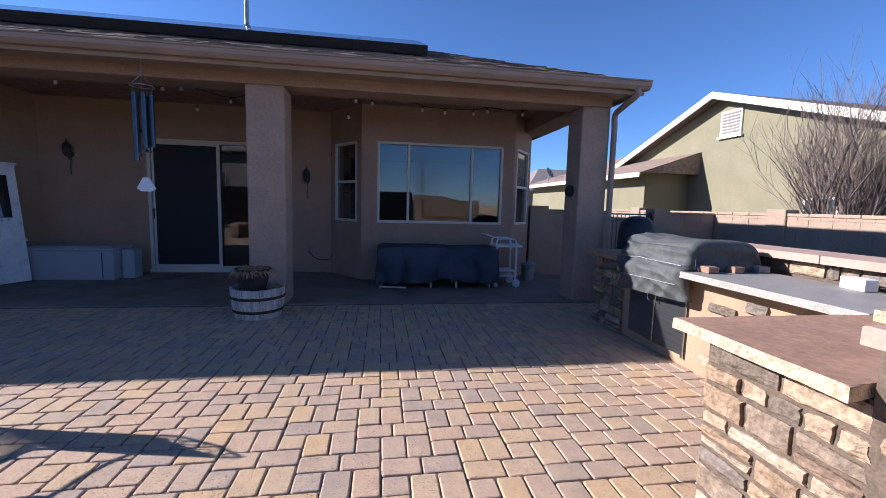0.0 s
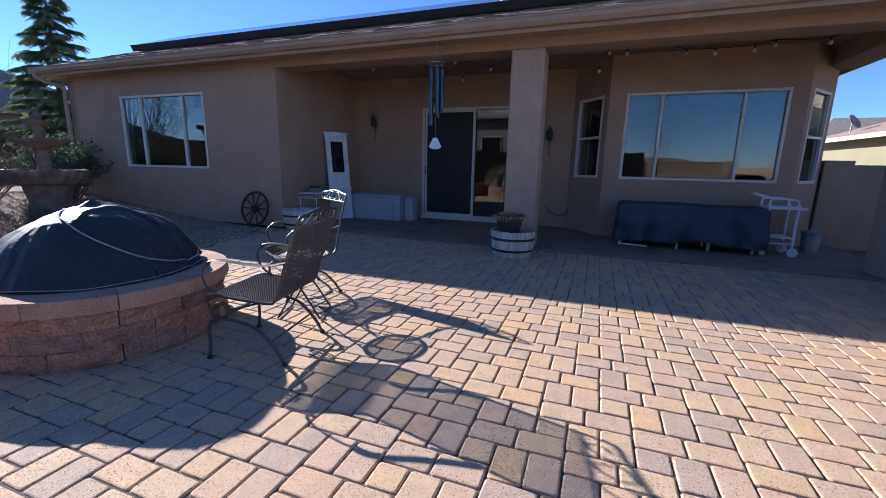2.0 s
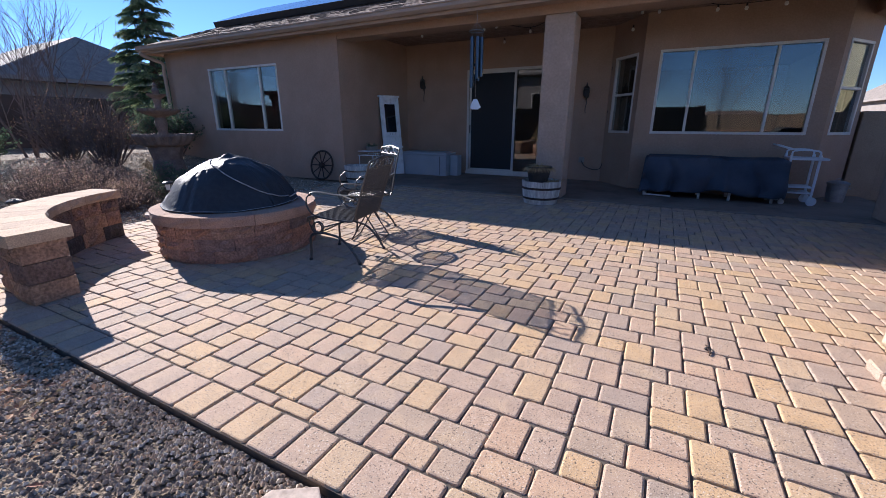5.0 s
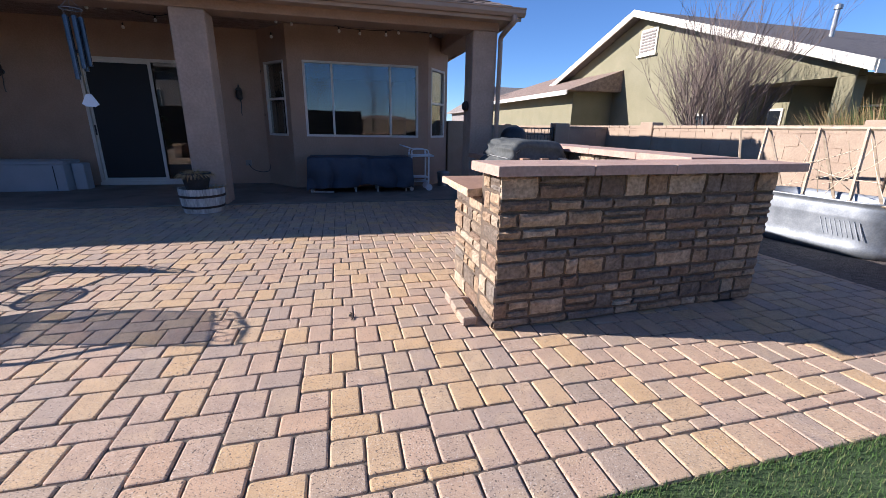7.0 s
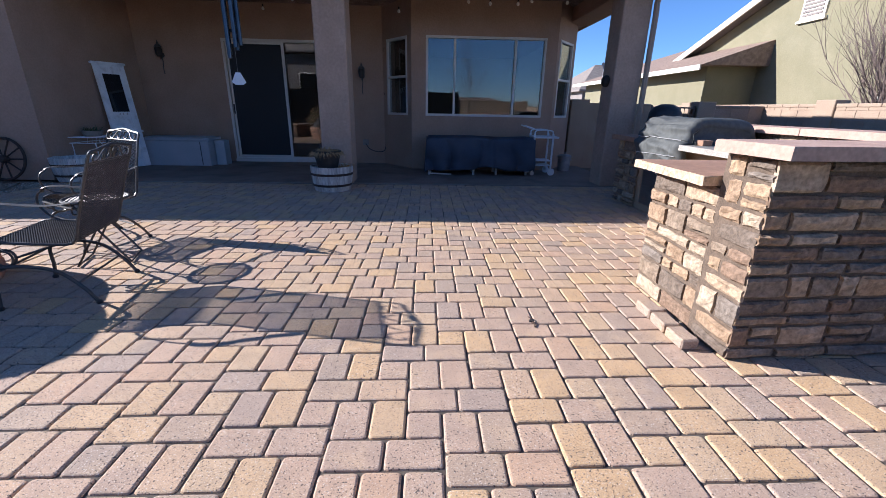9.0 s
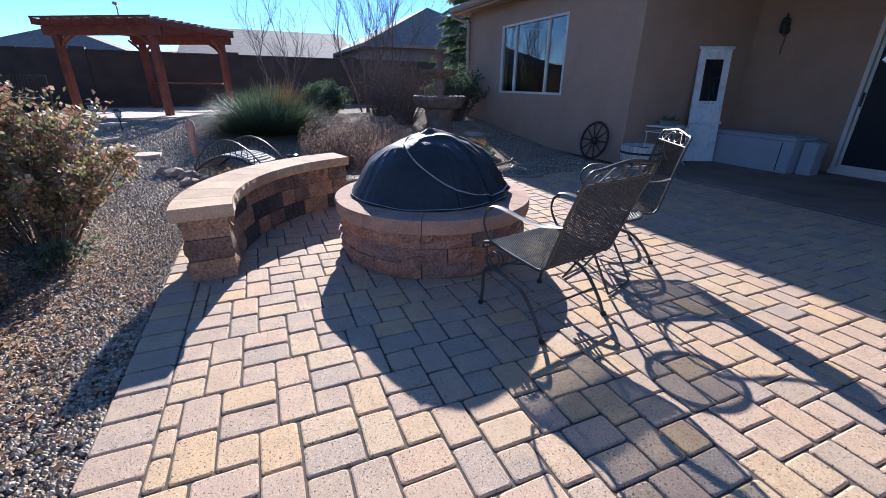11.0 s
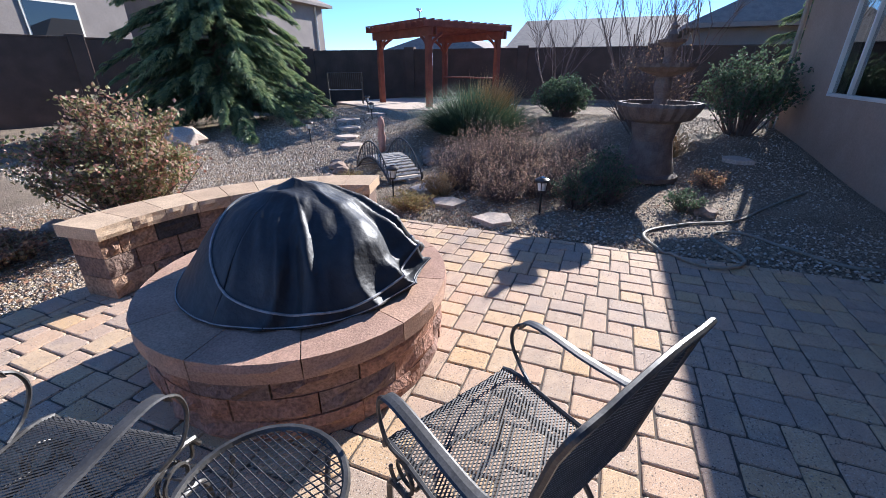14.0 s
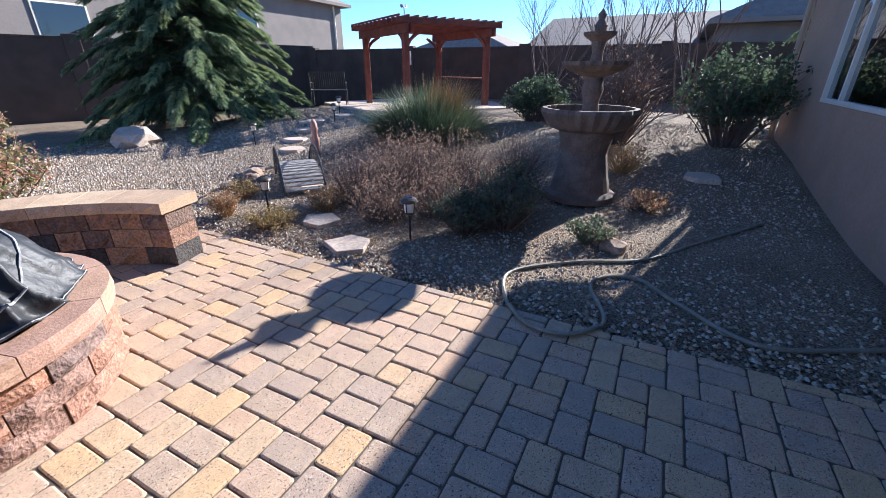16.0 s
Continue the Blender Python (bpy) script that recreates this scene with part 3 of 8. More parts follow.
def sliding_door():
    d = thing("door_1", (-3.60, 8.6, 0.06), "tall white-framed sliding glass patio door with dark screen", "door", kind="structure")
    L, h = 2.44, 2.43
    bm = bmesh.new()
    cuboid(bm, 0, L, -0.015, 0.12, 0, 0.05, 0.004)
    cuboid(bm, 0, L, -0.015, 0.12, h - 0.055, h, 0.004)
    cuboid(bm, 0, 0.055, -0.013, 0.118, 0.05, h - 0.055, 0.004)
    cuboid(bm, L - 0.055, L, -0.013, 0.118, 0.05, h - 0.055, 0.004)
    part("door_frame", bm, M_vinyl, d)
    bm = bmesh.new()
    for x0, x1 in ((0.075, 0.115), (1.20, 1.255)):
        cuboid(bm, x0, x1, 0.0, 0.03, 0.05, h - 0.055, 0.003)
    cuboid(bm, 0.115, 1.20, 0.0, 0.03, 0.05, 0.09, 0.003)
    cuboid(bm, 0.115, 1.20, 0.0, 0.03, h - 0.10, h - 0.055, 0.003)
    sd = part("screen_door", bm, M_vinyl, d)
    part("mesh_screen", box(0.115, 1.20, 0.012, 0.016, 0.09, h - 0.10), M_screen, sd, "dark insect screen")
    part("door_handle", box(0.085, 0.105, -0.03, 0.0, 0.95, 1.15, 0.006), M_dark, sd)
    g = part("pane", box(1.255, L - 0.055, 0.07, 0.076, 0.05, h - 0.055), M_glass, d)
    g.visible_shadow = False
    part("threshold", box(0.0, L, -0.06, -0.016, -0.055, 0.012, 0.006), M_vinyl, d)


sliding_door()


# ---- roof ----
def roof():
    r = thing("roof", (0, 0, 0), "brown asphalt shingle hip roof with tan fascia", "roof", kind="structure")
    x0, x1, y0, y1, ze, s = -11.70, 4.25, 5.50, 17.0, 3.15, 0.417
    ym = (y0 + y1) / 2
    d = ym - y0
    zr = ze + d * s
    bm = bmesh.new()
    c = [bm.verts.new(p) for p in ((x0, y0, ze), (x1, y0, ze), (x1, y1, ze), (x0, y1, ze))]
    e = [bm.verts.new(p) for p in ((x0 + d, ym, zr), (x1 - d, ym, zr))]
    for q in ((c[0], c[1], e[1], e[0]), (c[1], c[2], e[1]), (c[2], c[3], e[0], e[1]), (c[3], c[0], e[0])):
        bm.faces.new(q)
    bm.faces.new(c[::-1])
    part("roof_deck", bm, M_shingle, r)
    # courses of shingle tabs on the front slope
    sl = math.atan(s)
    rng = random.Random(4)
    verts, faces = [], []
    row = 0
    t = 0.0
    while t < 5.6:
        inset = t * math.cos(sl)
        xa, xb = x0 + inset, x1 - inset
        x = xa - rng.random() * 0.2
        while x < xb:
            w = rng.uniform(0.14, 0.32)
            a, b = max(x, xa), min(x + w, xb)
            th = rng.choice((0.006, 0.010, 0.016))
            if b - a > 0.03:
                k = len(verts)
                ln = 0.16
                for u, up in ((0, th + 0.004), (ln, 0.004)):
                    yy = y0 + (t + u) * math.cos(sl) - up * math.sin(sl)
                    zz = ze + (t + u) * math.sin(sl) + up * math.cos(sl)
                    verts += [(a, yy, zz), (b, yy, zz)]
                yy, zz = y0 + t * math.cos(sl), ze + t * math.sin(sl)
                verts += [(a, yy, zz), (b, yy, zz)]
                faces += [(k, k + 1, k + 3, k + 2), (k + 4, k + 5, k + 1, k)]
            x += w + 0.004
        t += 0.14
    me = bpy.data.meshes.new("shingles")
    me.from_pydata(verts, [], faces)
    me.materials.append(M_shingle_i)
    ob = new("shingles", me)
    ob.parent = r
    ob["kind"] = "stuff"
    part("fascia", box(x0, x1, y0 + 0.04, y0 + 0.07, 2.98, 3.145), M_trim, r)
    part("soffit", box(x0, x1, y0 + 0.07, 5.935, 3.02, 3.04), M_trim, r)
    part("fascia", box(x1 - 0.07, x1 - 0.04, y0 + 0.07, y1, 2.98, 3.145), M_trim, r)
    part("soffit", box(3.99, x1 - 0.07, 5.935, y1, 3.02, 3.04), M_trim, r)
    part("fascia", box(x0 + 0.04, x0 + 0.07, y0 + 0.07, y1, 2.98, 3.145), M_trim, r)
    part("soffit", box(x0 + 0.07, -11.33, 5.935, y1, 3.02, 3.04), M_trim, r)
    # gutter: a folded channel with a lip
    bm = bmesh.new()
    prof = [(0.04, 3.14), (0.04, 3.03), (-0.03, 3.03), (-0.075, 3.075), (-0.075, 3.125), (-0.09, 3.135), (-0.09, 3.15), (-0.06, 3.15), (-0.06, 3.085), (-0.025, 3.045), (0.03, 3.045), (0.03, 3.14)]
    rings = [[bm.verts.new((x, y0 + py, pz)) for py, pz in prof] for x in (x0 - 0.02, x1 + 0.03)]
    for i in range(len(prof)):
        j = (i + 1) % len(prof)
        bm.faces.new((rings[0][i], rings[0][j], rings[1][j], rings[1][i]))
    bm.faces.new(rings[0])
    bm.faces.new(rings[1][::-1])
    part("gutter", bm, M_trim, r)
    ds = curve_pts([(4.10, 5.47, 3.04), (4.10, 5.47, 2.96), (4.06, 5.70, 2.86), (4.045, 5.885, 2.78), (4.045, 5.885, 2.6)], 5) + [Vector((4.045, 5.885, 0.05))]
    part("downspout", rod(ds, 0.042, 8), M_trim, r, "tan downspout at the porch corner")
    ds = curve_pts([(-11.55, 5.47, 3.04), (-11.55, 5.47, 2.96), (-11.48, 5.70, 2.86), (-11.41, 5.885, 2.78), (-11.41, 5.885, 2.6)], 5) + [Vector((-11.41, 5.885, 0.05))]
    part("downspout", rod(ds, 0.042, 8), M_trim, r)
    return x0, x1, y0, ze, s


M_shingle_i = mat("shingle_tabs", [(0.8, 0.78, 0.76), (1, 1, 1)], 6, 0.92, bump=0.6, bscale=120, fine=0.35, vary="island",
                  palette=[(0.28, 0.20, 0.155), (0.22, 0.155, 0.12), (0.34, 0.25, 0.19), (0.18, 0.13, 0.105)])
RX0, RX1, RY0, RZE, RS = roof()


def on_roof(x, t, up=0.0):
    sl = math.atan(RS)
    return Vector((x, RY0 + t * math.cos(sl) - up * math.sin(sl), RZE + t * math.sin(sl) + up * math.cos(sl)))


def solar_array():
    s = thing("solar_array", on_roof(-4, 1.2), "row of black solar panels on the shingle roof", "solar panel")
    inv = s.matrix_world.inverted()
    w = 1.02
    for i in range(11):
        xa = 1.36 - (i + 1) * (w + 0.015)
        bm = bmesh.new()
        ps = [on_roof(xa, 1.25, 0.05), on_roof(xa + w, 1.25, 0.05), on_roof(xa + w, 2.95, 0.05), on_roof(xa, 2.95, 0.05)]
        qs = [on_roof(xa, 1.25, 0.165), on_roof(xa + w, 1.25, 0.165), on_roof(xa + w, 2.95, 0.165), on_roof(xa, 2.95, 0.165)]
        lo, hi = [bm.verts.new(inv @ p) for p in ps], [bm.verts.new(inv @ p) for p in qs]
        bm.faces.new(lo[::-1])
        bm.faces.new(hi)
        for k in range(4):
            bm.faces.new((lo[k], lo[(k + 1) % 4], hi[(k + 1) % 4], hi[k]))
        panel = part("solar_panel", bm, M_panel, s)
        bm = bmesh.new()
        sk = [inv @ on_roof(xx, tt, uu) for tt in (1.235, 1.248) for xx, uu in ((xa - 0.007, 0.03), (xa + w + 0.007, 0.03), (xa + w + 0.007, 0.166), (xa - 0.007, 0.166))]
        v = [bm.verts.new(q) for q in sk]
        for q in ((0, 1, 2, 3), (7, 6, 5, 4), (0, 4, 5, 1), (1, 5, 6, 2), (2, 6, 7, 3), (3, 7, 4, 0)):
            bm.faces.new([v[k] for k in q])
        part("edge_skirt", bm, M_black, panel)
    bm = bmesh.new()
    for t in (1.6, 2.6):
        tube(bm, [inv @ on_roof(-10.3, t, 0.05), inv @ on_roof(1.15, t, 0.05)], 0.05, 4)
    part("mounting_rail", bm, M_black, s)


solar_array()


def roof_pipe(x, t, h, r=0.045, label="galvanised vent pipe standing on the shingle roof"):
    p = on_roof(x, t)
    o = thing("vent_pipe", p, label, "vent pipe")
    part("pipe", rod([(0, 0, -0.05), (0, 0, h)], r, 10), M_galv, o)
    part("flashing", lathe([(r + 0.12, -0.06), (r + 0.1, 0.02), (r + 0.01, 0.10)], 12), M_brass, o)
    return o


roof_pipe(-2.4, 5.6, 0.9, 0.05)


# ---- boundary walls ----
def block_wall(name, a, b, z0, z1, material, label, ground=0.0):
    """Block wall with capping course and pilasters; blocks of the face come as courses with recessed joints."""
    w = wall_with_holes(name, a, b, z0, z1 - 0.06, 0.2, [], material, label)
    a3, b3 = Vector((*a, 0)), Vector((*b, 0))
    d = (b3 - a3)
    L = d.length
    d.normalize()
    n = Vector((d.y, -d.x, 0))
    ang = math.degrees(math.atan2(d.y, d.x))
    bm = bmesh.new()
    rng = random.Random(len(name))
    zc, row = z0, 0
    while zc < z1 - 0.1:
        u = -0.2 if row % 2 else 0.0
        while u < L:
            p, q = max(u, 0) + 0.004, min(u + 0.397, L)
            if q - p > 0.03:
                o = rng.uniform(0, 0.002)
                vs = cuboid(bm, p, q - 0.004, -0.006 - o, 0.0, zc + 0.004, min(zc + 0.196, z1 - 0.065))
                bmesh.ops.transform(bm, matrix=pose(*a, 0, 0, 0, ang), verts=vs)
            u += 0.4
        zc += 0.2
        row += 1
    o = part("block", bm, material, w)
    o["kind"] = "stuff"
    bm = bmesh.new()
    u = 0.0
    while u < L:
        vs = cuboid(bm, u + 0.003, min(u + 0.395, L), -0.02, 0.22, z1 - 0.06, z1, 0.008)
        bmesh.ops.transform(bm, matrix=pose(*a, 0, 0, 0, ang), verts=vs)
        u += 0.4
    c = part("wall_cap", bm, material, w)
    c["kind"] = "stuff"
    u = 0.0
    while u <= L - 0.3:
        bm = box(u, u + 0.4, -0.05, 0.25, z0, z1 + 0.07, 0.01)
        bm.transform(pose(*a, 0, 0, 0, ang))
        part("pilaster", bm, material, w)
        u += 4.4
    return w


# South wall is slanted so its face turns from the sun and stays unlit.
block_wall("wall_garden_south", (3.0, -15.5), (-17.2, -9.2), -0.1, 2.3, M_cmu_brown_shade, "dark brown concrete block garden wall, painted darker for its shade")
block_wall("wall_garden_west", (-17.0, -9.3), (-19.5, 14.0), 0.0, 2.15, M_cmu_brown_shade, "dark brown concrete block wall behind the pergola, painted darker for its shade")
block_wall("wall_fence_east", (8.2, 16.0), (8.2, -15.5), -0.1, 1.42, M_cmu, "tan concrete block fence wall beside the mulch bed")
block_wall("wall_return_east", (6.65, 8.5), (8.18, 8.5), -0.1, 1.38, M_cmu, "concrete block return wall beside the gate")
block_wall("wall_return_house", (3.84, 8.62), (5.60, 8.5), -0.1, 1.38, M_cmu, "concrete block return wall beside the house")
block_wall("wall_south_east", (8.18, -15.5), (3.02, -15.5), -0.1, 1.8, M_cmu, "tan concrete block wall at the far lawn")


def iron_gate():
    g = thing("iron_gate", (5.62, 8.55, 0), "dark wrought iron side gate between block walls", "gate")
    bm = bmesh.new()
    for z in (0.12, 1.15, 1.30):
        cuboid(bm, 0.02, 1.0, -0.015, 0.015, z, z + 0.03)
    cuboid(bm, 0.0, 0.04, -0.02, 0.02, 0.0, 1.36)
    cuboid(bm, 0.98, 1.02, -0.02, 0.02, 0.0, 1.36)
    part("gate_frame", bm, M_iron, g)
    for i in range(9):
        x = 0.12 + i * 0.095
        part("bar", rod([(x, 0, 0.13), (x, 0, 1.32)], 0.008, 6), M_iron, g)


iron_gate()


# ---- stone veneer ----
def stone_mesh(w, h, d, rng):
    """A split ledge stone: chamfered block with an uneven face; x along, z up, face towards -y."""
    bm = bmesh.new()
    c = min(0.012, h * 0.2)
    nx = max(2, min(5, int(w / 0.07) + 1))
    rows = [(-h / 2, 0.0), (-h / 2 + c, 1.0), (0.0 + rng.uniform(-0.2, 0.2) * h, 1.0), (h / 2 - c, 1.0), (h / 2, 0.0)]
    g = []
    for z, f in rows:
        line = []
        for i in range(nx + 1):
            x = -w / 2 + w * i / nx
            edge = 0.35 if i in (0, nx) else 1.0
            y = -d * (0.45 + 0.55 * f * edge) + (rng.uniform(-0.007, 0.007) if f * edge == 1 else 0)
            zz = z + (rng.uniform(-0.005, 0.005) if f == 0 else 0)
            xx = x + (rng.uniform(-0.006, 0.006) if i in (0, nx) else rng.uniform(-0.01, 0.01))
            line.append(bm.verts.new((xx, y, zz)))
        g.append(line)
    for a, b in zip(g, g[1:]):
        for i in range(nx):
            bm.faces.new((a[i], a[i + 1], b[i + 1], b[i]))
    # sides go back into the mortar
    loop = g[0] + [r[-1] for r in g[1:-1]] + g[-1][::-1] + [r[0] for r in g[1:-1]][::-1]
    back = [bm.verts.new((v.co.x, 0.004, v.co.z)) for v in loop]
    k = len(loop)
    for i in range(k):
        bm.faces.new((loop[i], back[i], back[(i + 1) % k], loop[(i + 1) % k]))
    return finish("stone", bm, M_stone)


def veneer(parent, m, L, H, seed, big=1.0, extra=0.0):
    """Coursed ledge stone over a face L x H; m places the face (x along, z up, -y outwards) in the parent's space."""
    rng = random.Random(seed)
    z = 0.0
    pat = [0.075, 0.06, 0.095, 0.065, 0.115, 0.06, 0.085, 0.105, 0.065]
    k = seed
    while z < H - 0.02:
        h = pat[k % len(pat)] * big * rng.uniform(0.9, 1.1)
        k += 1
        if H - z - h < 0.045:
            h = H - z
        x = -extra
        while x < L + extra - 0.01:
            w = rng.uniform(0.10, 0.36) * (1.15 if h < 0.07 else 1.0)
            if L + extra - x - w < 0.09:
                w = L + extra - x
            parts = [(z, h)]
            if h > 0.095 and rng.random() < 0.32 and w > 0.15:
                s = rng.uniform(0.4, 0.6) * h
                parts = [(z, s), (z + s, h - s)]
            for zz, hh in parts:
                me = stone_mesh(w - 0.024, hh - 0.021, rng.uniform(0.016, 0.034), rng)
                shared("stone", me, parent, m @ pose(x + w / 2, 0, zz + hh / 2))
            x += w
        z += h


def slab(bm, x0, x1, y0, y1, z0, z1, rng, step=0.16, rough=0.012):
    """A stone slab with a broken edge."""
    def edge(a, b):
        n = max(2, int((b - a).length / step))
        return [a + (b - a) * (i / n) for i in range(n)]
    c = [Vector((x0, y0)), Vector((x1, y0)), Vector((x1, y1)), Vector((x0, y1))]
    poly = []
    for i in range(4):
        poly += edge(c[i], c[(i + 1) % 4])
    poly = [(p.x + rng.uniform(-rough, rough), p.y + rng.uniform(-rough, rough)) for p in poly]
    prism(bm, poly, z0, z1, 0.008)


def outdoor_kitchen():
    """Stone-faced bar wall round a grill counter."""
    rng = random.Random(7)
    k = thing("outdoor_kitchen", (2.15, 0.84, 0), "outdoor kitchen island faced in brown ledge stone, pale sandstone caps", "outdoor kitchen")
    O = Vector((2.15, 0.84, 0))

    def bx(x0, x1, y0, y1, z0, z1, bevel=0.0):
        return box(x0 - O.x, x1 - O.x, y0 - O.y, y1 - O.y, z0, z1, bevel)
    skew = pose(0, 0, 0, 0, 0, 2.9)
    core = bx(2.17, 4.44, 0.86, 1.16, 0, 1.025)
    core.transform(skew)
    part("bar_wall_core", core, M_mortar, k)
    part("low_bar_core", bx(2.17, 4.135, 1.165, 1.80, 0, 0.84), M_mortar, k)
    part("back_wall_core", bx(4.14, 4.43, 1.28, 4.25, 0, 1.025), M_mortar, k)
    isl = part("island_body", bx(3.40, 4.135, 1.81, 4.95, 0.0, 0.84, 0.006), M_island, k, "tan stucco island body with set-in stones")
    # caps
    cap = [(2.09, 2.72), (2.725, 3.34), (3.345, 3.95), (3.955, 4.56)]
    for a, b in cap:
        bm = bmesh.new()
        slab(bm, a - O.x, b - O.x, 0.73 - O.y, 1.16 - O.y, 1.026, 1.085, rng, 0.12, 0.006)
        bm.transform(skew)
        part("cap_stone", bm, M_cap, k)
    for a, b in ((1.385, 2.05), (2.055, 2.85), (2.855, 3.55), (3.555, 4.35)):
        bm = bmesh.new()
        slab(bm, 4.03 - O.x, 4.53 - O.x, a - O.y, b - O.y, 1.026, 1.09, rng, 0.3, 0.004)
        part("cap_stone", bm, M_cap, k)
    bm = bmesh.new()
    slab(bm, 2.06 - O.x, 4.025 - O.x, 1.165 - O.y, 1.905 - O.y, 0.846, 0.898, rng, 0.11, 0.02)
    for f in bm.faces:
        f.material_index = 0 if abs(f.normal.z) > 0.75 else 1
    part("flagstone_counter", bm, [M_flag, M_flag_edge], k, "red-brown flagstone low counter with pale broken edge")
    bm = bmesh.new()
    slab(bm, 3.20 - O.x, 4.028 - O.x, 1.915 - O.y, 3.34 - O.y, 0.842, 0.895, rng, 0.4, 0.004)
    for f in bm.faces:
        f.material_index = 0 if abs(f.normal.z) > 0.75 else 1
    part("concrete_counter", bm, [M_counter, M_counter_edge], k, "grey concrete counter slab with pale edge")
    bm = bmesh.new()
    slab(bm, 3.26 - O.x, 4.028 - O.x, 4.32 - O.y, 5.0 - O.y, 0.842, 0.905, rng, 0.3, 0.008)
    part("flagstone_counter", bm, M_flag, k)
    # faces
    veneer(k, skew @ pose(0, 0.02, 0), 2.29, 1.02, 3, 1.12)
    veneer(k, pose(0.02, 0.30, 0, 0, 0, -90), 0.30, 1.02, 5, 1.25, 0.0)
    veneer(k, pose(0.02, 0.96, 0, 0, 0, -90), 0.66, 0.84, 6, 1.3)
    veneer(k, pose(2.28, 0.16, 0, 0, 0, 90), 3.2, 1.02, 8, 1.3)
    veneer(k, pose(1.99, 3.39, 0.9, 0, 0, -90), 3.0, 0.125, 4, 1.2)
    veneer(k, pose(1.22, 4.12, 0, 0, 0, -90), 0.62, 0.84, 9, 1.3)
    for y, z, w, h in ((2.72 - O.y, 0.70, 0.17, 0.075), (3.02 - O.y, 0.62, 0.26, 0.07), (2.95 - O.y, 0.16, 0.5, 0.09), (2.45 - O.y, 0.28, 0.3, 0.09)):
        me = stone_mesh(w, h, 0.04, rng)
        shared("stone", me, k, pose(3.40 - O.x, y, z, 0, 0, -90))
    # doors of the grill cabinet, facing the patio
    for y0, y1 in ((3.40, 3.80), (3.82, 4.22)):
        d = part("cabinet_door", bx(3.375, 3.398, y0, y1, 0.10, 0.72, 0.006), M_steel, k, "brushed steel grill cabinet door")
        part("door_trim", bx(3.368, 3.384, y0 - 0.012, y0 + 0.012, 0.08, 0.74, 0.003), M_steel, d)
        hx, hy = 3.355 - O.x, (y1 - 0.05 if y0 < 3.5 else y0 + 0.05) - O.y
        part("handle", rod(curve_pts([(hx + 0.02, hy, 0.50), (hx - 0.02, hy, 0.53), (hx - 0.02, hy, 0.62), (hx + 0.02, hy, 0.65)], 4), 0.007, 6), M_steel, d)
    return k


outdoor_kitchen()


def cloth(name, nx, ny, f, material, parent, smooth=True, solid=0.006, label=""):
    """A draped sheet from f(u, v), with thickness."""
    bm = bmesh.new()
    g = [[bm.verts.new(f(i / nx, j / ny)) for i in range(nx + 1)] for j in range(ny + 1)]
    for a, b in zip(g, g[1:]):
        for i in range(nx):
            bm.faces.new((a[i], a[i + 1], b[i + 1], b[i]))
    ob = part(name, bm, material, parent, label, smooth)
    md = ob.modifiers.new("thick", "SOLIDIFY")
    md.thickness = solid
    return ob


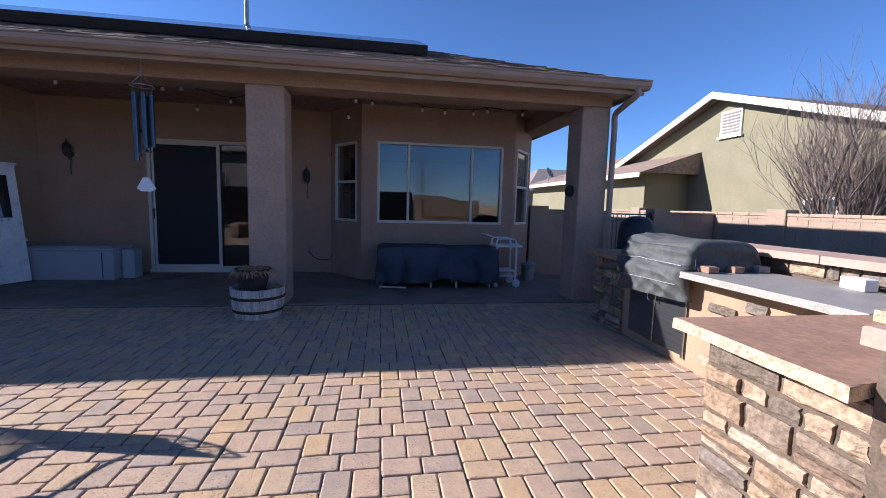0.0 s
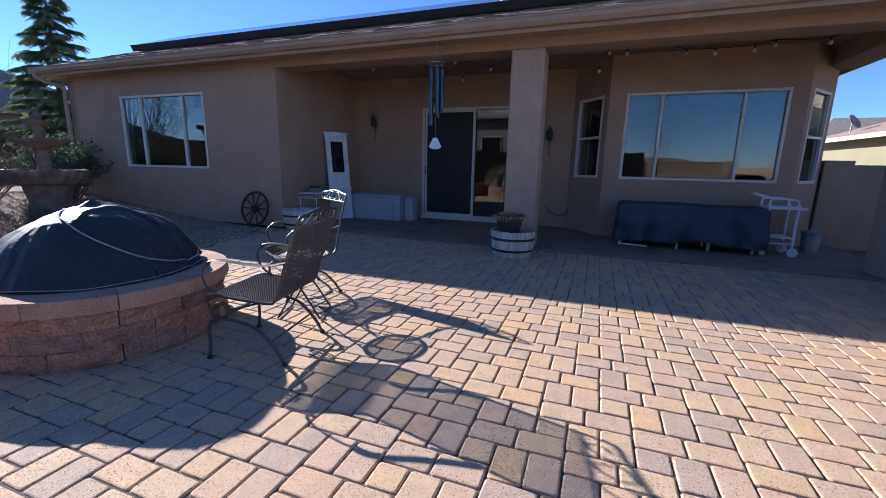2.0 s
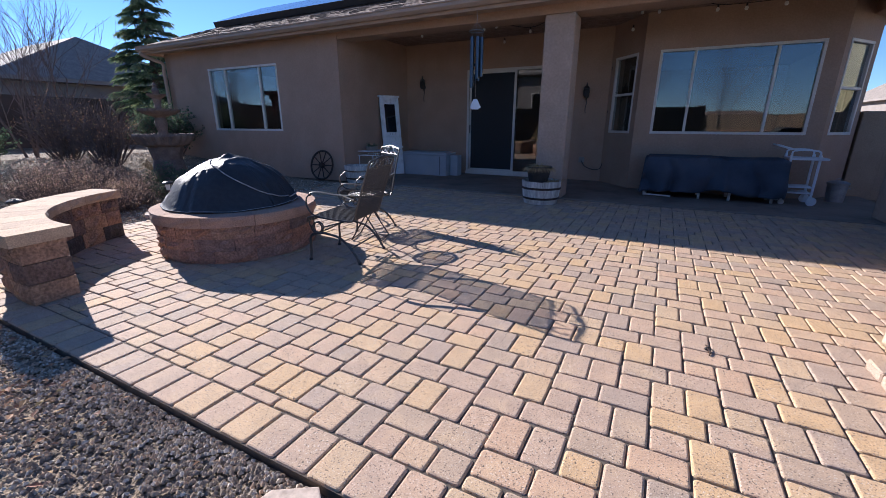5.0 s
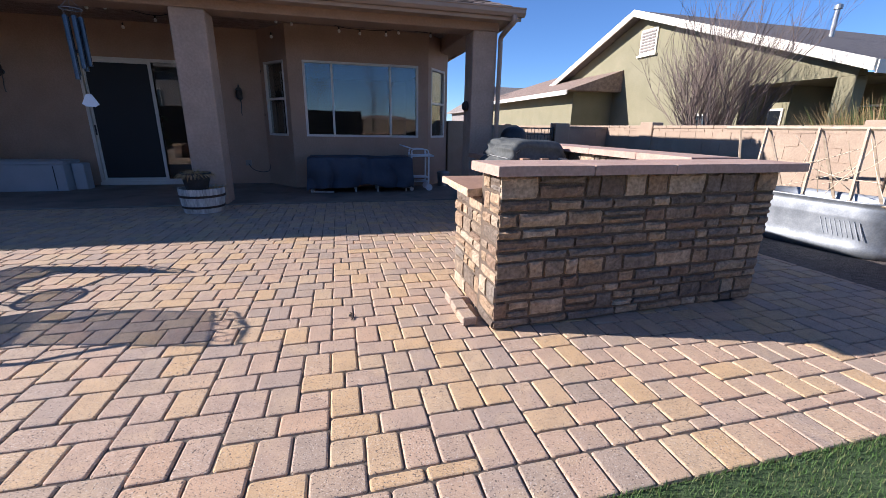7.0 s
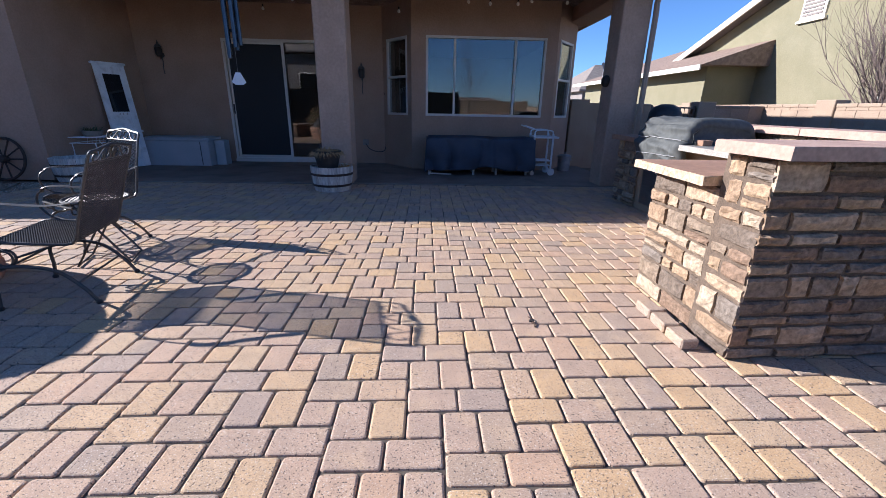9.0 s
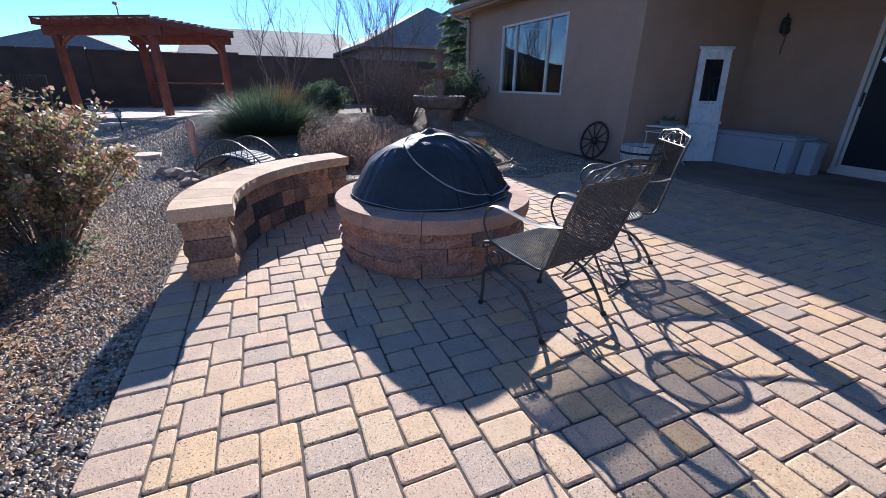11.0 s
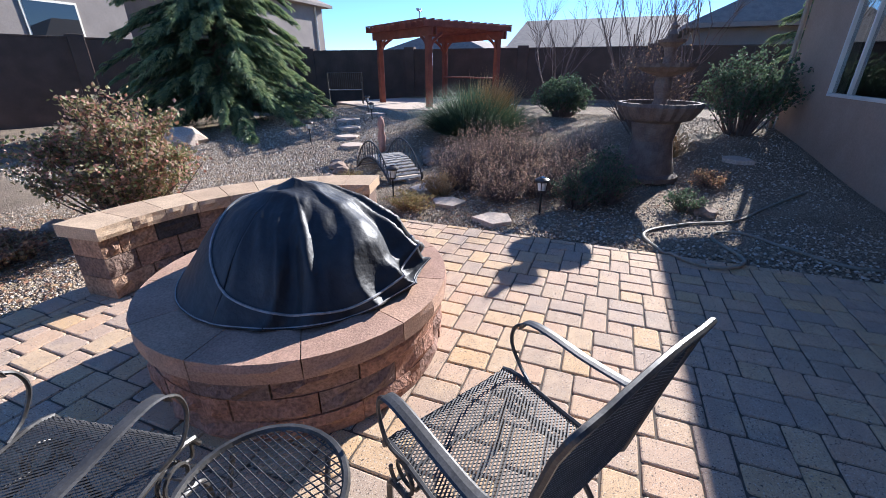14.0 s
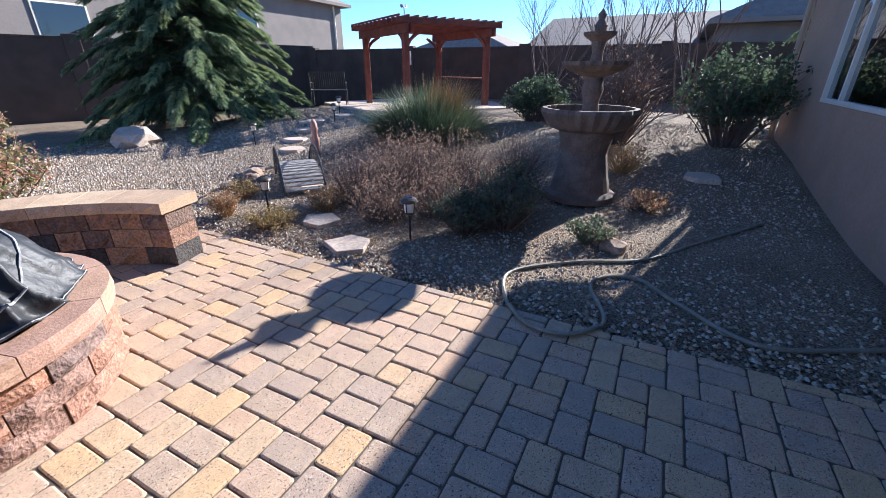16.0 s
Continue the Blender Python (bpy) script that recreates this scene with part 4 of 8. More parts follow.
def grill():
    """Built-in grill under a fitted cover: a hood-shaped drape with folds, hanging over the counter front."""
    g = thing("covered_grill", (3.72, 3.80, 0.84), "built-in grill under a loose dark grey cover", "grill")
    part("grill_body", box(-0.38, 0.36, -0.40, 0.42, 0.0, 0.16, 0.02), M_steel, g)
    # section from patio side (x-) over the hood to the back (x+), repeated along y
    sec = curve_pts([(-0.46, -0.25), (-0.48, -0.16), (-0.50, -0.05), (-0.51, 0.03), (-0.46, 0.075), (-0.475, 0.11), (-0.44, 0.19), (-0.38, 0.27), (-0.29, 0.315), (-0.12, 0.325), (0.10, 0.315), (0.22, 0.27), (0.30, 0.14), (0.34, 0.02)], 5)
    nv = 60

    def f(u, v):
        s = u * (len(sec) - 1)
        i = min(int(s), len(sec) - 2)
        p = sec[i].lerp(sec[i + 1], s - i)
        y = -0.53 + 0.98 * v
        end = min(v, 1 - v) / 0.07
        k = math.sqrt(max(0.0, 1 - (1 - min(1, end)) ** 2))
        x = p.x * (0.86 + 0.14 * k)
        z = p.y if p.y < 0.05 else 0.05 + (p.y - 0.05) * (0.62 + 0.38 * k)
        sag = 0.022 * math.sin(v * math.pi) * (1 if u > 0.5 else 0)
        low = max(0.0, 1 - u / 0.34)
        crease = 0.055 * (1 - 2 * abs(noise.noise((y * 4.5 + z * 3.0, z * 2.0, 4)))) * low
        crease += 0.03 * (1 - 2.4 * abs(noise.noise((y * 3.0 - z * 4.0, x * 5 + z * 6, 2))))
        n = 0.02 * noise.noise((x * 3, y * 3, z * 3))
        hem = (0.05 * noise.noise((y * 3, 7, 0)) + 0.08 * (v - 0.5)) * low * -1.0
        return (x - crease - n * 0.6, y + n * 0.5, z + n - sag + hem * 0.6 + crease * 0.3)
    cloth("cover", 90, nv, f, M_cover_grey, g)
    for v in (0.0, 1.0):
        bm = bmesh.new()
        rim = [Vector(f(0.22 + 0.78 * i / 40, v)) for i in range(41)]
        rows_ = [[bm.verts.new((p.x * (1 - 0.02 * k), p.y + (0.02 if v == 0.0 else -0.02) * math.sin(k * 1.4) + 0.02 * noise.noise((p.x * 6, k, v)), p.z + (-0.02 - p.z) * k / 6)) for p in rim] for k in range(7)]
        for a, b in zip(rows_, rows_[1:]):
            for i in range(40):
                bm.faces.new((a[i], a[i + 1], b[i + 1], b[i]))
        part("cover_end", bm, M_cover_grey, g, "", True)
    bm = bmesh.new()
    tube(bm, [Vector(f(0.335, 0.06 + 0.88 * i / 30)) + Vector((-0.008, 0, 0.003)) for i in range(31)], 0.005, 5)
    tube(bm, [Vector(f(0.12, 0.06 + 0.88 * i / 30)) + Vector((-0.008, 0, 0.003)) for i in range(31)], 0.004, 5)
    part("seam", bm, M_piping, g)


grill()


def covered_smoker():
    c = thing("covered_smoker", (4.17, 5.36, 0), "upright smoker under a black fabric cover behind the island", "smoker")
    prof = [(0.25, 0.10), (0.245, 0.5), (0.235, 0.9), (0.235, 1.08), (0.22, 1.20), (0.17, 1.28), (0.09, 1.32), (0.01, 1.325)]
    part("cover_fabric", lathe(prof, 60, lambda t, i: 1 + (0.05 * math.cos(7 * t + i) * max(0, 4 - i) / 4 + 0.03 * noise.noise((math.cos(t) * 2, math.sin(t) * 2, i * 0.6)))), M_cover, c, "", True)
    for k in range(3):
        a = math.tau * k / 3
        part("leg", rod([(0.17 * math.cos(a), 0.17 * math.sin(a), 0.0), (0.16 * math.cos(a), 0.16 * math.sin(a), 0.14)], 0.015, 6), M_black, c)


covered_smoker()
for i, (x, y, r) in enumerate(((3.41, 3.26, 18), (3.66, 3.27, 20), (3.93, 3.28, 10))):
    b = part("loose_brick", box(-0.10, 0.10, -0.048, 0.048, 0, 0.055, 0.004), M_flag if i < 2 else M_counter)
    b.matrix_world = pose(x, y, 0.896, 0, 0, 70 + r)
    tagged(b, "loose red-brown brick lying on the concrete counter", "brick", "bricks on counter")
b = part("white_box", box(-0.09, 0.09, -0.05, 0.05, 0, 0.085, 0.006), M_plastic)
b.matrix_world = pose(3.93, 2.50, 0.896, 0, 0, 80)
tagged(b, "small white plastic outlet box on the counter", "box")
b = part("loose_brick", box(-0.10, 0.10, -0.05, 0.05, 0, 0.06, 0.004), M_flag_edge)
b.matrix_world = pose(3.12, 1.74, 0.899, 0, 0, 8)
tagged(b, "loose tan brick lying on the flagstone counter", "brick", "bricks on counter")
for y in (1.02, 1.19, 1.36):
    b = part("loose_paver", box(-0.05, 0.05, -0.077, 0.077, 0, 0.06, 0.008), M_paver)
    b.matrix_world = pose(2.03, y, 0.0, 0, 0, 2 * math.sin(y * 20))
    tagged(b, "loose tan paver set against the stone bar", "paver", "loose pavers by bar")


# ---- fire pit and bench ----
def wedge(r0, r1, a0, a1, z0, z1, rng=None, split=0.0, n=3, bevel=0.008):
    """A curved block between two radii and angles; split roughens its outer and inner faces."""
    bm = bmesh.new()
    nz = 3 if split else 1
    grid = {}
    for k in range(nz + 1):
        z = z0 + (z1 - z0) * k / nz
        for i in range(n + 1):
            a = a0 + (a1 - a0) * i / n
            for s, r in ((0, r0), (1, r1)):
                inner = split and 0 < i < n and 0 < k < nz
                rr = r + (rng.uniform(-0.4, 1.0) * split * (1 if s else -1) if inner else 0)
                grid[s, i, k] = bm.verts.new((rr * math.cos(a), rr * math.sin(a), z))
    for i in range(n):
        for k in range(nz):
            bm.faces.new((grid[1, i, k], grid[1, i + 1, k], grid[1, i + 1, k + 1], grid[1, i, k + 1]))
            bm.faces.new((grid[0, i + 1, k], grid[0, i, k], grid[0, i, k + 1], grid[0, i + 1, k + 1]))
        bm.faces.new((grid[0, i, nz], grid[1, i, nz], grid[1, i + 1, nz], grid[0, i + 1, nz]))
        bm.faces.new((grid[0, i, 0], grid[0, i + 1, 0], grid[1, i + 1, 0], grid[1, i, 0]))
    for i in (0, n):
        for k in range(nz):
            bm.faces.new((grid[0, i, k], grid[1, i, k], grid[1, i, k + 1], grid[0, i, k + 1]))
    if bevel and not split:
        bmesh.ops.bevel(bm, geom=bm.edges[:], offset=bevel, segments=1, affect="EDGES")
    return bm


PIT = (-3.05, 1.53)


def fire_pit():
    rng = random.Random(11)
    p = thing("fire_pit", (*PIT, 0), "round fire pit of red-brown split-face blocks", "fire pit")
    step = math.tau / 13
    for c in range(3):
        off = 0.5 * step * (c % 2)
        z0 = c * 0.114
        for i in range(13):
            a0 = i * step + off + 0.005
            part("block", wedge(0.55, 0.745 + rng.uniform(-0.006, 0.008), a0, a0 + step - 0.008, z0 + 0.001, z0 + 0.113, rng, 0.03, 5), M_block, p)
    step = math.tau / 11
    for i in range(11):
        a0 = i * step + 0.1
        part("cap_block", wedge(0.50, 0.785, a0 + 0.003, a0 + step - 0.003, 0.343, 0.44, rng, 0.014, 4), M_blockcap, p)
    bm = bmesh.new()
    prism(bm, [(0.55 * math.cos(i * math.tau / 24), 0.55 * math.sin(i * math.tau / 24)) for i in range(24)], 0.0, 0.25)
    part("ash_bed", bm, M_soil, p)


fire_pit()


def pit_cover():
    c = thing("fire_pit_cover", (-3.10, 1.52, 0.442), "black fabric dome cover with pale seam piping", "cover")
    R = 0.60
    prof = curve_pts([(0.0, 0.46), (0.14, 0.445), (0.30, 0.375), (0.44, 0.25), (0.54, 0.11), (0.60, 0.035), (0.63, 0.004)], 5)

    def f(u, v):
        a = math.tau * u
        s = v * (len(prof) - 1)
        i = min(int(s), len(prof) - 2)
        p = prof[i].lerp(prof[i + 1], s - i)
        ca, sa = math.cos(a), math.sin(a)
        side = (0.5 + 0.5 * math.cos(a - 1.75)) ** 2.2     # slack and creased towards the house, taut elsewhere
        side = max(side, 0.55 * (0.5 + 0.5 * math.cos(a - 3.7)) ** 3)
        q = 2.8 * (a - 1.75 if a < 1.75 + math.pi else a - 1.75 - math.tau)
        q += 1.1 * noise.noise((ca * p.x * 2.4, sa * p.x * 2.4, 0.3)) + 0.5 * v * math.sin(2.3 * a)
        ridge = 1.0 - 3.0 * abs(noise.noise((q, v * 0.9, 2.7)))
        small = 1.0 - 3.0 * abs(noise.noise((ca * p.x * 6 + q, sa * p.x * 6, v * 2.5)))
        start = 0.25 + 0.3 * noise.noise((q * 1.7, 5.0, 1.0))
        grow = min(1.0, max(0.0, (v - start) / 0.35))
        fold = side * (0.10 * grow * max(-0.6, ridge) + 0.03 * max(-0.5, small) * v)
        n = 0.035 * noise.noise((ca * p.x * 3.2, sa * p.x * 3.2, 3.0)) + 0.03 * math.exp(-(p.x / 0.07) ** 2)
        n += 0.014 * (1.0 - 3.0 * abs(noise.noise((ca * p.x * 7, sa * p.x * 7, 9.0)))) * math.exp(-(p.x / 0.28) ** 2)
        r = p.x + fold * 0.55 + 0.012 * noise.noise((ca * 1.4, sa * 1.4, 6.0)) * v
        z = p.y + n * (1.0 - v * 0.6) + fold * 0.75 * (1.0 - 0.55 * v)
        if v > 0.94:
            z = min(z, 0.05)
        return (r * ca, r * sa, max(z, 0.003))
    cloth("cover_fabric", 300, 60, f, M_cover, c, True, 0.004)
    bm = bmesh.new()

    def hoop(i):
        a = math.tau * i / 160
        lift = Vector((0.004 * math.cos(a), 0.004 * math.sin(a), 0.003))
        return Vector(f(i / 160, 0.50 + 0.33 * math.cos(a - 1.1) + 0.015 * math.sin(3 * a))) + lift
    tube(bm, [hoop(i) for i in range(160)], 0.006, 5, True)
    tube(bm, [Vector(f(i / 120, 0.965)) + Vector((0.003 * math.cos(math.tau * i / 120), 0.003 * math.sin(math.tau * i / 120), 0.002)) for i in range(120)], 0.003, 5, True)
    part("seam_piping", bm, M_piping, c, "pale grey seam piping")


pit_cover()


def curved_bench():
    rng = random.Random(12)
    b = thing("curved_seat_wall", (*PIT, 0), "curved seat wall of tan and charcoal blocks", "seat wall")
    A0, A1 = radians(-163), radians(-85)
    z = 0.0
    for c, h in enumerate((0.15, 0.15, 0.14)):
        a = A0
        first = True
        while a < A1 - 0.02:
            st = rng.uniform(0.11, 0.22) * (0.6 if first and c % 2 else 1)
            first = False
            e = min(a + st, A1)
            if A1 - e < 0.06:
                e = A1
            part("block", wedge(1.525, 1.80, a + 0.003, e - 0.003, z + 0.002, z + h - 0.003, rng, 0.032, 5), M_benchblock, b)
            a = e
        z += h
    n = 9
    for i in range(n):
        a, e = A0 - 0.012 + (A1 - A0 + 0.024) * i / n, A0 - 0.012 + (A1 - A0 + 0.024) * (i + 1) / n
        part("cap_block", wedge(1.48, 1.85, a + 0.0015, e - 0.0015, z, z + 0.085, rng, 0.014, 5), M_benchcap, b)


curved_bench()


# ---- patio chairs and side table ----
def chair_section(s, lean=1.0):
    """The sling's line in side view: seat from the front edge back, then the leaning back. s in metres from the front."""
    line = [(0.27, 0.375), (0.255, 0.415), (0.20, 0.428), (0.0, 0.405), (-0.19, 0.392), (-0.22, 0.43), (-0.238, 0.52), (-0.278, 0.71), (-0.318, 0.878)]
    line = [(x if x > -0.22 else -0.22 + (x + 0.22) * lean, z) for x, z in line]
    d = 0.0
    for a, b in zip(line, line[1:]):
        L = math.hypot(b[0] - a[0], b[1] - a[1])
        if s <= d + L:
            t = (s - d) / L
            return a[0] + (b[0] - a[0]) * t, a[1] + (b[1] - a[1]) * t
        d += L
    return line[-1]


SLING = 1.0


def patio_chair(m, label, lean=1.0):
    c = new("patio_chair")
    c.matrix_world = m
    tagged(c, label, "chair", "chairs by the fire pit")
    W = 0.26

    def pt(u, s):
        x, z = chair_section(s, lean)
        return Vector((x, u, z))
    # expanded metal lattice
    verts, faces = [], []

    def strand(p0, p1, n):
        r = 0.0019
        ring = []
        for i in range(n + 1):
            t = i / n
            p = pt(p0[0] + (p1[0] - p0[0]) * t, p0[1] + (p1[1] - p0[1]) * t)
            k = len(verts)
            verts.extend([(p.x - r, p.y - r, p.z), (p.x + r, p.y + r, p.z + r * 0.5), (p.x, p.y, p.z - r * 1.6)])
            ring.append(k)
        for a, b in zip(ring, ring[1:]):
            for j in range(3):
                faces.append((a + j, a + (j + 1) % 3, b + (j + 1) % 3, b + j))
    pitch, ratio = 0.021, 0.6
    reach = 2 * W * ratio
    s0 = -reach
    while s0 < SLING:
        for sgn in (1, -1):
            ua, ub, sa, sb = -W * sgn, W * sgn, s0, s0 + reach
            t0, t1 = max(0, -sa / reach), min(1, (SLING - sa) / reach)
            if t1 > t0:
                strand((ua + (ub - ua) * t0, sa + reach * t0), (ua + (ub - ua) * t1, sa + reach * t1), max(2, int((t1 - t0) * 12)))
        s0 += pitch * ratio * 1.0
    me = bpy.data.meshes.new("mesh_sling")
    me.from_pydata(verts, [], faces)
    me.materials.append(M_sling)
    o = new("mesh_sling", me)
    o.parent = c
    o["label"] = "expanded metal mesh seat and back"
    # frame round the sling, and the scrolled crest
    n = 26
    side = [pt(W, SLING * i / n) for i in range(n + 1)]
    lft, rgt = side, [Vector((p.x, -p.y, p.z)) for p in side]
    part("sling_frame", rod(lft[::-1] + [Vector((0.272, W * t, 0.372)) for t in (0.6, 0.2, -0.2, -0.6)] + rgt, 0.009, 6), M_iron, c)
    tp = pt(0, SLING)
    # low arched crest with rounded shoulders
    half = [(0.0, W, 0.0), (-0.013, W, 0.035), (-0.02, W * 0.985, 0.055), (-0.026, W * 0.92, 0.068), (-0.028, W * 0.7, 0.072), (-0.031, W * 0.4, 0.084), (-0.034, 0.0, 0.094)]
    crest = curve_pts([(tp.x + a, b, tp.z + h) for a, b, h in half] + [(tp.x + a, -b, tp.z + h) for a, b, h in half[-2::-1]], 6)
    part("crest_rail", rod(crest, 0.009, 7), M_iron, c)
    part("back_rail", rod([(tp.x, -W, tp.z), (tp.x, W, tp.z)], 0.006, 6), M_iron, c)
    for sg in (-1, 1):
        # a ring beside the middle, running out in a wave to a small hook
        line = []
        for i in range(15):
            th = 2.2 - 5.4 * i / 14
            line.append((sg * (0.055 - 0.036 * math.cos(th)), 0.043 + 0.034 * math.sin(th)))
        wave = line[::-1]
        part("scroll", rod([(tp.x - 0.4 * h, b, tp.z + h) for b, h in wave], 0.0055, 6), M_iron, c)
        hook = curve_pts([(0, 0.052, 0.078), (0, 0.09, 0.072), (0, 0.125, 0.04), (0, 0.155, 0.012), (0, 0.185, 0.008), (0, 0.208, 0.022), (0, 0.200, 0.045), (0, 0.175, 0.048)], 5)
        part("scroll", rod([(tp.x - 0.4 * p.z, sg * p.y, tp.z + p.z) for p in hook], 0.0055, 6), M_iron, c)
    for sg in (-1, 1):
        y = sg * (W + 0.02)
        # flat arm strap with a curl at the front that drops to the seat
        arm = curve_pts([(-0.22 - 0.05 * lean, sg * W, 0.660), (-0.18, y, 0.638), (-0.05, y, 0.640), (0.06, y, 0.652), (0.14, y, 0.656), (0.19, y, 0.644), (0.202, y, 0.618)], 5)
        part("arm", rod(arm, 0.021, 8, False, 0.22), M_iron, c, "flat iron arm strap")
        post = curve_pts([(0.19, y, 0.636), (0.235, y, 0.60), (0.245, y, 0.53), (0.20, y, 0.455), (0.13, sg * W, 0.425)], 5)
        part("arm_post", rod(post, 0.007, 6), M_iron, c)
        # bowed leg: front foot, spring arch, rear foot
        yl = sg * 0.262
        leg = curve_pts([(0.262, yl, 0.008), (0.250, yl, 0.10), (0.245, yl, 0.225), (0.19, yl, 0.268), (0.06, yl, 0.268), (-0.08, yl, 0.225), (-0.19, yl, 0.11), (-0.25, yl, 0.008)], 6)
        part("leg", rod(leg, 0.011, 7), M_iron, c)
        for fx in (0.262, -0.25):
            part("foot", lathe([(0.017, 0.0), (0.019, 0.012), (0.012, 0.024)], 10), M_black, c).matrix_local = pose(fx, yl, 0)
        coil = [(0.175 + 0.050 * math.cos(t), sg * (0.215 + 0.004 * t), 0.318 + 0.050 * math.sin(t)) for t in (i * 0.35 for i in range(38))]
        part("spring_coil", rod(coil, 0.007, 6), M_iron, c)
        part("seat_bracket", rod(curve_pts([(0.27, sg * 0.23, 0.375), (0.262, sg * 0.225, 0.32), (0.225, sg * 0.22, 0.318)], 4), 0.007, 6), M_iron, c)
        part("seat_bracket", rod(curve_pts([(0.125, sg * 0.225, 0.318), (0.05, sg * 0.22, 0.34), (-0.12, sg * 0.215, 0.392)], 4), 0.007, 6), M_iron, c)
    part("stretcher", rod([(0.235, -0.262, 0.235), (0.235, 0.262, 0.235)], 0.007, 6), M_iron, c)
    part("stretcher", rod([(-0.16, -0.262, 0.14), (-0.16, 0.262, 0.14)], 0.007, 6), M_iron, c)
    return c


patio_chair(pose(-1.738, 1.725, 0, 0, 0, 191.4), "black wrought iron mesh armchair with scrolled crest beside the fire pit", 1.6)
patio_chair(pose(-2.348, 2.834, 0, 0, 0, 239.8), "black wrought iron mesh armchair with scrolled crest on pavers")


def side_table():
    t = thing("side_table", (-1.93, 2.32, 0), "small round black wire-mesh folding side table", "side table", 20)
    R, z = 0.205, 0.50
    part("rim", rod([(R * math.cos(a), R * math.sin(a), z) for a in (math.tau * i / 40 for i in range(40))], 0.011, 6, True), M_iron, t)
    bm = bmesh.new()
    p = 0.0185
    for k in range(-11, 12):
        d = k * p
        if abs(d) < R:
            h = math.sqrt(R * R - d * d)
            for a in (35, -35):
                c, s = math.cos(radians(a)), math.sin(radians(a))
                tube(bm, [(d * c - h * s, d * s + h * c, z), (d * c + h * s, d * s - h * c, z)], 0.0022, 4)
    part("mesh_top", bm, M_iron, t)
    for sx in (-1, 1):
        for sy in (-1, 1):
            part("leg", rod([(sx * 0.12, sy * 0.13, z - 0.01), (-sx * 0.17, sy * 0.15, 0.006)], 0.008, 6), M_iron, t)
    for sx in (-1, 1):
        part("foot_bar", rod([(sx * 0.17, -0.15, 0.01), (sx * 0.17, 0.15, 0.01)], 0.007, 6), M_iron, t)


side_table()


# ---- porch things ----
def barrel_planter():
    b = thing("barrel_planter", (-0.80, 5.40, 0), "whitewashed half-barrel planter with rusty hoops by the column", "planter")
    rng = random.Random(3)
    n = 20
    for i in range(n):
        a0, a1 = math.tau * i / n + 0.006, math.tau * (i + 1) / n - 0.006
        bm = bmesh.new()
        g = []
        top = 0.36 + rng.uniform(-0.004, 0.004)
        for z, r in ((0.0, 0.262), (0.12, 0.292), (0.24, 0.308), (top, 0.315)):
            g.append([bm.verts.new((rr * math.cos(a), rr * math.sin(a), z)) for rr, a in ((r, a0), (r, a1), (r - 0.025, a1), (r - 0.025, a0))])
        for p, q in zip(g, g[1:]):
            for j in range(4):
                bm.faces.new((p[j], p[(j + 1) % 4], q[(j + 1) % 4], q[j]))
        bm.faces.new(g[0][::-1])
        bm.faces.new(g[-1])
        part("stave", bm, M_barrel, b)
    for z0, r0, r1 in ((0.075, 0.283, 0.290), (0.235, 0.308, 0.311)):
        bm = bmesh.new()
        n2 = 40
        ring = [[bm.verts.new((r * math.cos(math.tau * i / n2), r * math.sin(math.tau * i / n2), z)) for r, z in ((r0 + 0.004, z0), (r1 + 0.004, z0 + 0.034), (r1 - 0.002, z0 + 0.034), (r0 - 0.002, z0))] for i in range(n2)]
        for i in range(n2):
            p, q = ring[i], ring[(i + 1) % n2]
            for j in range(4):
                bm.faces.new((p[j], q[j], q[(j + 1) % 4], p[(j + 1) % 4]))
        part("hoop", bm, M_hoop, b)
    bm = bmesh.new()
    prism(bm, [(0.28 * math.cos(math.tau * i / 20), 0.285 * math.sin(math.tau * i / 20)) for i in range(20)], 0.2, 0.30)
    part("soil", bm, M_soil, b)
    return b


barrel = barrel_planter()
spare = copy_thing(barrel, pose(-5.0, 5.98, 0.006, 0, 0, 40))
tagged(spare, "whitewashed half-barrel planter with rusty hoops beside the wagon wheel")


def blades(rng, n, spot, length, lean, width, droop=0.5, segs=4):
    """Many tapering blades in one mesh: verts, faces. spot() gives a base point; lean the outward tilt."""
    verts, faces = [], []
    for _ in range(n):
        p = Vector(spot())
        a = rng.uniform(0, math.tau) if lean is None else math.atan2(p.y, p.x) + rng.gauss(0, 0.6)
        tilt = abs(rng.gauss(0.25, 0.25)) if lean is None else lean(p) + rng.gauss(0, 0.15)
        L = length() if callable(length) else length * rng.uniform(0.6, 1.1)
        d = Vector((math.cos(a) * math.sin(tilt), math.sin(a) * math.sin(tilt), math.cos(tilt)))
        w = Vector((-math.sin(a + rng.uniform(-1, 1)), math.cos(a), 0)) * width * rng.uniform(0.7, 1.2)
        k = len(verts)
        q = p.copy()
        for i in range(segs):
            f = 1 - i / segs
            verts.extend([tuple(q - w * f), tuple(q + w * f)])
            q = q + d * (L / segs)
            d = (d + Vector((math.cos(a) * 0.2, math.sin(a) * 0.2, -droop * 0.5)) * (1.0 / segs)).normalized()
            if i:
                faces.append((k + 2 * i - 2, k + 2 * i - 1, k + 2 * i + 1, k + 2 * i))
        verts.append(tuple(q))
        faces.append((k + 2 * segs - 2, k + 2 * segs - 1, k + 2 * segs))
    return verts, faces


def leafmesh(name, vf, material, parent=None, label=""):
    me = bpy.data.meshes.new(name)
    me.from_pydata(vf[0], [], vf[1])
    me.materials.append(material)
    o = new(name, me)
    if parent:
        o.parent = parent
    if label:
        o["label"] = label
    return o


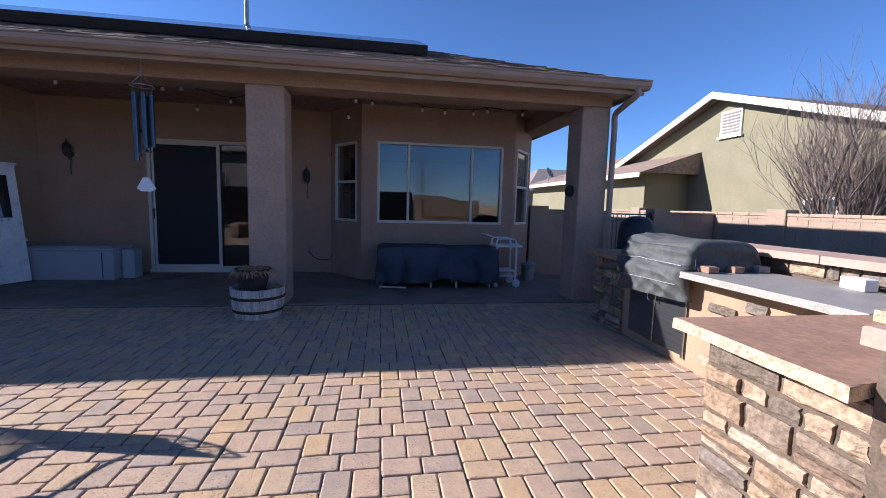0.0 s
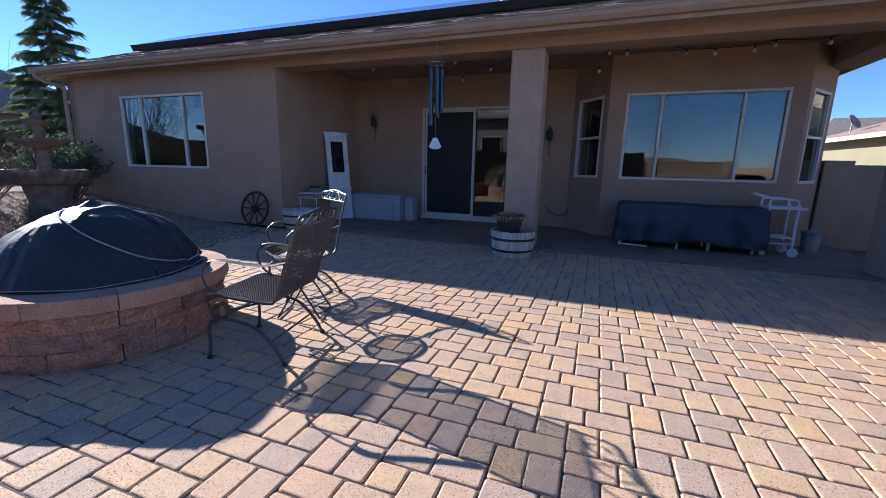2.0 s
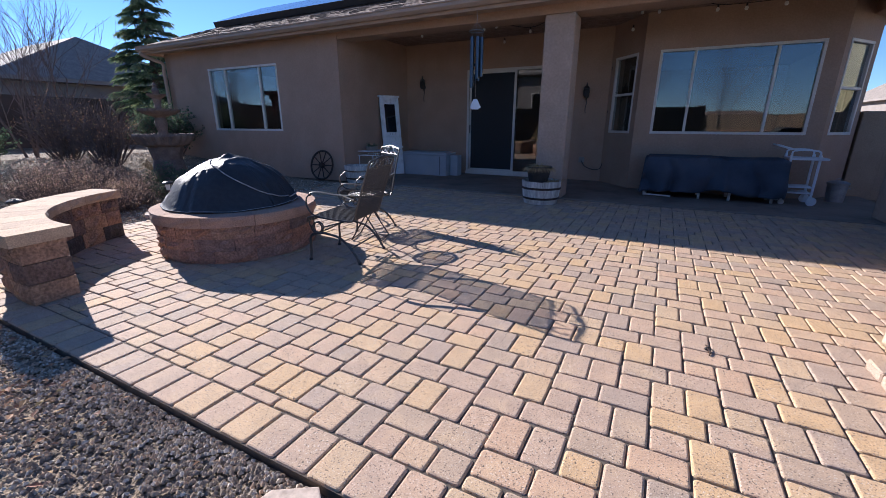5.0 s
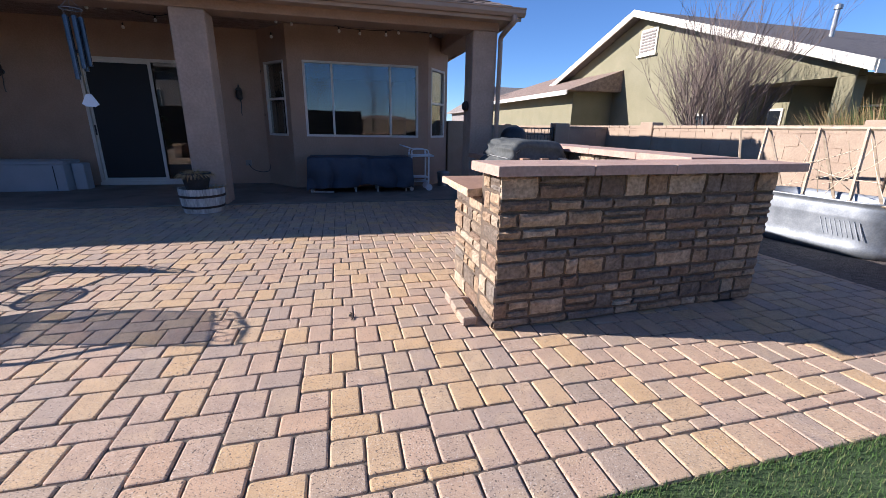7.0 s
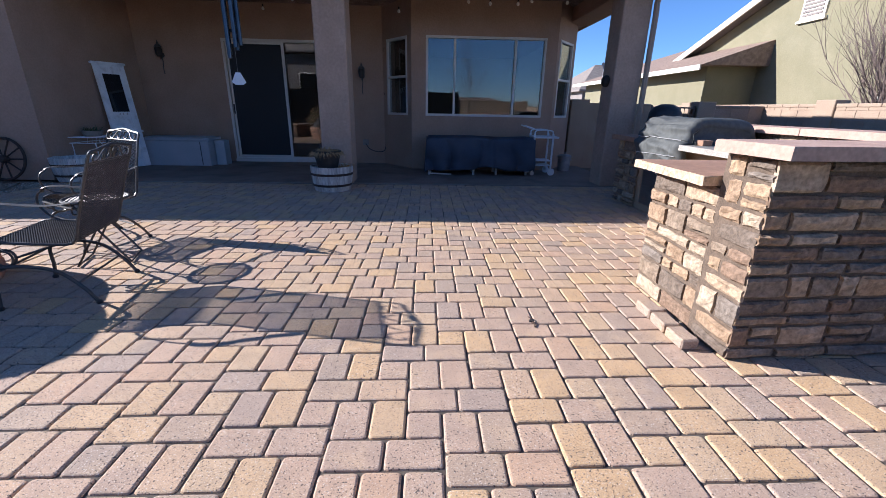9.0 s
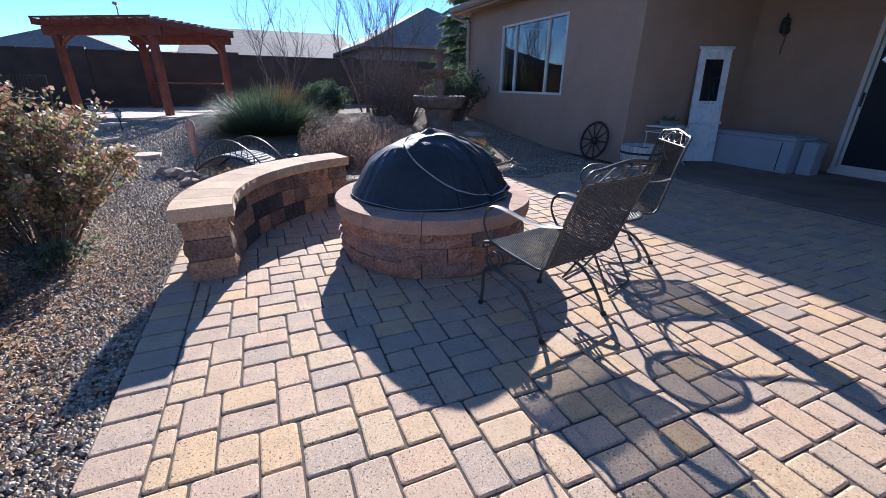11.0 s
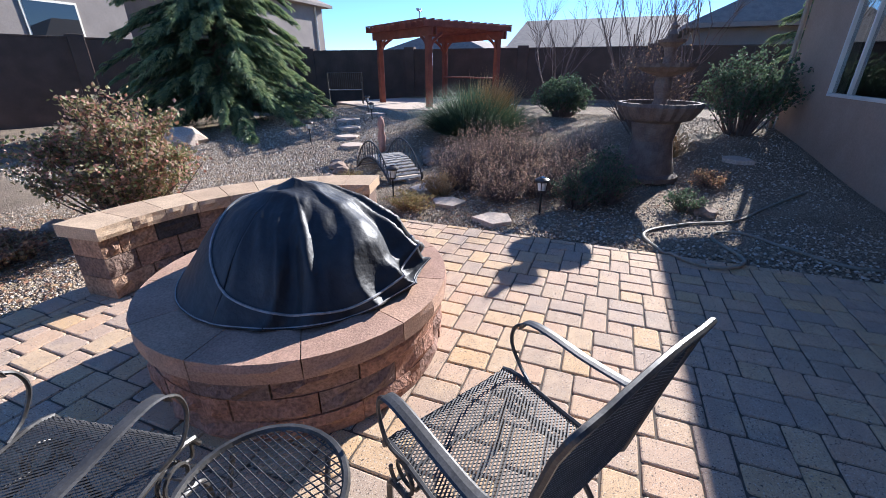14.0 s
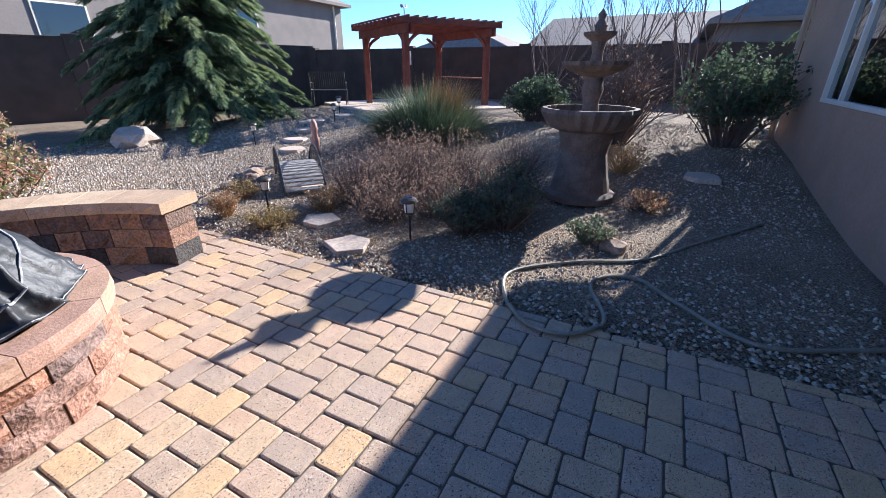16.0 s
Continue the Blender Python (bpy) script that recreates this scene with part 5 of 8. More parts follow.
def disc(rng, r, z=0.0):
    def f():
        a, q = rng.uniform(0, math.tau), r * math.sqrt(rng.random())
        return (q * math.cos(a), q * math.sin(a), z)
    return f


def potted_plant():
    rng = random.Random(21)
    p = thing("nursery_pot", (-0.86, 5.42, 0.345), "dark plastic pot of withered plant set in the barrel", "potted plant")
    part("pot", lathe([(0.14, -0.044), (0.15, 0.0), (0.185, 0.15), (0.192, 0.2), (0.205, 0.205), (0.205, 0.235), (0.182, 0.235), (0.175, 0.19), (0.02, 0.185)], 24), M_dark, p)
    vf = blades(rng, 420, disc(rng, 0.18, 0.215), lambda: rng.uniform(0.08, 0.20), lambda q: 0.4 + 1.2 * math.hypot(q.x, q.y) / 0.18, 0.012, 4.2)
    leafmesh("withered_leaves", vf, M_straw, p)
    p = thing("dry_seedheads", (-0.60, 5.42, 0.301), "sprig of dry brown leaves at the barrel rim", "plant")
    vf = blades(rng, 130, disc(rng, 0.09), lambda: rng.uniform(0.07, 0.17), lambda q: 0.6, 0.01, 2.0)
    leafmesh("dry_leaves", vf, M_straw, p)


potted_plant()


def covered_table():
    t = thing("covered_table", (1.65, 7.20, 0), "low patio loungers under a slate blue fabric cover", "covered furniture")
    W, D, Hh = 2.10, 0.62, 0.70

    def f(u, v):
        x = (u - 0.5) * W
        # v runs from the patio hem over the top to the back hem
        if v < 0.42:
            q = v / 0.42
            y, z = -D / 2 - 0.05 * (1 - q), 0.11 + (Hh - 0.11) * q
            fold = 0.085 * (1 - 2 * abs(math.sin(x * 5.5 + 2.5 * noise.noise((x * 1.6, z * 2, 5)))) ** 0.7) * (1 - 0.8 * q) + 0.09 * noise.noise((x * 2.2 + z * 2.2, z * 2.5 - x, 1)) * (1 - q * 0.6) - 0.06 * math.exp(-((x - 0.2) / 0.05) ** 2) * (1 - 0.5 * q)
            y += fold
            z += (0.09 * math.exp(-((x - 0.15) / 0.22) ** 2) + 0.03 * noise.noise((x * 4, 2, 2))) * (1 - q)
        elif v < 0.60:
            q = (v - 0.42) / 0.18
            y, z = -D / 2 + D * q, Hh + 0.012 * noise.noise((x * 3, q, 3)) - 0.03 * math.exp(-((x - 0.17) / 0.05) ** 2)
        else:
            q = (v - 0.60) / 0.40
            y, z = D / 2 + 0.03 * q, Hh - (Hh - 0.1) * q
        e = min(u, 1 - u)
        if e < 0.02:
            z -= 0.03
        return (x * (1 - 0.03 * max(0, z / Hh)), y, z + 0.02 * noise.noise((x * 1.3, v * 2, 9)))
    cloth("cover_fabric", 90, 40, f, M_cover_blue, t, True, 0.006)
    for s in (-1, 1):
        bm = bmesh.new()
        g = [[bm.verts.new(f(0.5 + s * 0.5, v)) for v in (i / 40 for i in range(41))]]
        pts = [Vector(f(0.5 + s * 0.5, i / 40)) for i in range(41)]
        mid = [bm.verts.new((p.x + s * 0.02, p.y * 0.5, 0.12 + (p.z - 0.12) * 0.5)) for p in pts]
        for i in range(40):
            bm.faces.new((g[0][i], g[0][i + 1], mid[i + 1], mid[i]))
        bm.faces.new(mid)
        part("cover_end", bm, M_cover_blue, t, "", True)
    for x, y in ((-0.12, -0.22), (0.32, -0.20), (-0.95, -0.20), (-0.12, 0.2), (0.32, 0.2), (0.9, 0.2), (-0.95, 0.2), (0.9, -0.2)):
        part("leg", rod([(x, y, 0.0), (x, y, 0.55)], 0.022, 8), M_plastic, t, "white tubular leg")
    part("lower_rail", rod([(-0.97, -0.28, 0.035), (-0.55, -0.33, 0.03)], 0.014, 8), M_plastic, t)
    part("caster", lathe([(0.03, 0.0), (0.05, 0.012), (0.05, 0.03), (0.03, 0.042)], 14), M_plastic, t).matrix_local = pose(-0.99, -0.25, 0.05, 90, 0, 90)
    part("table_frame", box(-0.98, 0.98, -0.25, 0.25, 0.55, 0.62, 0.01), M_plastic, t)


covered_table()


def serving_cart():
    c = thing("serving_cart", (2.88, 7.22, 0), "white plastic rolling serving cart with two shelves", "cart")
    for x, y in ((-0.20, -0.17), (0.16, -0.17), (-0.20, 0.17), (0.16, 0.17)):
        part("post", box(x - 0.016, x + 0.016, y - 0.016, y + 0.016, 0.07, 0.78, 0.006), M_plastic, c)
    for z in (0.18, 0.27):
        part("shelf", box(-0.20, 0.16, -0.18, 0.18, z, z + 0.022, 0.006), M_plastic, c)
    part("tabletop", box(-0.22, 0.27, -0.2, 0.2, 0.70, 0.735, 0.008), M_plastic, c)
    for y in (-0.17, 0.17):
        part("top_rail", rod(curve_pts([(-0.19, y, 0.74), (-0.17, y, 0.84), (0.12, y, 0.84), (0.15, y, 0.74)], 4), 0.014, 6), M_plastic, c)
    part("handle", rod(curve_pts([(-0.18, -0.17, 0.86), (-0.38, -0.17, 0.92), (-0.39, 0.0, 0.92), (-0.38, 0.17, 0.92), (-0.18, 0.17, 0.86)], 5), 0.014, 6), M_plastic, c)
    for y in (-0.19, 0.19):
        w = part("wheel", lathe([(0.02, -0.018), (0.065, -0.016), (0.07, 0.0), (0.065, 0.016), (0.02, 0.018)], 20), M_plastic, c)
        w.matrix_local = pose(0.17, y, 0.07, 90, 0, 0)
        w = part("caster", lathe([(0.01, -0.012), (0.04, -0.01), (0.04, 0.01), (0.01, 0.012)], 16), M_plastic, c)
        w.matrix_local = pose(-0.20, y, 0.04, 90, 0, 0)


serving_cart()


def trash_can():
    c = thing("metal_pail", (3.52, 7.72, 0), "small galvanised lidded pail on the porch slab", "pail")
    part("pail_body", lathe([(0.115, 0.0), (0.118, 0.01), (0.135, 0.28), (0.142, 0.285), (0.142, 0.295)], 24, lambda t, i: 1 + (0.012 * math.cos(16 * t) if i in (1, 2) else 0)), M_galv, c)
    part("lid", lathe([(0.148, 0.295), (0.15, 0.315), (0.10, 0.34), (0.02, 0.352)], 24), M_galv, c)
    part("lid_handle", rod(curve_pts([(-0.03, 0, 0.345), (-0.03, 0, 0.375), (0.03, 0, 0.375), (0.03, 0, 0.345)], 4), 0.005, 6), M_galv, c)
    part("side_handle", rod(curve_pts([(0.14, -0.04, 0.24), (0.17, 0, 0.22), (0.14, 0.04, 0.24)], 4), 0.005, 6), M_galv, c)


trash_can()


def deck_box():
    d = thing("deck_box", (-4.38, 8.02, 0), "pale grey vinyl storage box against the porch wall", "storage box")
    part("box_body", box(-0.68, 0.62, -0.27, 0.25, 0.0, 0.50, 0.012), M_boxgrey, d)
    bm = bmesh.new()
    cuboid(bm, -0.70, 0.64, -0.285, 0.265, 0.50, 0.555, 0.012)
    cuboid(bm, -0.62, 0.56, -0.22, 0.2, 0.555, 0.57, 0.005)
    part("lid", bm, M_boxgrey, d)
    for x in (0.45,):
        part("panel_groove", box(x, x + 0.012, -0.276, -0.27, 0.03, 0.47), M_dark, d)
    b = part("vinyl_panel", box(-0.10, 0.10, -0.12, 0.12, 0.0, 0.5, 0.01), M_boxgrey, d)
    b.matrix_local = pose(0.74, 0.05, 0.0)


deck_box()


def old_door():
    d = new("salvaged_door")
    yb, yt = 7.17, 7.25
    e = Vector((-5.30, yt, 1.81)) - Vector((-5.12, yb, 0.02))
    zax = e.normalized()
    yax = Vector((0.42, 0.9, 0.0))
    yax = (yax - zax * yax.dot(zax)).normalized()
    xax = yax.cross(zax)
    m = Matrix((xax, yax, zax)).transposed().to_4x4()
    m.translation = Vector((-5.12, yb, 0.02))
    d.matrix_world = m
    tagged(d, "narrow salvaged white wooden door with mirror leaning on stucco", "door")
    h, w = 1.84, 0.52
    bm = bmesh.new()
    cuboid(bm, -0.02, 0.02, 0.0, 0.11, 0.0, h, 0.004)
    cuboid(bm, -0.02, 0.02, w - 0.11, w, 0.0, h, 0.004)
    for z0, z1 in ((0.0, 0.14), (0.60, 0.74), (0.92, 1.02), (h - 0.16, h)):
        cuboid(bm, -0.018, 0.018, 0.11, w - 0.11, z0, z1, 0.003)
    part("door_rails", bm, M_white, d)
    part("door_panel", box(-0.006, 0.006, 0.11, w - 0.11, 0.14, 0.60), M_white, d)
    part("door_panel", box(-0.006, 0.006, 0.11, w - 0.11, 0.74, 0.92), M_white, d)
    part("mirror", box(-0.004, 0.004, 0.11, w - 0.11, 1.02, h - 0.16), M_mirror, d, "dark mirror pane")
    part("crown", box(-0.03, 0.035, -0.03, w + 0.03, h, h + 0.04, 0.008), M_white, d)
    part("ledge", box(0.02, 0.06, -0.01, w + 0.01, 0.64, 0.68, 0.008), M_white, d)
    for y in (0.2, 0.26, 0.33):
        part("coat_hook", rod(curve_pts([(0.02, y, 0.98), (0.05, y, 0.97), (0.055, y, 1.0)], 3), 0.005, 6), M_brass, d)


old_door()


def wagon_wheel():
    w = new("wagon_wheel")
    w.matrix_world = pose(-5.95, 5.84, 0.335, 78, 0, 0)
    tagged(w, "dark iron wagon wheel leaning on the stucco wall", "wheel")
    R = 0.32
    part("rim", rod([(R * math.cos(a), R * math.sin(a), 0) for a in (math.tau * i / 36 for i in range(36))], 0.022, 6, True), M_hoop, w)
    part("hub", lathe([(0.05, -0.05), (0.065, -0.02), (0.065, 0.02), (0.05, 0.05)], 14), M_hoop, w)
    for i in range(10):
        a = math.tau * i / 10
        part("spoke", rod([(0.05 * math.cos(a), 0.05 * math.sin(a), 0), (R * math.cos(a), R * math.sin(a), 0)], 0.012, 6), M_hoop, w)


wagon_wheel()


def console_stand():
    s = thing("plant_stand", (-5.07, 6.62, 0), "white wrought iron half-round plant stand", "plant stand", 0)
    top = [(0.0, -0.32), (0.14, -0.30), (0.22, -0.16), (0.25, 0.0), (0.22, 0.16), (0.14, 0.30), (0.0, 0.32), (-0.2, 0.32), (-0.2, -0.32)]
    for z in (0.64, 0.55):
        part("top_ring", rod([(x, y, z) for x, y in top], 0.007, 6, True), M_white, s)
    bm = bmesh.new()
    for i in range(15):
        y = -0.30 + i * 0.043
        tube(bm, [(-0.2, y, 0.64), (0.22 - abs(y) * 0.5, y, 0.64)], 0.003, 4)
    part("wire_shelf", bm, M_white, s)
    for i in range(16):
        y = -0.30 + i * 0.04
        part("lattice_wire", rod([(0.245 - 1.9 * y * y, y, 0.552), (0.245 - 1.9 * y * y, y + 0.03, 0.638)], 0.003, 4), M_white, s)
    for x, y in ((0.17, -0.26), (0.17, 0.26), (-0.18, -0.3), (-0.18, 0.3)):
        k = 1 if y > 0 else -1
        part("leg", rod(curve_pts([(x, y, 0.55), (x + 0.03, y + k * 0.03, 0.42), (x - 0.04, y - k * 0.04, 0.2), (x, y, 0.06), (x + 0.04, y + k * 0.04, 0.006)], 5), 0.008, 6), M_white, s)


console_stand()


def trough(x, y, z, label, lx, ly, h, seed, plants=True):
    rng = random.Random(seed)
    t = thing("planter_trough", (x, y, z), label, "planter")
    part("trough_body", lathe([(0.8, 0.0), (1.0, h * 0.85), (1.04, h * 0.9), (1.04, h), (0.92, h), (0.88, h * 0.75)], 24), M_counter, t).matrix_local = Matrix.Diagonal((lx, ly, 1, 1))
    vf = blades(rng, 70, disc(rng, min(lx, ly) * 0.8, h * 0.75), lambda: rng.uniform(0.06, 0.18), lambda q: 0.6, 0.008, 1.4)
    leafmesh("plants", vf, M_sage, t)


trough(-5.10, 6.62, 0.648, "shallow bowl of succulents on the plant stand", 0.13, 0.18, 0.09, 6)


def wind_chime():
    c = thing("wind_chime", (-2.09, 5.60, 3.06), "large dark tubular wind chime with pale sail", "wind chime")
    part("hook_chain", rod([(0, 0, 0), (0.006, 0, -0.05), (-0.004, 0, -0.10), (0.004, 0, -0.16), (0, 0, -0.24)], 0.005, 6), M_galv, c)
    for i in range(3):
        a = math.tau * i / 3
        part("cord", rod([(0, 0, -0.24), (0.12 * math.cos(a), 0.12 * math.sin(a), -0.37)], 0.0025, 4), M_piping, c)
    part("suspension_ring", rod([(0.12 * math.cos(t), 0.12 * math.sin(t), -0.37) for t in (math.tau * i / 28 for i in range(28))], 0.006, 6, True), M_galv, c)
    for i, L in enumerate((0.60, 0.66, 0.72, 0.78, 0.64)):
        a = math.tau * i / 5 + 0.3
        x, y = 0.085 * math.cos(a), 0.085 * math.sin(a)
        t = part("tube", rod([(x, y, -0.46), (x, y, -0.46 - L)], 0.029, 12), M_chime, c)
        part("cord", rod([(x * 1.3, y * 1.3, -0.37), (x, y, -0.46)], 0.002, 4), M_piping, t)
    part("clapper", lathe([(0.03, -0.90), (0.045, -0.89), (0.045, -0.87), (0.03, -0.86)], 16), M_black, c)
    part("clapper_cord", rod([(0, 0, -0.37), (0, 0, -1.42)], 0.002, 4), M_piping, c)
    bm = bmesh.new()
    pts = [(-0.03, 0.0), (0.03, 0.0), (0.095, -0.13), (0.05, -0.165), (-0.05, -0.165), (-0.095, -0.13)]
    lo, hi = [bm.verts.new((x, -0.012, z - 1.42)) for x, z in pts], [bm.verts.new((x, 0.012, z - 1.42)) for x, z in pts]
    bm.faces.new(lo)
    bm.faces.new(hi[::-1])
    for i in range(6):
        bm.faces.new((lo[i], hi[i], hi[(i + 1) % 6], lo[(i + 1) % 6]))
    bm.transform(pose(0, 0, 0, 0, 0, 18))
    part("sail", bm, M_sail, c, "pale blue metal wind sail")


wind_chime()


def string_lights():
    s = thing("string_lights", (0, 7.2, 3.12), "black cable of clear bulbs strung under the porch ceiling", "string lights")
    bm = bmesh.new()
    runs = [[(-4.9, 0.2, 0.06), (-4.06, 0, 0.0), (-3.3, 0, 0.05), (-2.62, 0, 0.0), (-2.36, 0, 0.02), (-1.82, 0.5, -0.02), (-1.2, 0.2, 0.05), (-0.3, 0.1, 0.05), (0.26, 0, 0.0), (0.52, 0, -0.02), (1.0, 0, 0.03),
             (1.35, 0, -0.08), (1.73, 0, -0.1), (2.22, 0, -0.09), (2.46, 0, -0.04), (2.8, 0, -0.06), (3.09, 0, -0.05), (3.5, -0.3, 0.04)]]
    for r in runs:
        tube(bm, curve_pts(r, 5), 0.006, 5)
    part("cable", bm, M_black, s)
    for x, y, z in ((-4.06, 0, 0), (-2.62, 0, 0), (-2.36, 0, 0.02), (-2.5, 0.9, -0.1), (-1.82, 0.5, -0.02), (0.26, 0, 0), (0.52, 0, -0.02), (0.12, 0.3, -0.2), (1.35, 0, -0.08), (1.73, 0, -0.1), (2.22, 0, -0.09), (2.46, 0, -0.04), (3.09, 0, -0.05), (3.5, -0.3, 0.04)):
        b = part("bulb", lathe([(0.006, -0.10), (0.02, -0.095), (0.027, -0.075), (0.02, -0.05), (0.012, -0.04)], 12), M_lens, s)
        b.matrix_local = pose(x, y, z)
        part("socket", lathe([(0.013, -0.045), (0.015, -0.01), (0.008, 0.006)], 10), M_black, b)


string_lights()


def wall_lantern(x, y, z, label, turn=0):
    w = thing("wall_lantern", (x, y, z), label, "wall lamp", turn)
    part("backplate", lathe([(0.045, 0.0), (0.05, 0.012), (0.03, 0.02)], 16), M_iron, w).matrix_local = pose(0, 0, 0.02, 90, 0, 0)
    part("arm", rod(curve_pts([(0, -0.015, 0.02), (0, -0.08, -0.06), (0, -0.11, 0.05), (0, -0.11, 0.12)], 5), 0.008, 6), M_iron, w)
    for z0, nm, prof in ((0, "cage", [(0.035, -0.02), (0.06, 0.02), (0.068, 0.12), (0.055, 0.16)]), (0, "roof_cap", [(0.075, 0.16), (0.05, 0.20), (0.02, 0.225), (0.012, 0.26), (0.004, 0.29)])):
        part(nm, lathe(prof, 10), M_dark if nm == "cage" else M_iron, w).matrix_local = pose(0, -0.11, 0)
    part("tail", rod(curve_pts([(0, -0.02, 0.0), (0.01, -0.04, -0.12), (-0.01, -0.03, -0.25), (0.005, -0.04, -0.34)], 4), 0.009, 6), M_iron, w)


wall_lantern(-0.74, 8.6, 1.80, "black wrought iron wall lantern beside the door")
wall_lantern(-4.82, 8.6, 2.12, "tan ceramic wall sconce on the porch wall")
o = thing("porch_light", (3.56, 6.13, 1.67), "small round dark outdoor light on the porch column", "wall lamp")
part("housing", lathe([(0.05, 0.0), (0.085, 0.01), (0.09, 0.05), (0.06, 0.09), (0.01, 0.1)], 18), M_dark, o).matrix_local = pose(0, 0, 0, 0, -90, 0)
o = thing("power_outlet", (-0.72, 8.6, 0.46), "grey weatherproof outlet box with a black cord", "outlet")
part("outlet_box", box(-0.06, 0.06, -0.05, 0.0, -0.06, 0.06, 0.006), M_counter, o)
part("cord", rod(curve_pts([(0.0, -0.055, -0.02), (0.10, -0.09, -0.14), (0.30, -0.06, -0.2), (0.44, -0.03, -0.1), (0.45, -0.02, 0.5), (0.45, -0.02, 1.0), (0.46, -0.02, 1.9)], 6), 0.008, 6), M_black, o)
part("cord_clip", box(0.43, 0.48, -0.03, -0.001, 1.0, 1.05, 0.004), M_black, o)
part("cord_clip", box(0.43, 0.48, -0.03, -0.001, 1.85, 1.92, 0.004), M_black, o)
o = thing("ground_stake", (1.25, 1.26, 0.0), "small bent dark cable end on the pavers", "cable")
part("wire", rod(curve_pts([(0.0, 0.05, 0.004), (0.012, 0.02, 0.008), (0.0, 0.0, 0.012), (0.016, -0.03, 0.008), (0.008, -0.07, 0.004)], 5), 0.004, 6), M_hoop, o)
part("cap", lathe([(0.010, 0.0), (0.011, 0.010), (0.005, 0.016)], 10), M_black, o)


# ---- garden ----
def fountain():
    x, y = -7.80, 3.55
    z = ground_z(x, y)
    f = thing("tiered_fountain", (x, y, z), "three-tier cast stone garden fountain with scalloped bowls", "fountain")

    def scallop(k, amp):
        return lambda t, i: 1 + (amp * abs(math.cos(k * t)) if i >= 1 else 0)
    part("pedestal", lathe([(0.40, 0.0), (0.40, 0.06), (0.34, 0.10), (0.29, 0.3), (0.25, 0.52), (0.29, 0.70), (0.30, 0.76)], 24), M_fount, f)
    part("lower_bowl", lathe([(0.20, 0.72), (0.40, 0.80), (0.47, 0.90), (0.50, 0.96), (0.49, 1.0), (0.45, 1.0), (0.46, 0.93), (0.05, 0.90)], 48, scallop(12, 0.05)), M_fount, f)
    part("stem", lathe([(0.10, 0.90), (0.08, 1.05), (0.11, 1.18), (0.09, 1.30), (0.14, 1.35)], 18), M_fount, f)
    part("upper_bowl", lathe([(0.12, 1.32), (0.26, 1.37), (0.33, 1.42), (0.34, 1.46), (0.30, 1.46), (0.05, 1.40)], 40, scallop(10, 0.05)), M_fount, f)
    part("upper_stem", lathe([(0.07, 1.40), (0.055, 1.54), (0.08, 1.66)], 14), M_fount, f)
    part("top_bowl", lathe([(0.07, 1.64), (0.15, 1.70), (0.16, 1.73), (0.05, 1.72)], 24, scallop(8, 0.05)), M_fount, f)
    part("finial", lathe([(0.04, 1.71), (0.065, 1.79), (0.03, 1.85), (0.045, 1.89), (0.005, 1.94)], 14), M_fount, f)


fountain()


def lantern_lamp(x, y, h=0.42):
    z = ground_z(x, y)
    l = thing("solar_path_light", (x, y, z), "bronze solar path light with ribbed clear lantern on a stake", "path light", group="path lights")
    part("stake", rod([(0, 0, -0.05), (0, 0, h - 0.16)], 0.011, 6), M_black, l)
    part("base_cup", lathe([(0.015, h - 0.175), (0.045, h - 0.155), (0.048, h - 0.145), (0.03, h - 0.142)], 16), M_bronze, l)
    part("lens", lathe([(0.040, h - 0.142), (0.050, h - 0.05)], 20, lambda t, i: 1 + 0.03 * math.cos(20 * t)), M_lens, l, "ribbed clear lens")
    for i in range(4):
        a = math.tau * i / 4
        part("cage_bar", rod([(0.046 * math.cos(a), 0.046 * math.sin(a), h - 0.145), (0.056 * math.cos(a), 0.056 * math.sin(a), h - 0.048)], 0.005, 4), M_bronze, l)
    part("cap", lathe([(0.074, h - 0.05), (0.080, h - 0.04), (0.072, h - 0.022), (0.045, h - 0.008), (0.015, h)], 20), M_bronze, l)
    part("solar_cell", lathe([(0.034, h - 0.006), (0.034, h + 0.001)], 4), M_panel, l)


for p in ((-5.86, 2.40), (-5.80, 0.62), (-8.30, -2.55), (-10.3, -2.3), (-11.3, -3.0)):
    lantern_lamp(*p)


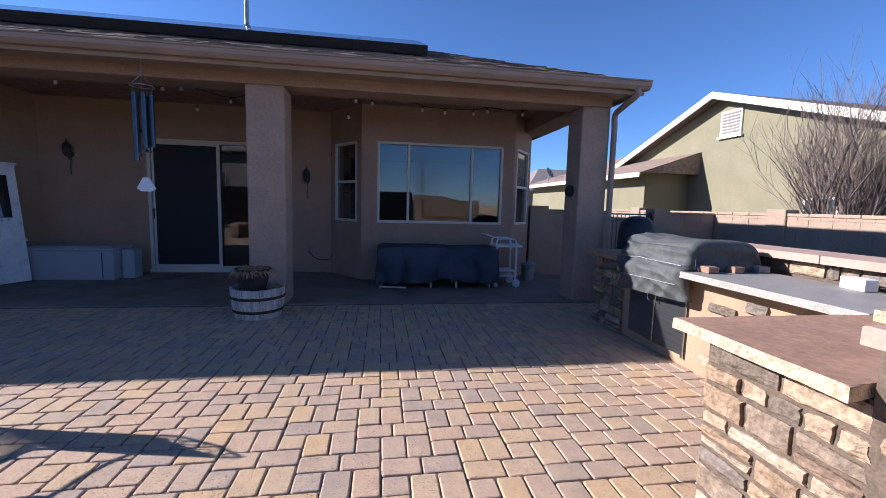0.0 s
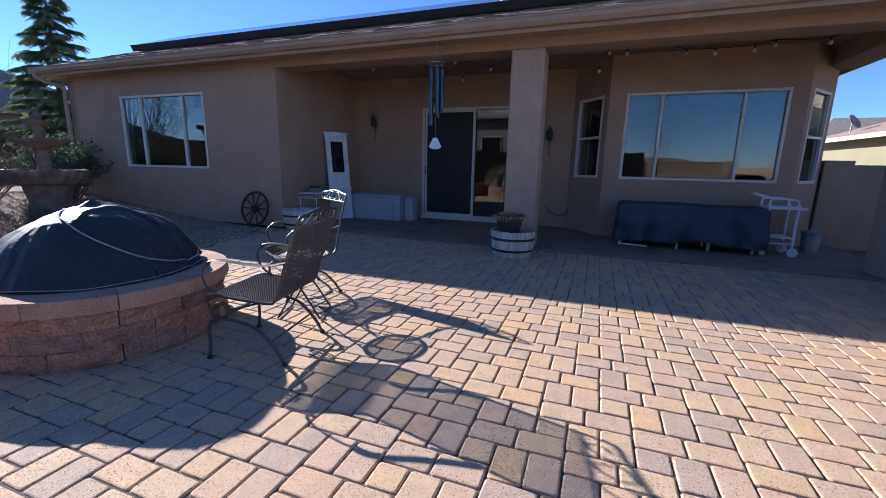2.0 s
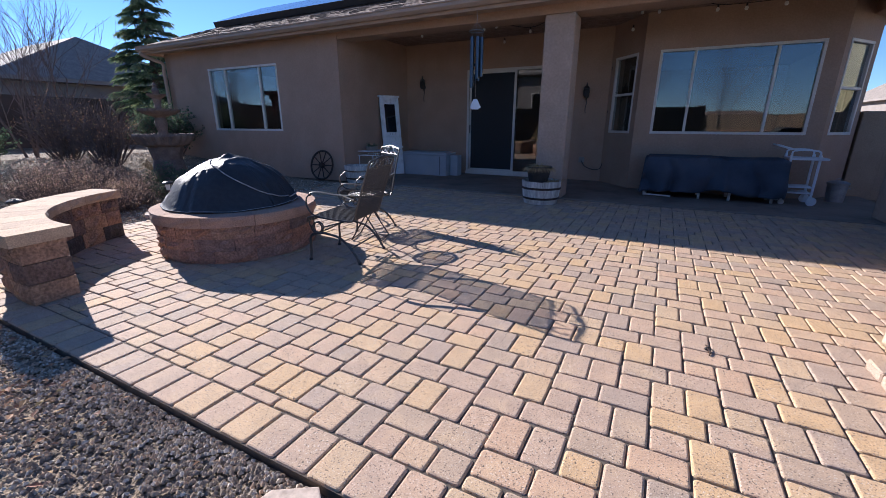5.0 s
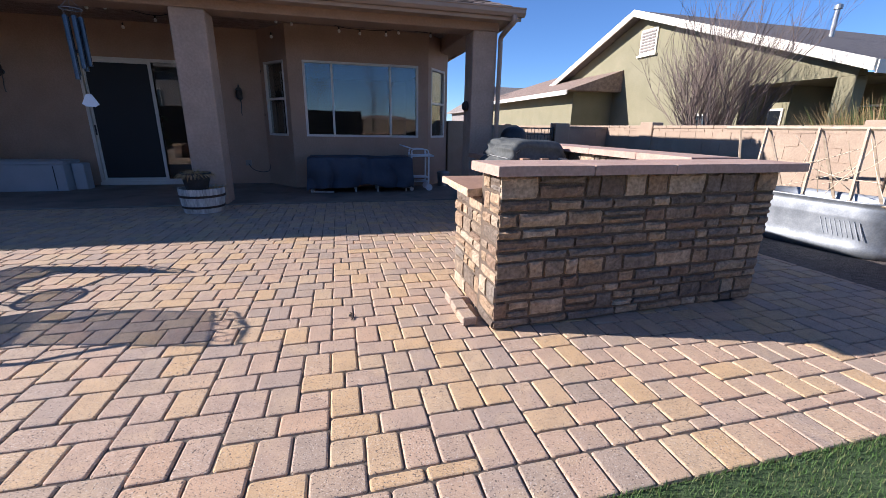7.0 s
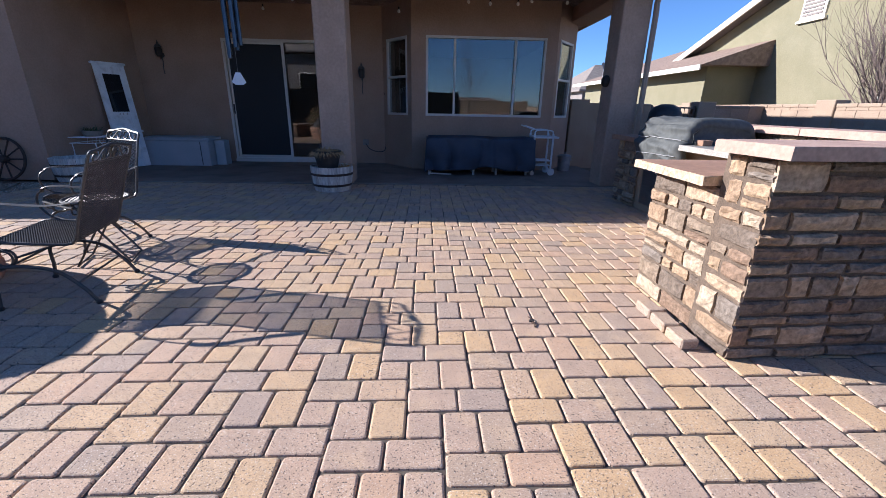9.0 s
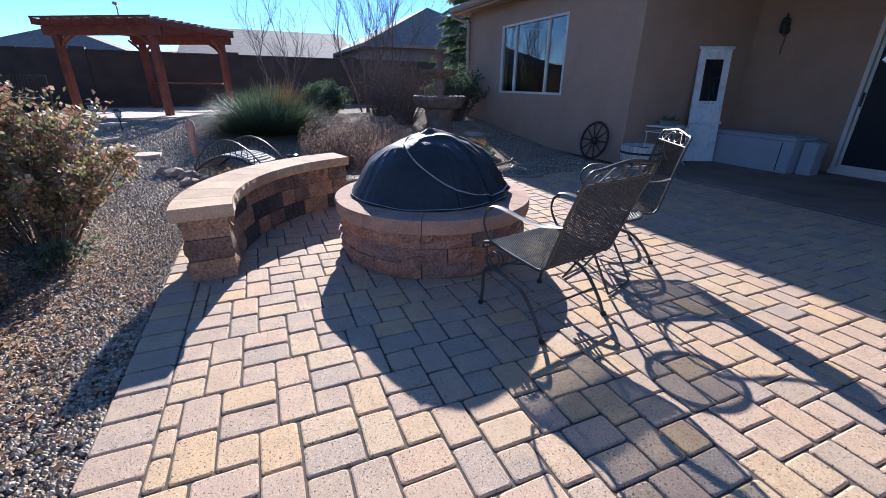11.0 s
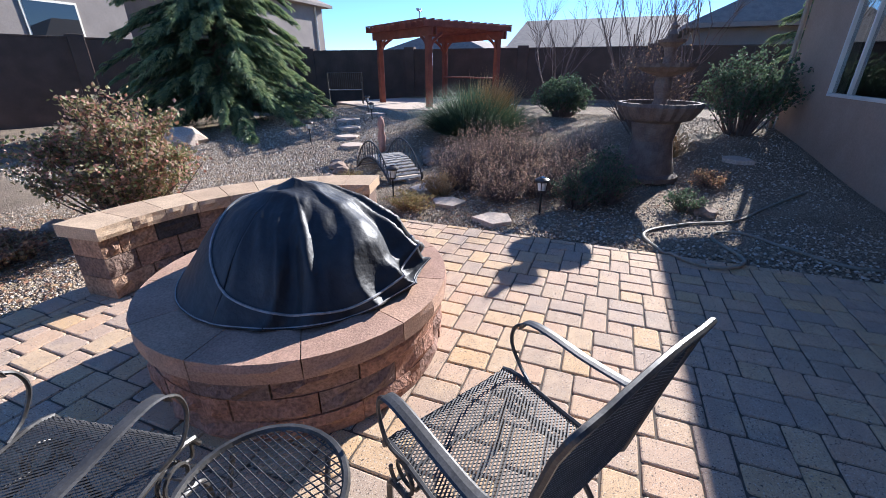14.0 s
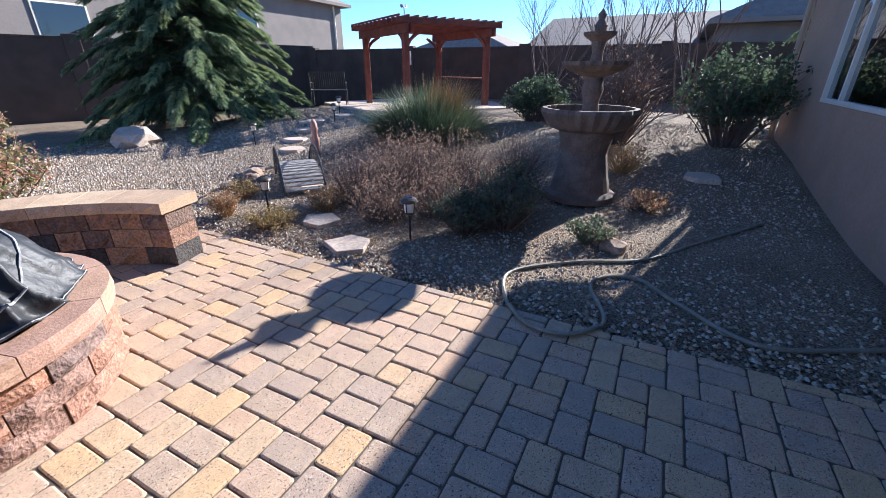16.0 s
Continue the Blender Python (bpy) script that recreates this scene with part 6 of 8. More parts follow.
def footbridge():
    x, y = -6.93, -0.07
    b = thing("garden_footbridge", (x, y, ground_z(x, y)), "small arched iron garden bridge with pale slatted deck", "bridge", 53)
    L, W, R = 1.25, 0.50, 0.25

    def arch(s):
        return 0.02 + R * (1 - (2 * s - 1) ** 2)

    def rail(s):
        return arch(s) + 0.03 + 0.20 * math.sin(math.pi * s) ** 0.6
    for i in range(20):
        s = (i + 0.5) / 20
        t = math.atan2(-R * 4 * (2 * s - 1), L)
        o = part("slat", box(-0.024, 0.024, -W / 2, W / 2, 0, 0.02, 0.004), M_slat, b)
        o.matrix_local = pose((s - 0.5) * L, 0, arch(s), 0, -math.degrees(t), 0)
    for sg in (-1, 1):
        yy = sg * W / 2
        part("side_beam", rod([((s - 0.5) * L, yy, arch(s) - 0.01) for s in (i / 16 for i in range(17))], 0.018, 6), M_iron, b)
        part("hand_rail", rod([((s - 0.5) * L, yy, rail(s)) for s in (i / 20 for i in range(21))], 0.012, 6), M_iron, b)
        for i in range(1, 13):
            s = i / 13
            part("baluster", rod([((s - 0.5) * L, yy, arch(s)), ((s - 0.5) * L, yy, rail(s))], 0.006, 5), M_iron, b)
            if i % 2:
                c = (arch(s) + rail(s)) / 2
                part("scroll", rod([((s - 0.5) * L + 0.035 + 0.03 * math.cos(q), yy, c + 0.03 * math.sin(q)) for q in (math.tau * k / 10 for k in range(10))], 0.004, 4, True), M_iron, b)
        for s in (0, 1):
            part("end_post", rod([((s - 0.5) * L, yy, -0.06), ((s - 0.5) * L, yy, 0.12)], 0.014, 6), M_iron, b)


footbridge()
bm = lathe([(0.05, 0.0), (0.045, 0.1), (0.055, 0.2), (0.035, 0.3), (0.055, 0.36), (0.05, 0.43), (0.015, 0.47)], 12, lambda t, i: 1 + 0.15 * math.cos(2 * t + i))
o = part("garden_statue", bm, mat("terracotta", [(0.50, 0.26, 0.19), (0.58, 0.32, 0.24)], 9, 0.85, bump=0.3), None, "", True)
o.matrix_world = pose(-8.08, -0.80, ground_z(-8.08, -0.80) - 0.01) @ Matrix.Diagonal((1.2, 1.2, 1.32, 1))
tagged(o, "slender pink terracotta garden figure beside the footbridge", "statue")


def flat_stone(x, y, r, seed, material, z=0.0):
    rng = random.Random(seed)
    k = rng.choice((5, 6, 7))
    poly = [(r * rng.uniform(0.8, 1.15) * math.cos(math.tau * i / k + rng.uniform(-0.2, 0.2)), r * rng.uniform(0.75, 1.0) * math.sin(math.tau * i / k)) for i in range(k)]
    bm = bmesh.new()
    prism(bm, poly, -0.03, 0.03, 0.006)
    o = part("stepping_stone", bm, material)
    o.matrix_world = pose(x, y, ground_z(x, y) + 0.012 + z, 0, 0, seed * 37)
    tagged(o, "flat irregular flagstone stepping stone in gravel", "stepping stone", "stepping stones")


M_flagpale = mat("pale_flagstone", [(0.48, 0.38, 0.30), (0.58, 0.47, 0.38)], 5, 0.85, bump=0.5, bscale=40, dist=0.006)
for i, (x, y, r) in enumerate(((-5.48, 2.0, 0.24), (-5.85, 1.32, 0.22), (-6.35, 0.82, 0.24), (-6.75, 0.38, 0.2), (-8.25, -1.55, 0.25), (-8.8, -2.0, 0.25), (-9.5, -2.4, 0.28), (-10.2, -2.9, 0.3), (-11.0, -2.6, 0.3), (-8.9, 4.85, 0.25), (-0.06, -0.62, 0.17), (0.0, -0.95, 0.18))):
    flat_stone(x, y, r, i + 2, M_flagpale)
bm = bmesh.new()
prism(bm, [(-16.0, -4.6), (-13.6, -5.6), (-11.9, -3.2), (-12.0, -1.6), (-14.4, 0.4), (-16.4, -0.8)], 0.30, 0.45, 0.02)
tagged(part("pergola_terrace", bm, M_flagpale), "low pale flagstone terrace under the pergola", "pavement", kind="structure")


def rock(x, y, r, seed, name="garden_rock", label="rough red-brown landscaping rock in gravel", material=None):
    rng = random.Random(seed)
    bm = bmesh.new()
    bmesh.ops.create_icosphere(bm, subdivisions=2, radius=r)
    for v in bm.verts:
        v.co *= 1 + 0.35 * noise.noise(v.co * (1.6 / r) + Vector((seed * 3.1, 0, 0)))
        v.co.z *= 0.6
    o = part(name, bm, material or M_rock)
    o.matrix_world = pose(x, y, ground_z(x, y) + r * 0.22, 0, 0, seed * 50)
    tagged(o, label, "rock", "garden rocks")


rng = random.Random(5)
for i in range(16):
    t = i / 15
    rock(-1.5 - 2.6 * t + rng.uniform(-0.1, 0.1), -2.75 + 0.75 * t + rng.uniform(-0.1, 0.12), rng.uniform(0.07, 0.15), i)
for i, (x, y, r) in enumerate(((-6.7, -0.75, 0.13), (-6.9, -0.95, 0.15), (-7.1, -1.1, 0.12), (-7.9, 0.2, 0.14), (-7.6, 0.35, 0.12), (-8.2, 0.1, 0.15), (-6.45, -0.5, 0.1), (-6.5, 4.1, 0.12), (-6.65, 3.95, 0.1), (-6.3, -0.7, 0.12))):
    rock(x, y, r, 40 + i)
rock(-7.6, -5.2, 0.42, 77, "garden_boulder", "large pale boulder in front of the cedar", M_flagpale)


def garden_hose():
    h = thing("garden_hose", (-5.3, 3.8, 0), "tan garden hose looped over the paver edge", "hose")
    pts = [(-7.6, 5.3), (-6.9, 4.75), (-6.35, 4.35), (-6.05, 3.85), (-5.64, 3.45), (-5.24, 3.55), (-4.97, 3.77), (-4.98, 4.04), (-5.26, 4.19), (-5.68, 4.04), (-5.9, 4.12), (-5.95, 4.35), (-5.7, 4.6), (-5.4, 5.0), (-5.6, 5.5), (-5.75, 5.75)]
    line = []
    for p in curve_pts([(x, y, 0) for x, y in pts], 8):
        g = 0.016 if p.x > -5.14 else max(ground_z(p.x, p.y), -0.03) + 0.016
        line.append((p.x + 5.3, p.y - 3.8, g))
    part("hose_tube", rod(line, 0.014, 8), M_hose, h)
    part("hose_fitting", rod([(line[0][0] - 0.08, line[0][1] + 0.06, line[0][2]), line[0]], 0.018, 8), M_brass, h)


garden_hose()


def shrub(name, x, y, r, h, label, n_stem, n_leaf, leaf_mat, seed, leaf=(0.014, 0.03), upright=0.5, stem_mat=None, flowers=None):
    """Stems fan out from the base and fork; leaves sit along the upper stems."""
    rng = random.Random(seed)
    z = ground_z(x, y)
    s = thing(name, (x, y, z - 0.01), label, "shrub")
    bm = bmesh.new()
    tips = []
    for i in range(n_stem):
        a = rng.uniform(0, math.tau)
        R = r * math.sqrt(rng.random()) * rng.uniform(0.75, 1.1)
        hh = h * (1 - 0.45 * (R / r) ** 2) * rng.uniform(0.72, 1.12)
        b = Vector((0.25 * R * math.cos(a), 0.25 * R * math.sin(a), 0))
        t = Vector((R * math.cos(a), R * math.sin(a), hh))
        m1 = b.lerp(t, 0.5) + Vector((rng.uniform(-0.06, 0.06), rng.uniform(-0.06, 0.06), hh * 0.12 * upright)) * (r / 0.6)
        line = curve_pts([b, m1, t], 3)
        tube(bm, line, [0.009 * (1 - 0.75 * k / (len(line) - 1)) * (h ** 0.5) for k in range(len(line))], 4)
        tips.append(line)
        for _ in range(2):
            k = rng.randrange(2, len(line) - 1)
            e = line[k] + Vector((rng.gauss(0, 0.14), rng.gauss(0, 0.14), rng.uniform(0.06, 0.24))) * h
            e.z = min(e.z, h * 1.12)
            l2 = [line[k], line[k].lerp(e, 0.5) + Vector((0, 0, 0.02)), e]
            tube(bm, l2, [0.005 * h ** 0.5, 0.004 * h ** 0.5, 0.002], 3)
            tips.append(l2)
    part("stem_mass", bm, stem_mat or M_twig, s)["kind"] = "stuff"
    verts, faces = [], []
    for _ in range(n_leaf):
        line = rng.choice(tips)
        f = rng.uniform(0.25, 1.0) * (len(line) - 1)
        k = min(int(f), len(line) - 2)
        p = line[k].lerp(line[k + 1], f - k) + Vector((rng.gauss(0, 0.025), rng.gauss(0, 0.025), rng.gauss(0, 0.02))) * (r / 0.6)
        L, W = rng.uniform(*leaf) * 1.3, rng.uniform(*leaf) * 0.55
        d = Vector((rng.gauss(0, 1), rng.gauss(0, 1), rng.gauss(0.3, 0.7))).normalized()
        w = d.cross(Vector((rng.gauss(0, 1), rng.gauss(0, 1), rng.gauss(0, 1)))).normalized() * W
        n = d.cross(w).normalized() * W * 0.3
        q = len(verts)
        verts.extend([tuple(p), tuple(p + d * L * 0.5 + w + n), tuple(p + d * L), tuple(p + d * L * 0.5 - w + n)])
        faces.extend([(q, q + 1, q + 2), (q, q + 2, q + 3)])
    leafmesh("foliage", (verts, faces), leaf_mat, s)["kind"] = "stuff"
    return s


shrub("rose_bush", -4.08, -1.46, 0.78, 1.22, "leggy rose bush with green and russet winter leaves", 100, 15000, M_leaf, 1, (0.018, 0.042))
shrub("low_shrub", -3.55, -1.20, 0.28, 0.26, "low green and yellow shrub at the rose bush foot", 24, 700, M_sage, 2, (0.015, 0.03))
shrub("dry_shrub", -2.25, -1.55, 0.55, 0.42, "low dry russet shrub with fallen leaves", 70, 4200, M_dryleaf, 3, (0.018, 0.04))
shrub("dry_shrub", -3.0, -1.55, 0.35, 0.25, "low dry russet shrub with fallen leaves", 46, 2200, M_dryleaf, 4, (0.018, 0.036))


def dry_clump(x, y, r, h, n, seed):
    """Thin upright stems from one crown, each with a pale seed head near its tip."""
    rng = random.Random(seed)
    c = thing("dry_lavender", (x, y, ground_z(x, y) - 0.01), "airy russet dry shrub of thin upright stems with pale seed heads", "shrub")
    verts, faces, hv, hf = [], [], [], []
    for _ in range(n):
        a, q = rng.uniform(0, math.tau), math.sqrt(rng.random())
        top = Vector((r * q * math.cos(a), r * q * math.sin(a), h * (1.0 - 0.35 * q * q) * rng.uniform(0.4, 1.15)))
        foot = Vector((top.x * 0.45, top.y * 0.45, 0.0))
        mid = foot.lerp(top, 0.5) + Vector((rng.gauss(0, 0.02), rng.gauss(0, 0.02), 0.05 * h))
        b = rng.uniform(0, math.tau)
        w = Vector((math.cos(b), math.sin(b), 0)) * rng.uniform(0.0012, 0.0024)
        k = len(verts)
        verts.extend(tuple(p) for p in (foot - w, foot + w, mid - w, mid + w, top))
        faces.extend([(k, k + 1, k + 3, k + 2), (k + 2, k + 3, k + 4)])
        for _ in range(rng.choice((2, 3, 4))):
            t = rng.uniform(0.3, 1.0)
            p = mid.lerp(top, t) if t > 0.5 else foot.lerp(mid, 0.5 + t)
            d = Vector((rng.gauss(0, 1), rng.gauss(0, 1), rng.gauss(0.9, 0.6))).normalized() * rng.uniform(0.012, 0.032)
            e = d.cross(Vector((rng.gauss(0, 1), rng.gauss(0, 1), rng.gauss(0, 1)))).normalized() * rng.uniform(0.003, 0.007)
            k = len(hv)
            hv.extend(tuple(v) for v in (p, p + d * 0.5 + e, p + d, p + d * 0.5 - e))
            hf.append((k, k + 1, k + 2, k + 3))
    leafmesh("stem_mass", (verts, faces), M_twig, c)["kind"] = "stuff"
    leafmesh("seed_head_mass", (hv, hf), M_seed, c, "pale russet seed heads")["kind"] = "stuff"


for i, (x, y, r, h, n) in enumerate(((-6.65, 1.25, 0.50, 0.70, 1300), (-7.05, 1.75, 0.55, 0.74, 1300), (-7.45, 1.30, 0.50, 0.78, 1100), (-6.25, 1.85, 0.42, 0.48, 900), (-7.25, 2.45, 0.55, 0.62, 900),
                                     (-7.95, 1.85, 0.55, 0.72, 900), (-8.4, 2.6, 0.55, 0.6, 700), (-6.6, 2.3, 0.4, 0.5, 700))):
    dry_clump(x, y, r, h, int(n * 0.6), 90 + i)
shrub("sage_shrub", -6.25, 2.75, 0.34, 0.42, "grey-green sage shrub in fountain shade", 100, 2000, M_sage, 64, (0.012, 0.028), 0.8)
shrub("sage_shrub", -7.0, 3.0, 0.4, 0.55, "grey-green sage shrub in fountain shade", 100, 2200, M_sage, 65, (0.012, 0.028), 0.8)
shrub("low_shrub", -6.2, 1.1, 0.3, 0.3, "tuft of tan dry stems beside the stepping stones", 70, 900, M_straw, 66, (0.010, 0.024), 1.0, M_straw)
shrub("low_shrub", -8.9, 3.9, 0.4, 0.4, "tuft of tan dry stems near the fountain", 70, 900, M_straw, 67, (0.010, 0.024), 1.0, M_straw)
shrub("low_shrub", -6.1, -0.15, 0.28, 0.24, "low yellowish groundcover near the footbridge", 60, 900, M_yellow, 68, (0.010, 0.022), 0.8, M_dryleaf)
shrub("sage_shrub", -6.55, 3.05, 0.45, 0.5, "grey-green sage shrub in fountain shade", 120, 2600, M_sage, 7, (0.012, 0.028), 0.8)
shrub("low_shrub", -5.50, 0.98, 0.36, 0.20, "low yellowish dry groundcover beside the seat wall", 60, 1500, M_yellow, 8, (0.010, 0.022), 0.8, M_dryleaf)
shrub("low_shrub", -5.55, 0.25, 0.22, 0.30, "tuft of orange dry stems behind the seat wall", 50, 700, M_dryleaf, 9, (0.012, 0.028), 1.0, M_straw)
shrub("low_shrub", -6.55, 3.88, 0.26, 0.26, "small green clump among the gravel", 50, 900, M_sage, 10, (0.012, 0.026), 1.0)
shrub("low_shrub", -7.6, 4.3, 0.34, 0.22, "small russet clump among the gravel", 50, 900, M_dryleaf, 11, (0.012, 0.026), 1.0)
shrub("evergreen_shrub", -11.8, 1.9, 0.75, 0.85, "rounded dark green shrub near the wall", 120, 6000, M_sage, 12, (0.03, 0.05), 0.6)
shrub("evergreen_shrub", -10.6, 5.2, 0.9, 1.35, "rounded green shrub beyond the house corner", 120, 6000, M_sage, 13, (0.03, 0.055), 0.6)
shrub("bare_shrub", -10.2, 3.6, 0.9, 1.45, "tangled leafless grey-brown shrub", 150, 900, M_dryleaf, 14, (0.015, 0.03), 0.6)
shrub("bare_shrub", -11.6, 3.4, 0.9, 1.5, "tangled leafless grey-brown shrub", 150, 900, M_dryleaf, 15, (0.015, 0.03), 0.6)


def ornamental_grass():
    rng = random.Random(31)
    x, y = -9.75, 0.42
    g = thing("ornamental_grass", (x, y, ground_z(x, y)), "mound of dark green grass with tan plumes", "grass clump")
    vf = blades(rng, 6500, disc(rng, 0.72), lambda: rng.uniform(0.65, 1.1), lambda q: 1.1 * math.hypot(q.x, q.y) / 0.72, 0.009, 0.9, 5)
    leafmesh("green_blades", vf, M_sage, g)
    vf = blades(rng, 450, lambda: (rng.gauss(-0.05, 0.2), rng.gauss(0.3, 0.18), 0.3), lambda: rng.uniform(0.6, 0.95), lambda q: 0.3 * math.hypot(q.x, q.y) / 0.34, 0.010, 0.3, 5)
    leafmesh("tan_plumes", vf, M_straw, g, "tan feathery plumes")


ornamental_grass()


def yellow_bush():
    rng = random.Random(33)
    g = thing("yellow_bush", (11.7, 4.3, 0), "tall feathery yellow-green bush behind the fence", "shrub")
    for k in range(4):
        vf = blades(rng, 1900, disc(rng, 0.95), lambda: rng.uniform(1.2, 2.15), lambda q: 0.55 * math.hypot(q.x, q.y) / 0.95, 0.02, 0.5, 5)
        leafmesh("frond_mass", vf, (M_yellow, M_yellow, M_straw, M_grass)[k], g)["kind"] = "stuff"


yellow_bush()


def conifer(name, x, y, H, R, label, seed, limbs=150, droop=0.35, base=0.12):
    """Drooping cedar: a tapered trunk, whorled limbs, each carrying flat sprays of needle tufts."""
    rng = random.Random(seed)
    t = thing(name, (x, y, ground_z(x, y) - 0.02), label, "tree")
    part("trunk", rod([(0, 0, 0), (0.03, 0.02, H * 0.4), (0, 0, H * 0.95)], [0.16 * H / 6, 0.10 * H / 6, 0.015], 9), M_bark, t)
    bm = bmesh.new()
    verts, faces = [], []
    tip_v, tip_f = [], []

    def tuft(p, d, L, W, verts, faces):
        side = d.cross(Vector((0, 0, 1)))
        side = side.normalized() if side.length > 1e-3 else Vector((1, 0, 0))
        roll = rng.uniform(-0.7, 0.7)
        w = (side * math.cos(roll) + side.cross(d) * math.sin(roll)) * W
        q = len(verts)
        e = p + d * L + Vector((0, 0, -0.25 * L))
        verts.extend([tuple(p), tuple(p + d * L * 0.45 + w), tuple(e), tuple(p + d * L * 0.45 - w)])
        faces.extend([(q, q + 1, q + 2), (q, q + 2, q + 3)])
    for i in range(limbs):
        f = (i + rng.random()) / limbs
        z0 = H * (base + (0.96 - base) * f)
        r = R * (1 - f) ** 0.75 * rng.uniform(0.65, 1.15) + 0.12
        a = i * 2.4 + rng.uniform(-0.4, 0.4)
        out = Vector((math.cos(a), math.sin(a), 0))
        rise = rng.uniform(-0.05, 0.25) * (0.4 + f)
        line = [Vector((0, 0, z0)) + out * (r * s) + Vector((0, 0, r * (rise * s - droop * s * s * s * 1.1))) for s in (0, 0.25, 0.5, 0.75, 1.0)]
        for p in line:
            p.z = max(p.z, 0.06)
        tube(bm, line, [0.035 * r / R + 0.008, 0.025 * r / R + 0.006, 0.012, 0.008, 0.004], 4)
        # flat drooping branchlets, each feathered with short needle tufts
        nb = int(18 + 34 * r / R)
        for k in range(nb):
            s = 0.16 + 0.84 * (k + rng.random()) / nb
            j = min(int(s * 4), 3)
            p = line[j].lerp(line[j + 1], s * 4 - j)
            sd = out.cross(Vector((0, 0, 1))) * (1 if k % 2 else -1)
            d = (out * rng.uniform(0.5, 1.0) + sd * rng.uniform(0.2, 0.9) * (1.2 - s) + Vector((0, 0, rng.uniform(-0.15, 0.2)))).normalized()
            bl = (0.18 + 0.42 * r / R * (1.25 - s)) * rng.uniform(0.7, 1.25)
            # outer ends take the paler colour that stands for sunlight
            outer_end = s > 0.6
            for q in range(22):
                u = (q + rng.random()) / 22
                c = p + d * (bl * u) + Vector((0, 0, -0.45 * bl * u * u))
                for sg in (-1, 1):
                    dd = (d * rng.uniform(0.5, 1.0) + d.cross(Vector((0, 0, 1))) * sg * rng.uniform(0.15, 0.8) + Vector((0, 0, rng.uniform(-0.5, 0.12) - 0.35 * u))).normalized()
                    tip = outer_end and u > 0.35
                    tuft(c, dd, rng.uniform(0.06, 0.14) * (1.15 - 0.4 * u), rng.uniform(0.005, 0.011), tip_v if tip else verts, tip_f if tip else faces)
    part("limb_mass", bm, M_bark, t)["kind"] = "stuff"
    leafmesh("foliage", (verts, faces), M_needle, t)["kind"] = "stuff"
    leafmesh("young_foliage", (tip_v, tip_f), M_needle_sunlit, t, "outer branch tips with sunlight put into their paler green")["kind"] = "stuff"


conifer("cedar_tree", -9.9, -6.3, 6.6, 2.75, "large drooping blue-green cedar in front of the wall", 41, 250, 0.30, 0.05)
conifer("pine_tree", -16.2, 8.3, 6.4, 1.5, "tall open conifer beyond the house corner", 42, 90, 0.15, 0.15)


def bare_tree(name, x, y, z, h, spread, stems, label, seed, depth=3, twig=0.004):
    rng = random.Random(seed)
    t = thing(name, (x, y, z), label, "tree")
    def grow(bm, p, d, L, r, n):
        line = [p]
        q = p.copy()
        for _ in range(3):
            d = (d + Vector((rng.gauss(0, 0.09), rng.gauss(0, 0.09), 0.07))).normalized()
            q = q + d * (L / 3)
            line.append(q.copy())
        tube(bm, line, [r, r * 0.85, r * 0.7, r * 0.5 if n else twig * 0.5], 5 if r > 0.02 else 3)
        if n:
            for _ in range(rng.choice((3, 4, 4))):
                k = rng.randrange(1, 4)
                dd = (d + Vector((rng.gauss(0, 0.42), rng.gauss(0, 0.42), rng.uniform(0.05, 0.35)))).normalized()
                grow(bm, line[k], dd, L * rng.uniform(0.55, 0.85), max(r * 0.5, twig), n - 1)
    for i in range(stems):
        a = math.tau * i / stems + rng.uniform(-0.4, 0.4)
        k = rng.uniform(0.25, 1.0) * spread
        bm = bmesh.new()
        grow(bm, Vector((0.1 * math.cos(a), 0.1 * math.sin(a), 0)), Vector((k * math.cos(a), k * math.sin(a), 1)).normalized(), h * 0.5, 0.03, depth)
        part("stem", bm, M_twig, t)


bare_tree("bare_shrub_tree", 10.6, 7.6, 0.0, 3.9, 0.55, 30, "leafless multi-stemmed tree behind the block fence", 51)
bare_tree("bare_tree", -13.2, 3.3, 0.4, 3.6, 0.5, 3, "leafless garden tree near the west wall", 52, 3, 0.005)
bare_tree("bare_tree", -15.3, 1.2, 0.4, 3.4, 0.5, 3, "leafless garden tree near the west wall", 53, 3, 0.005)
bare_tree("bare_tree", -14.9, 4.6, 0.4, 4.2, 0.5, 4, "leafless garden tree near the west wall", 54, 3, 0.005)
bare_tree("bare_tree", -2.0, -24.0, 0.0, 6.0, 0.5, 3, "leafless tree beyond the south wall", 55, 3, 0.01)
bare_tree("bare_tree", 5.0, -26.0, 0.0, 6.0, 0.5, 3, "leafless tree beyond the south wall", 56, 3, 0.01)


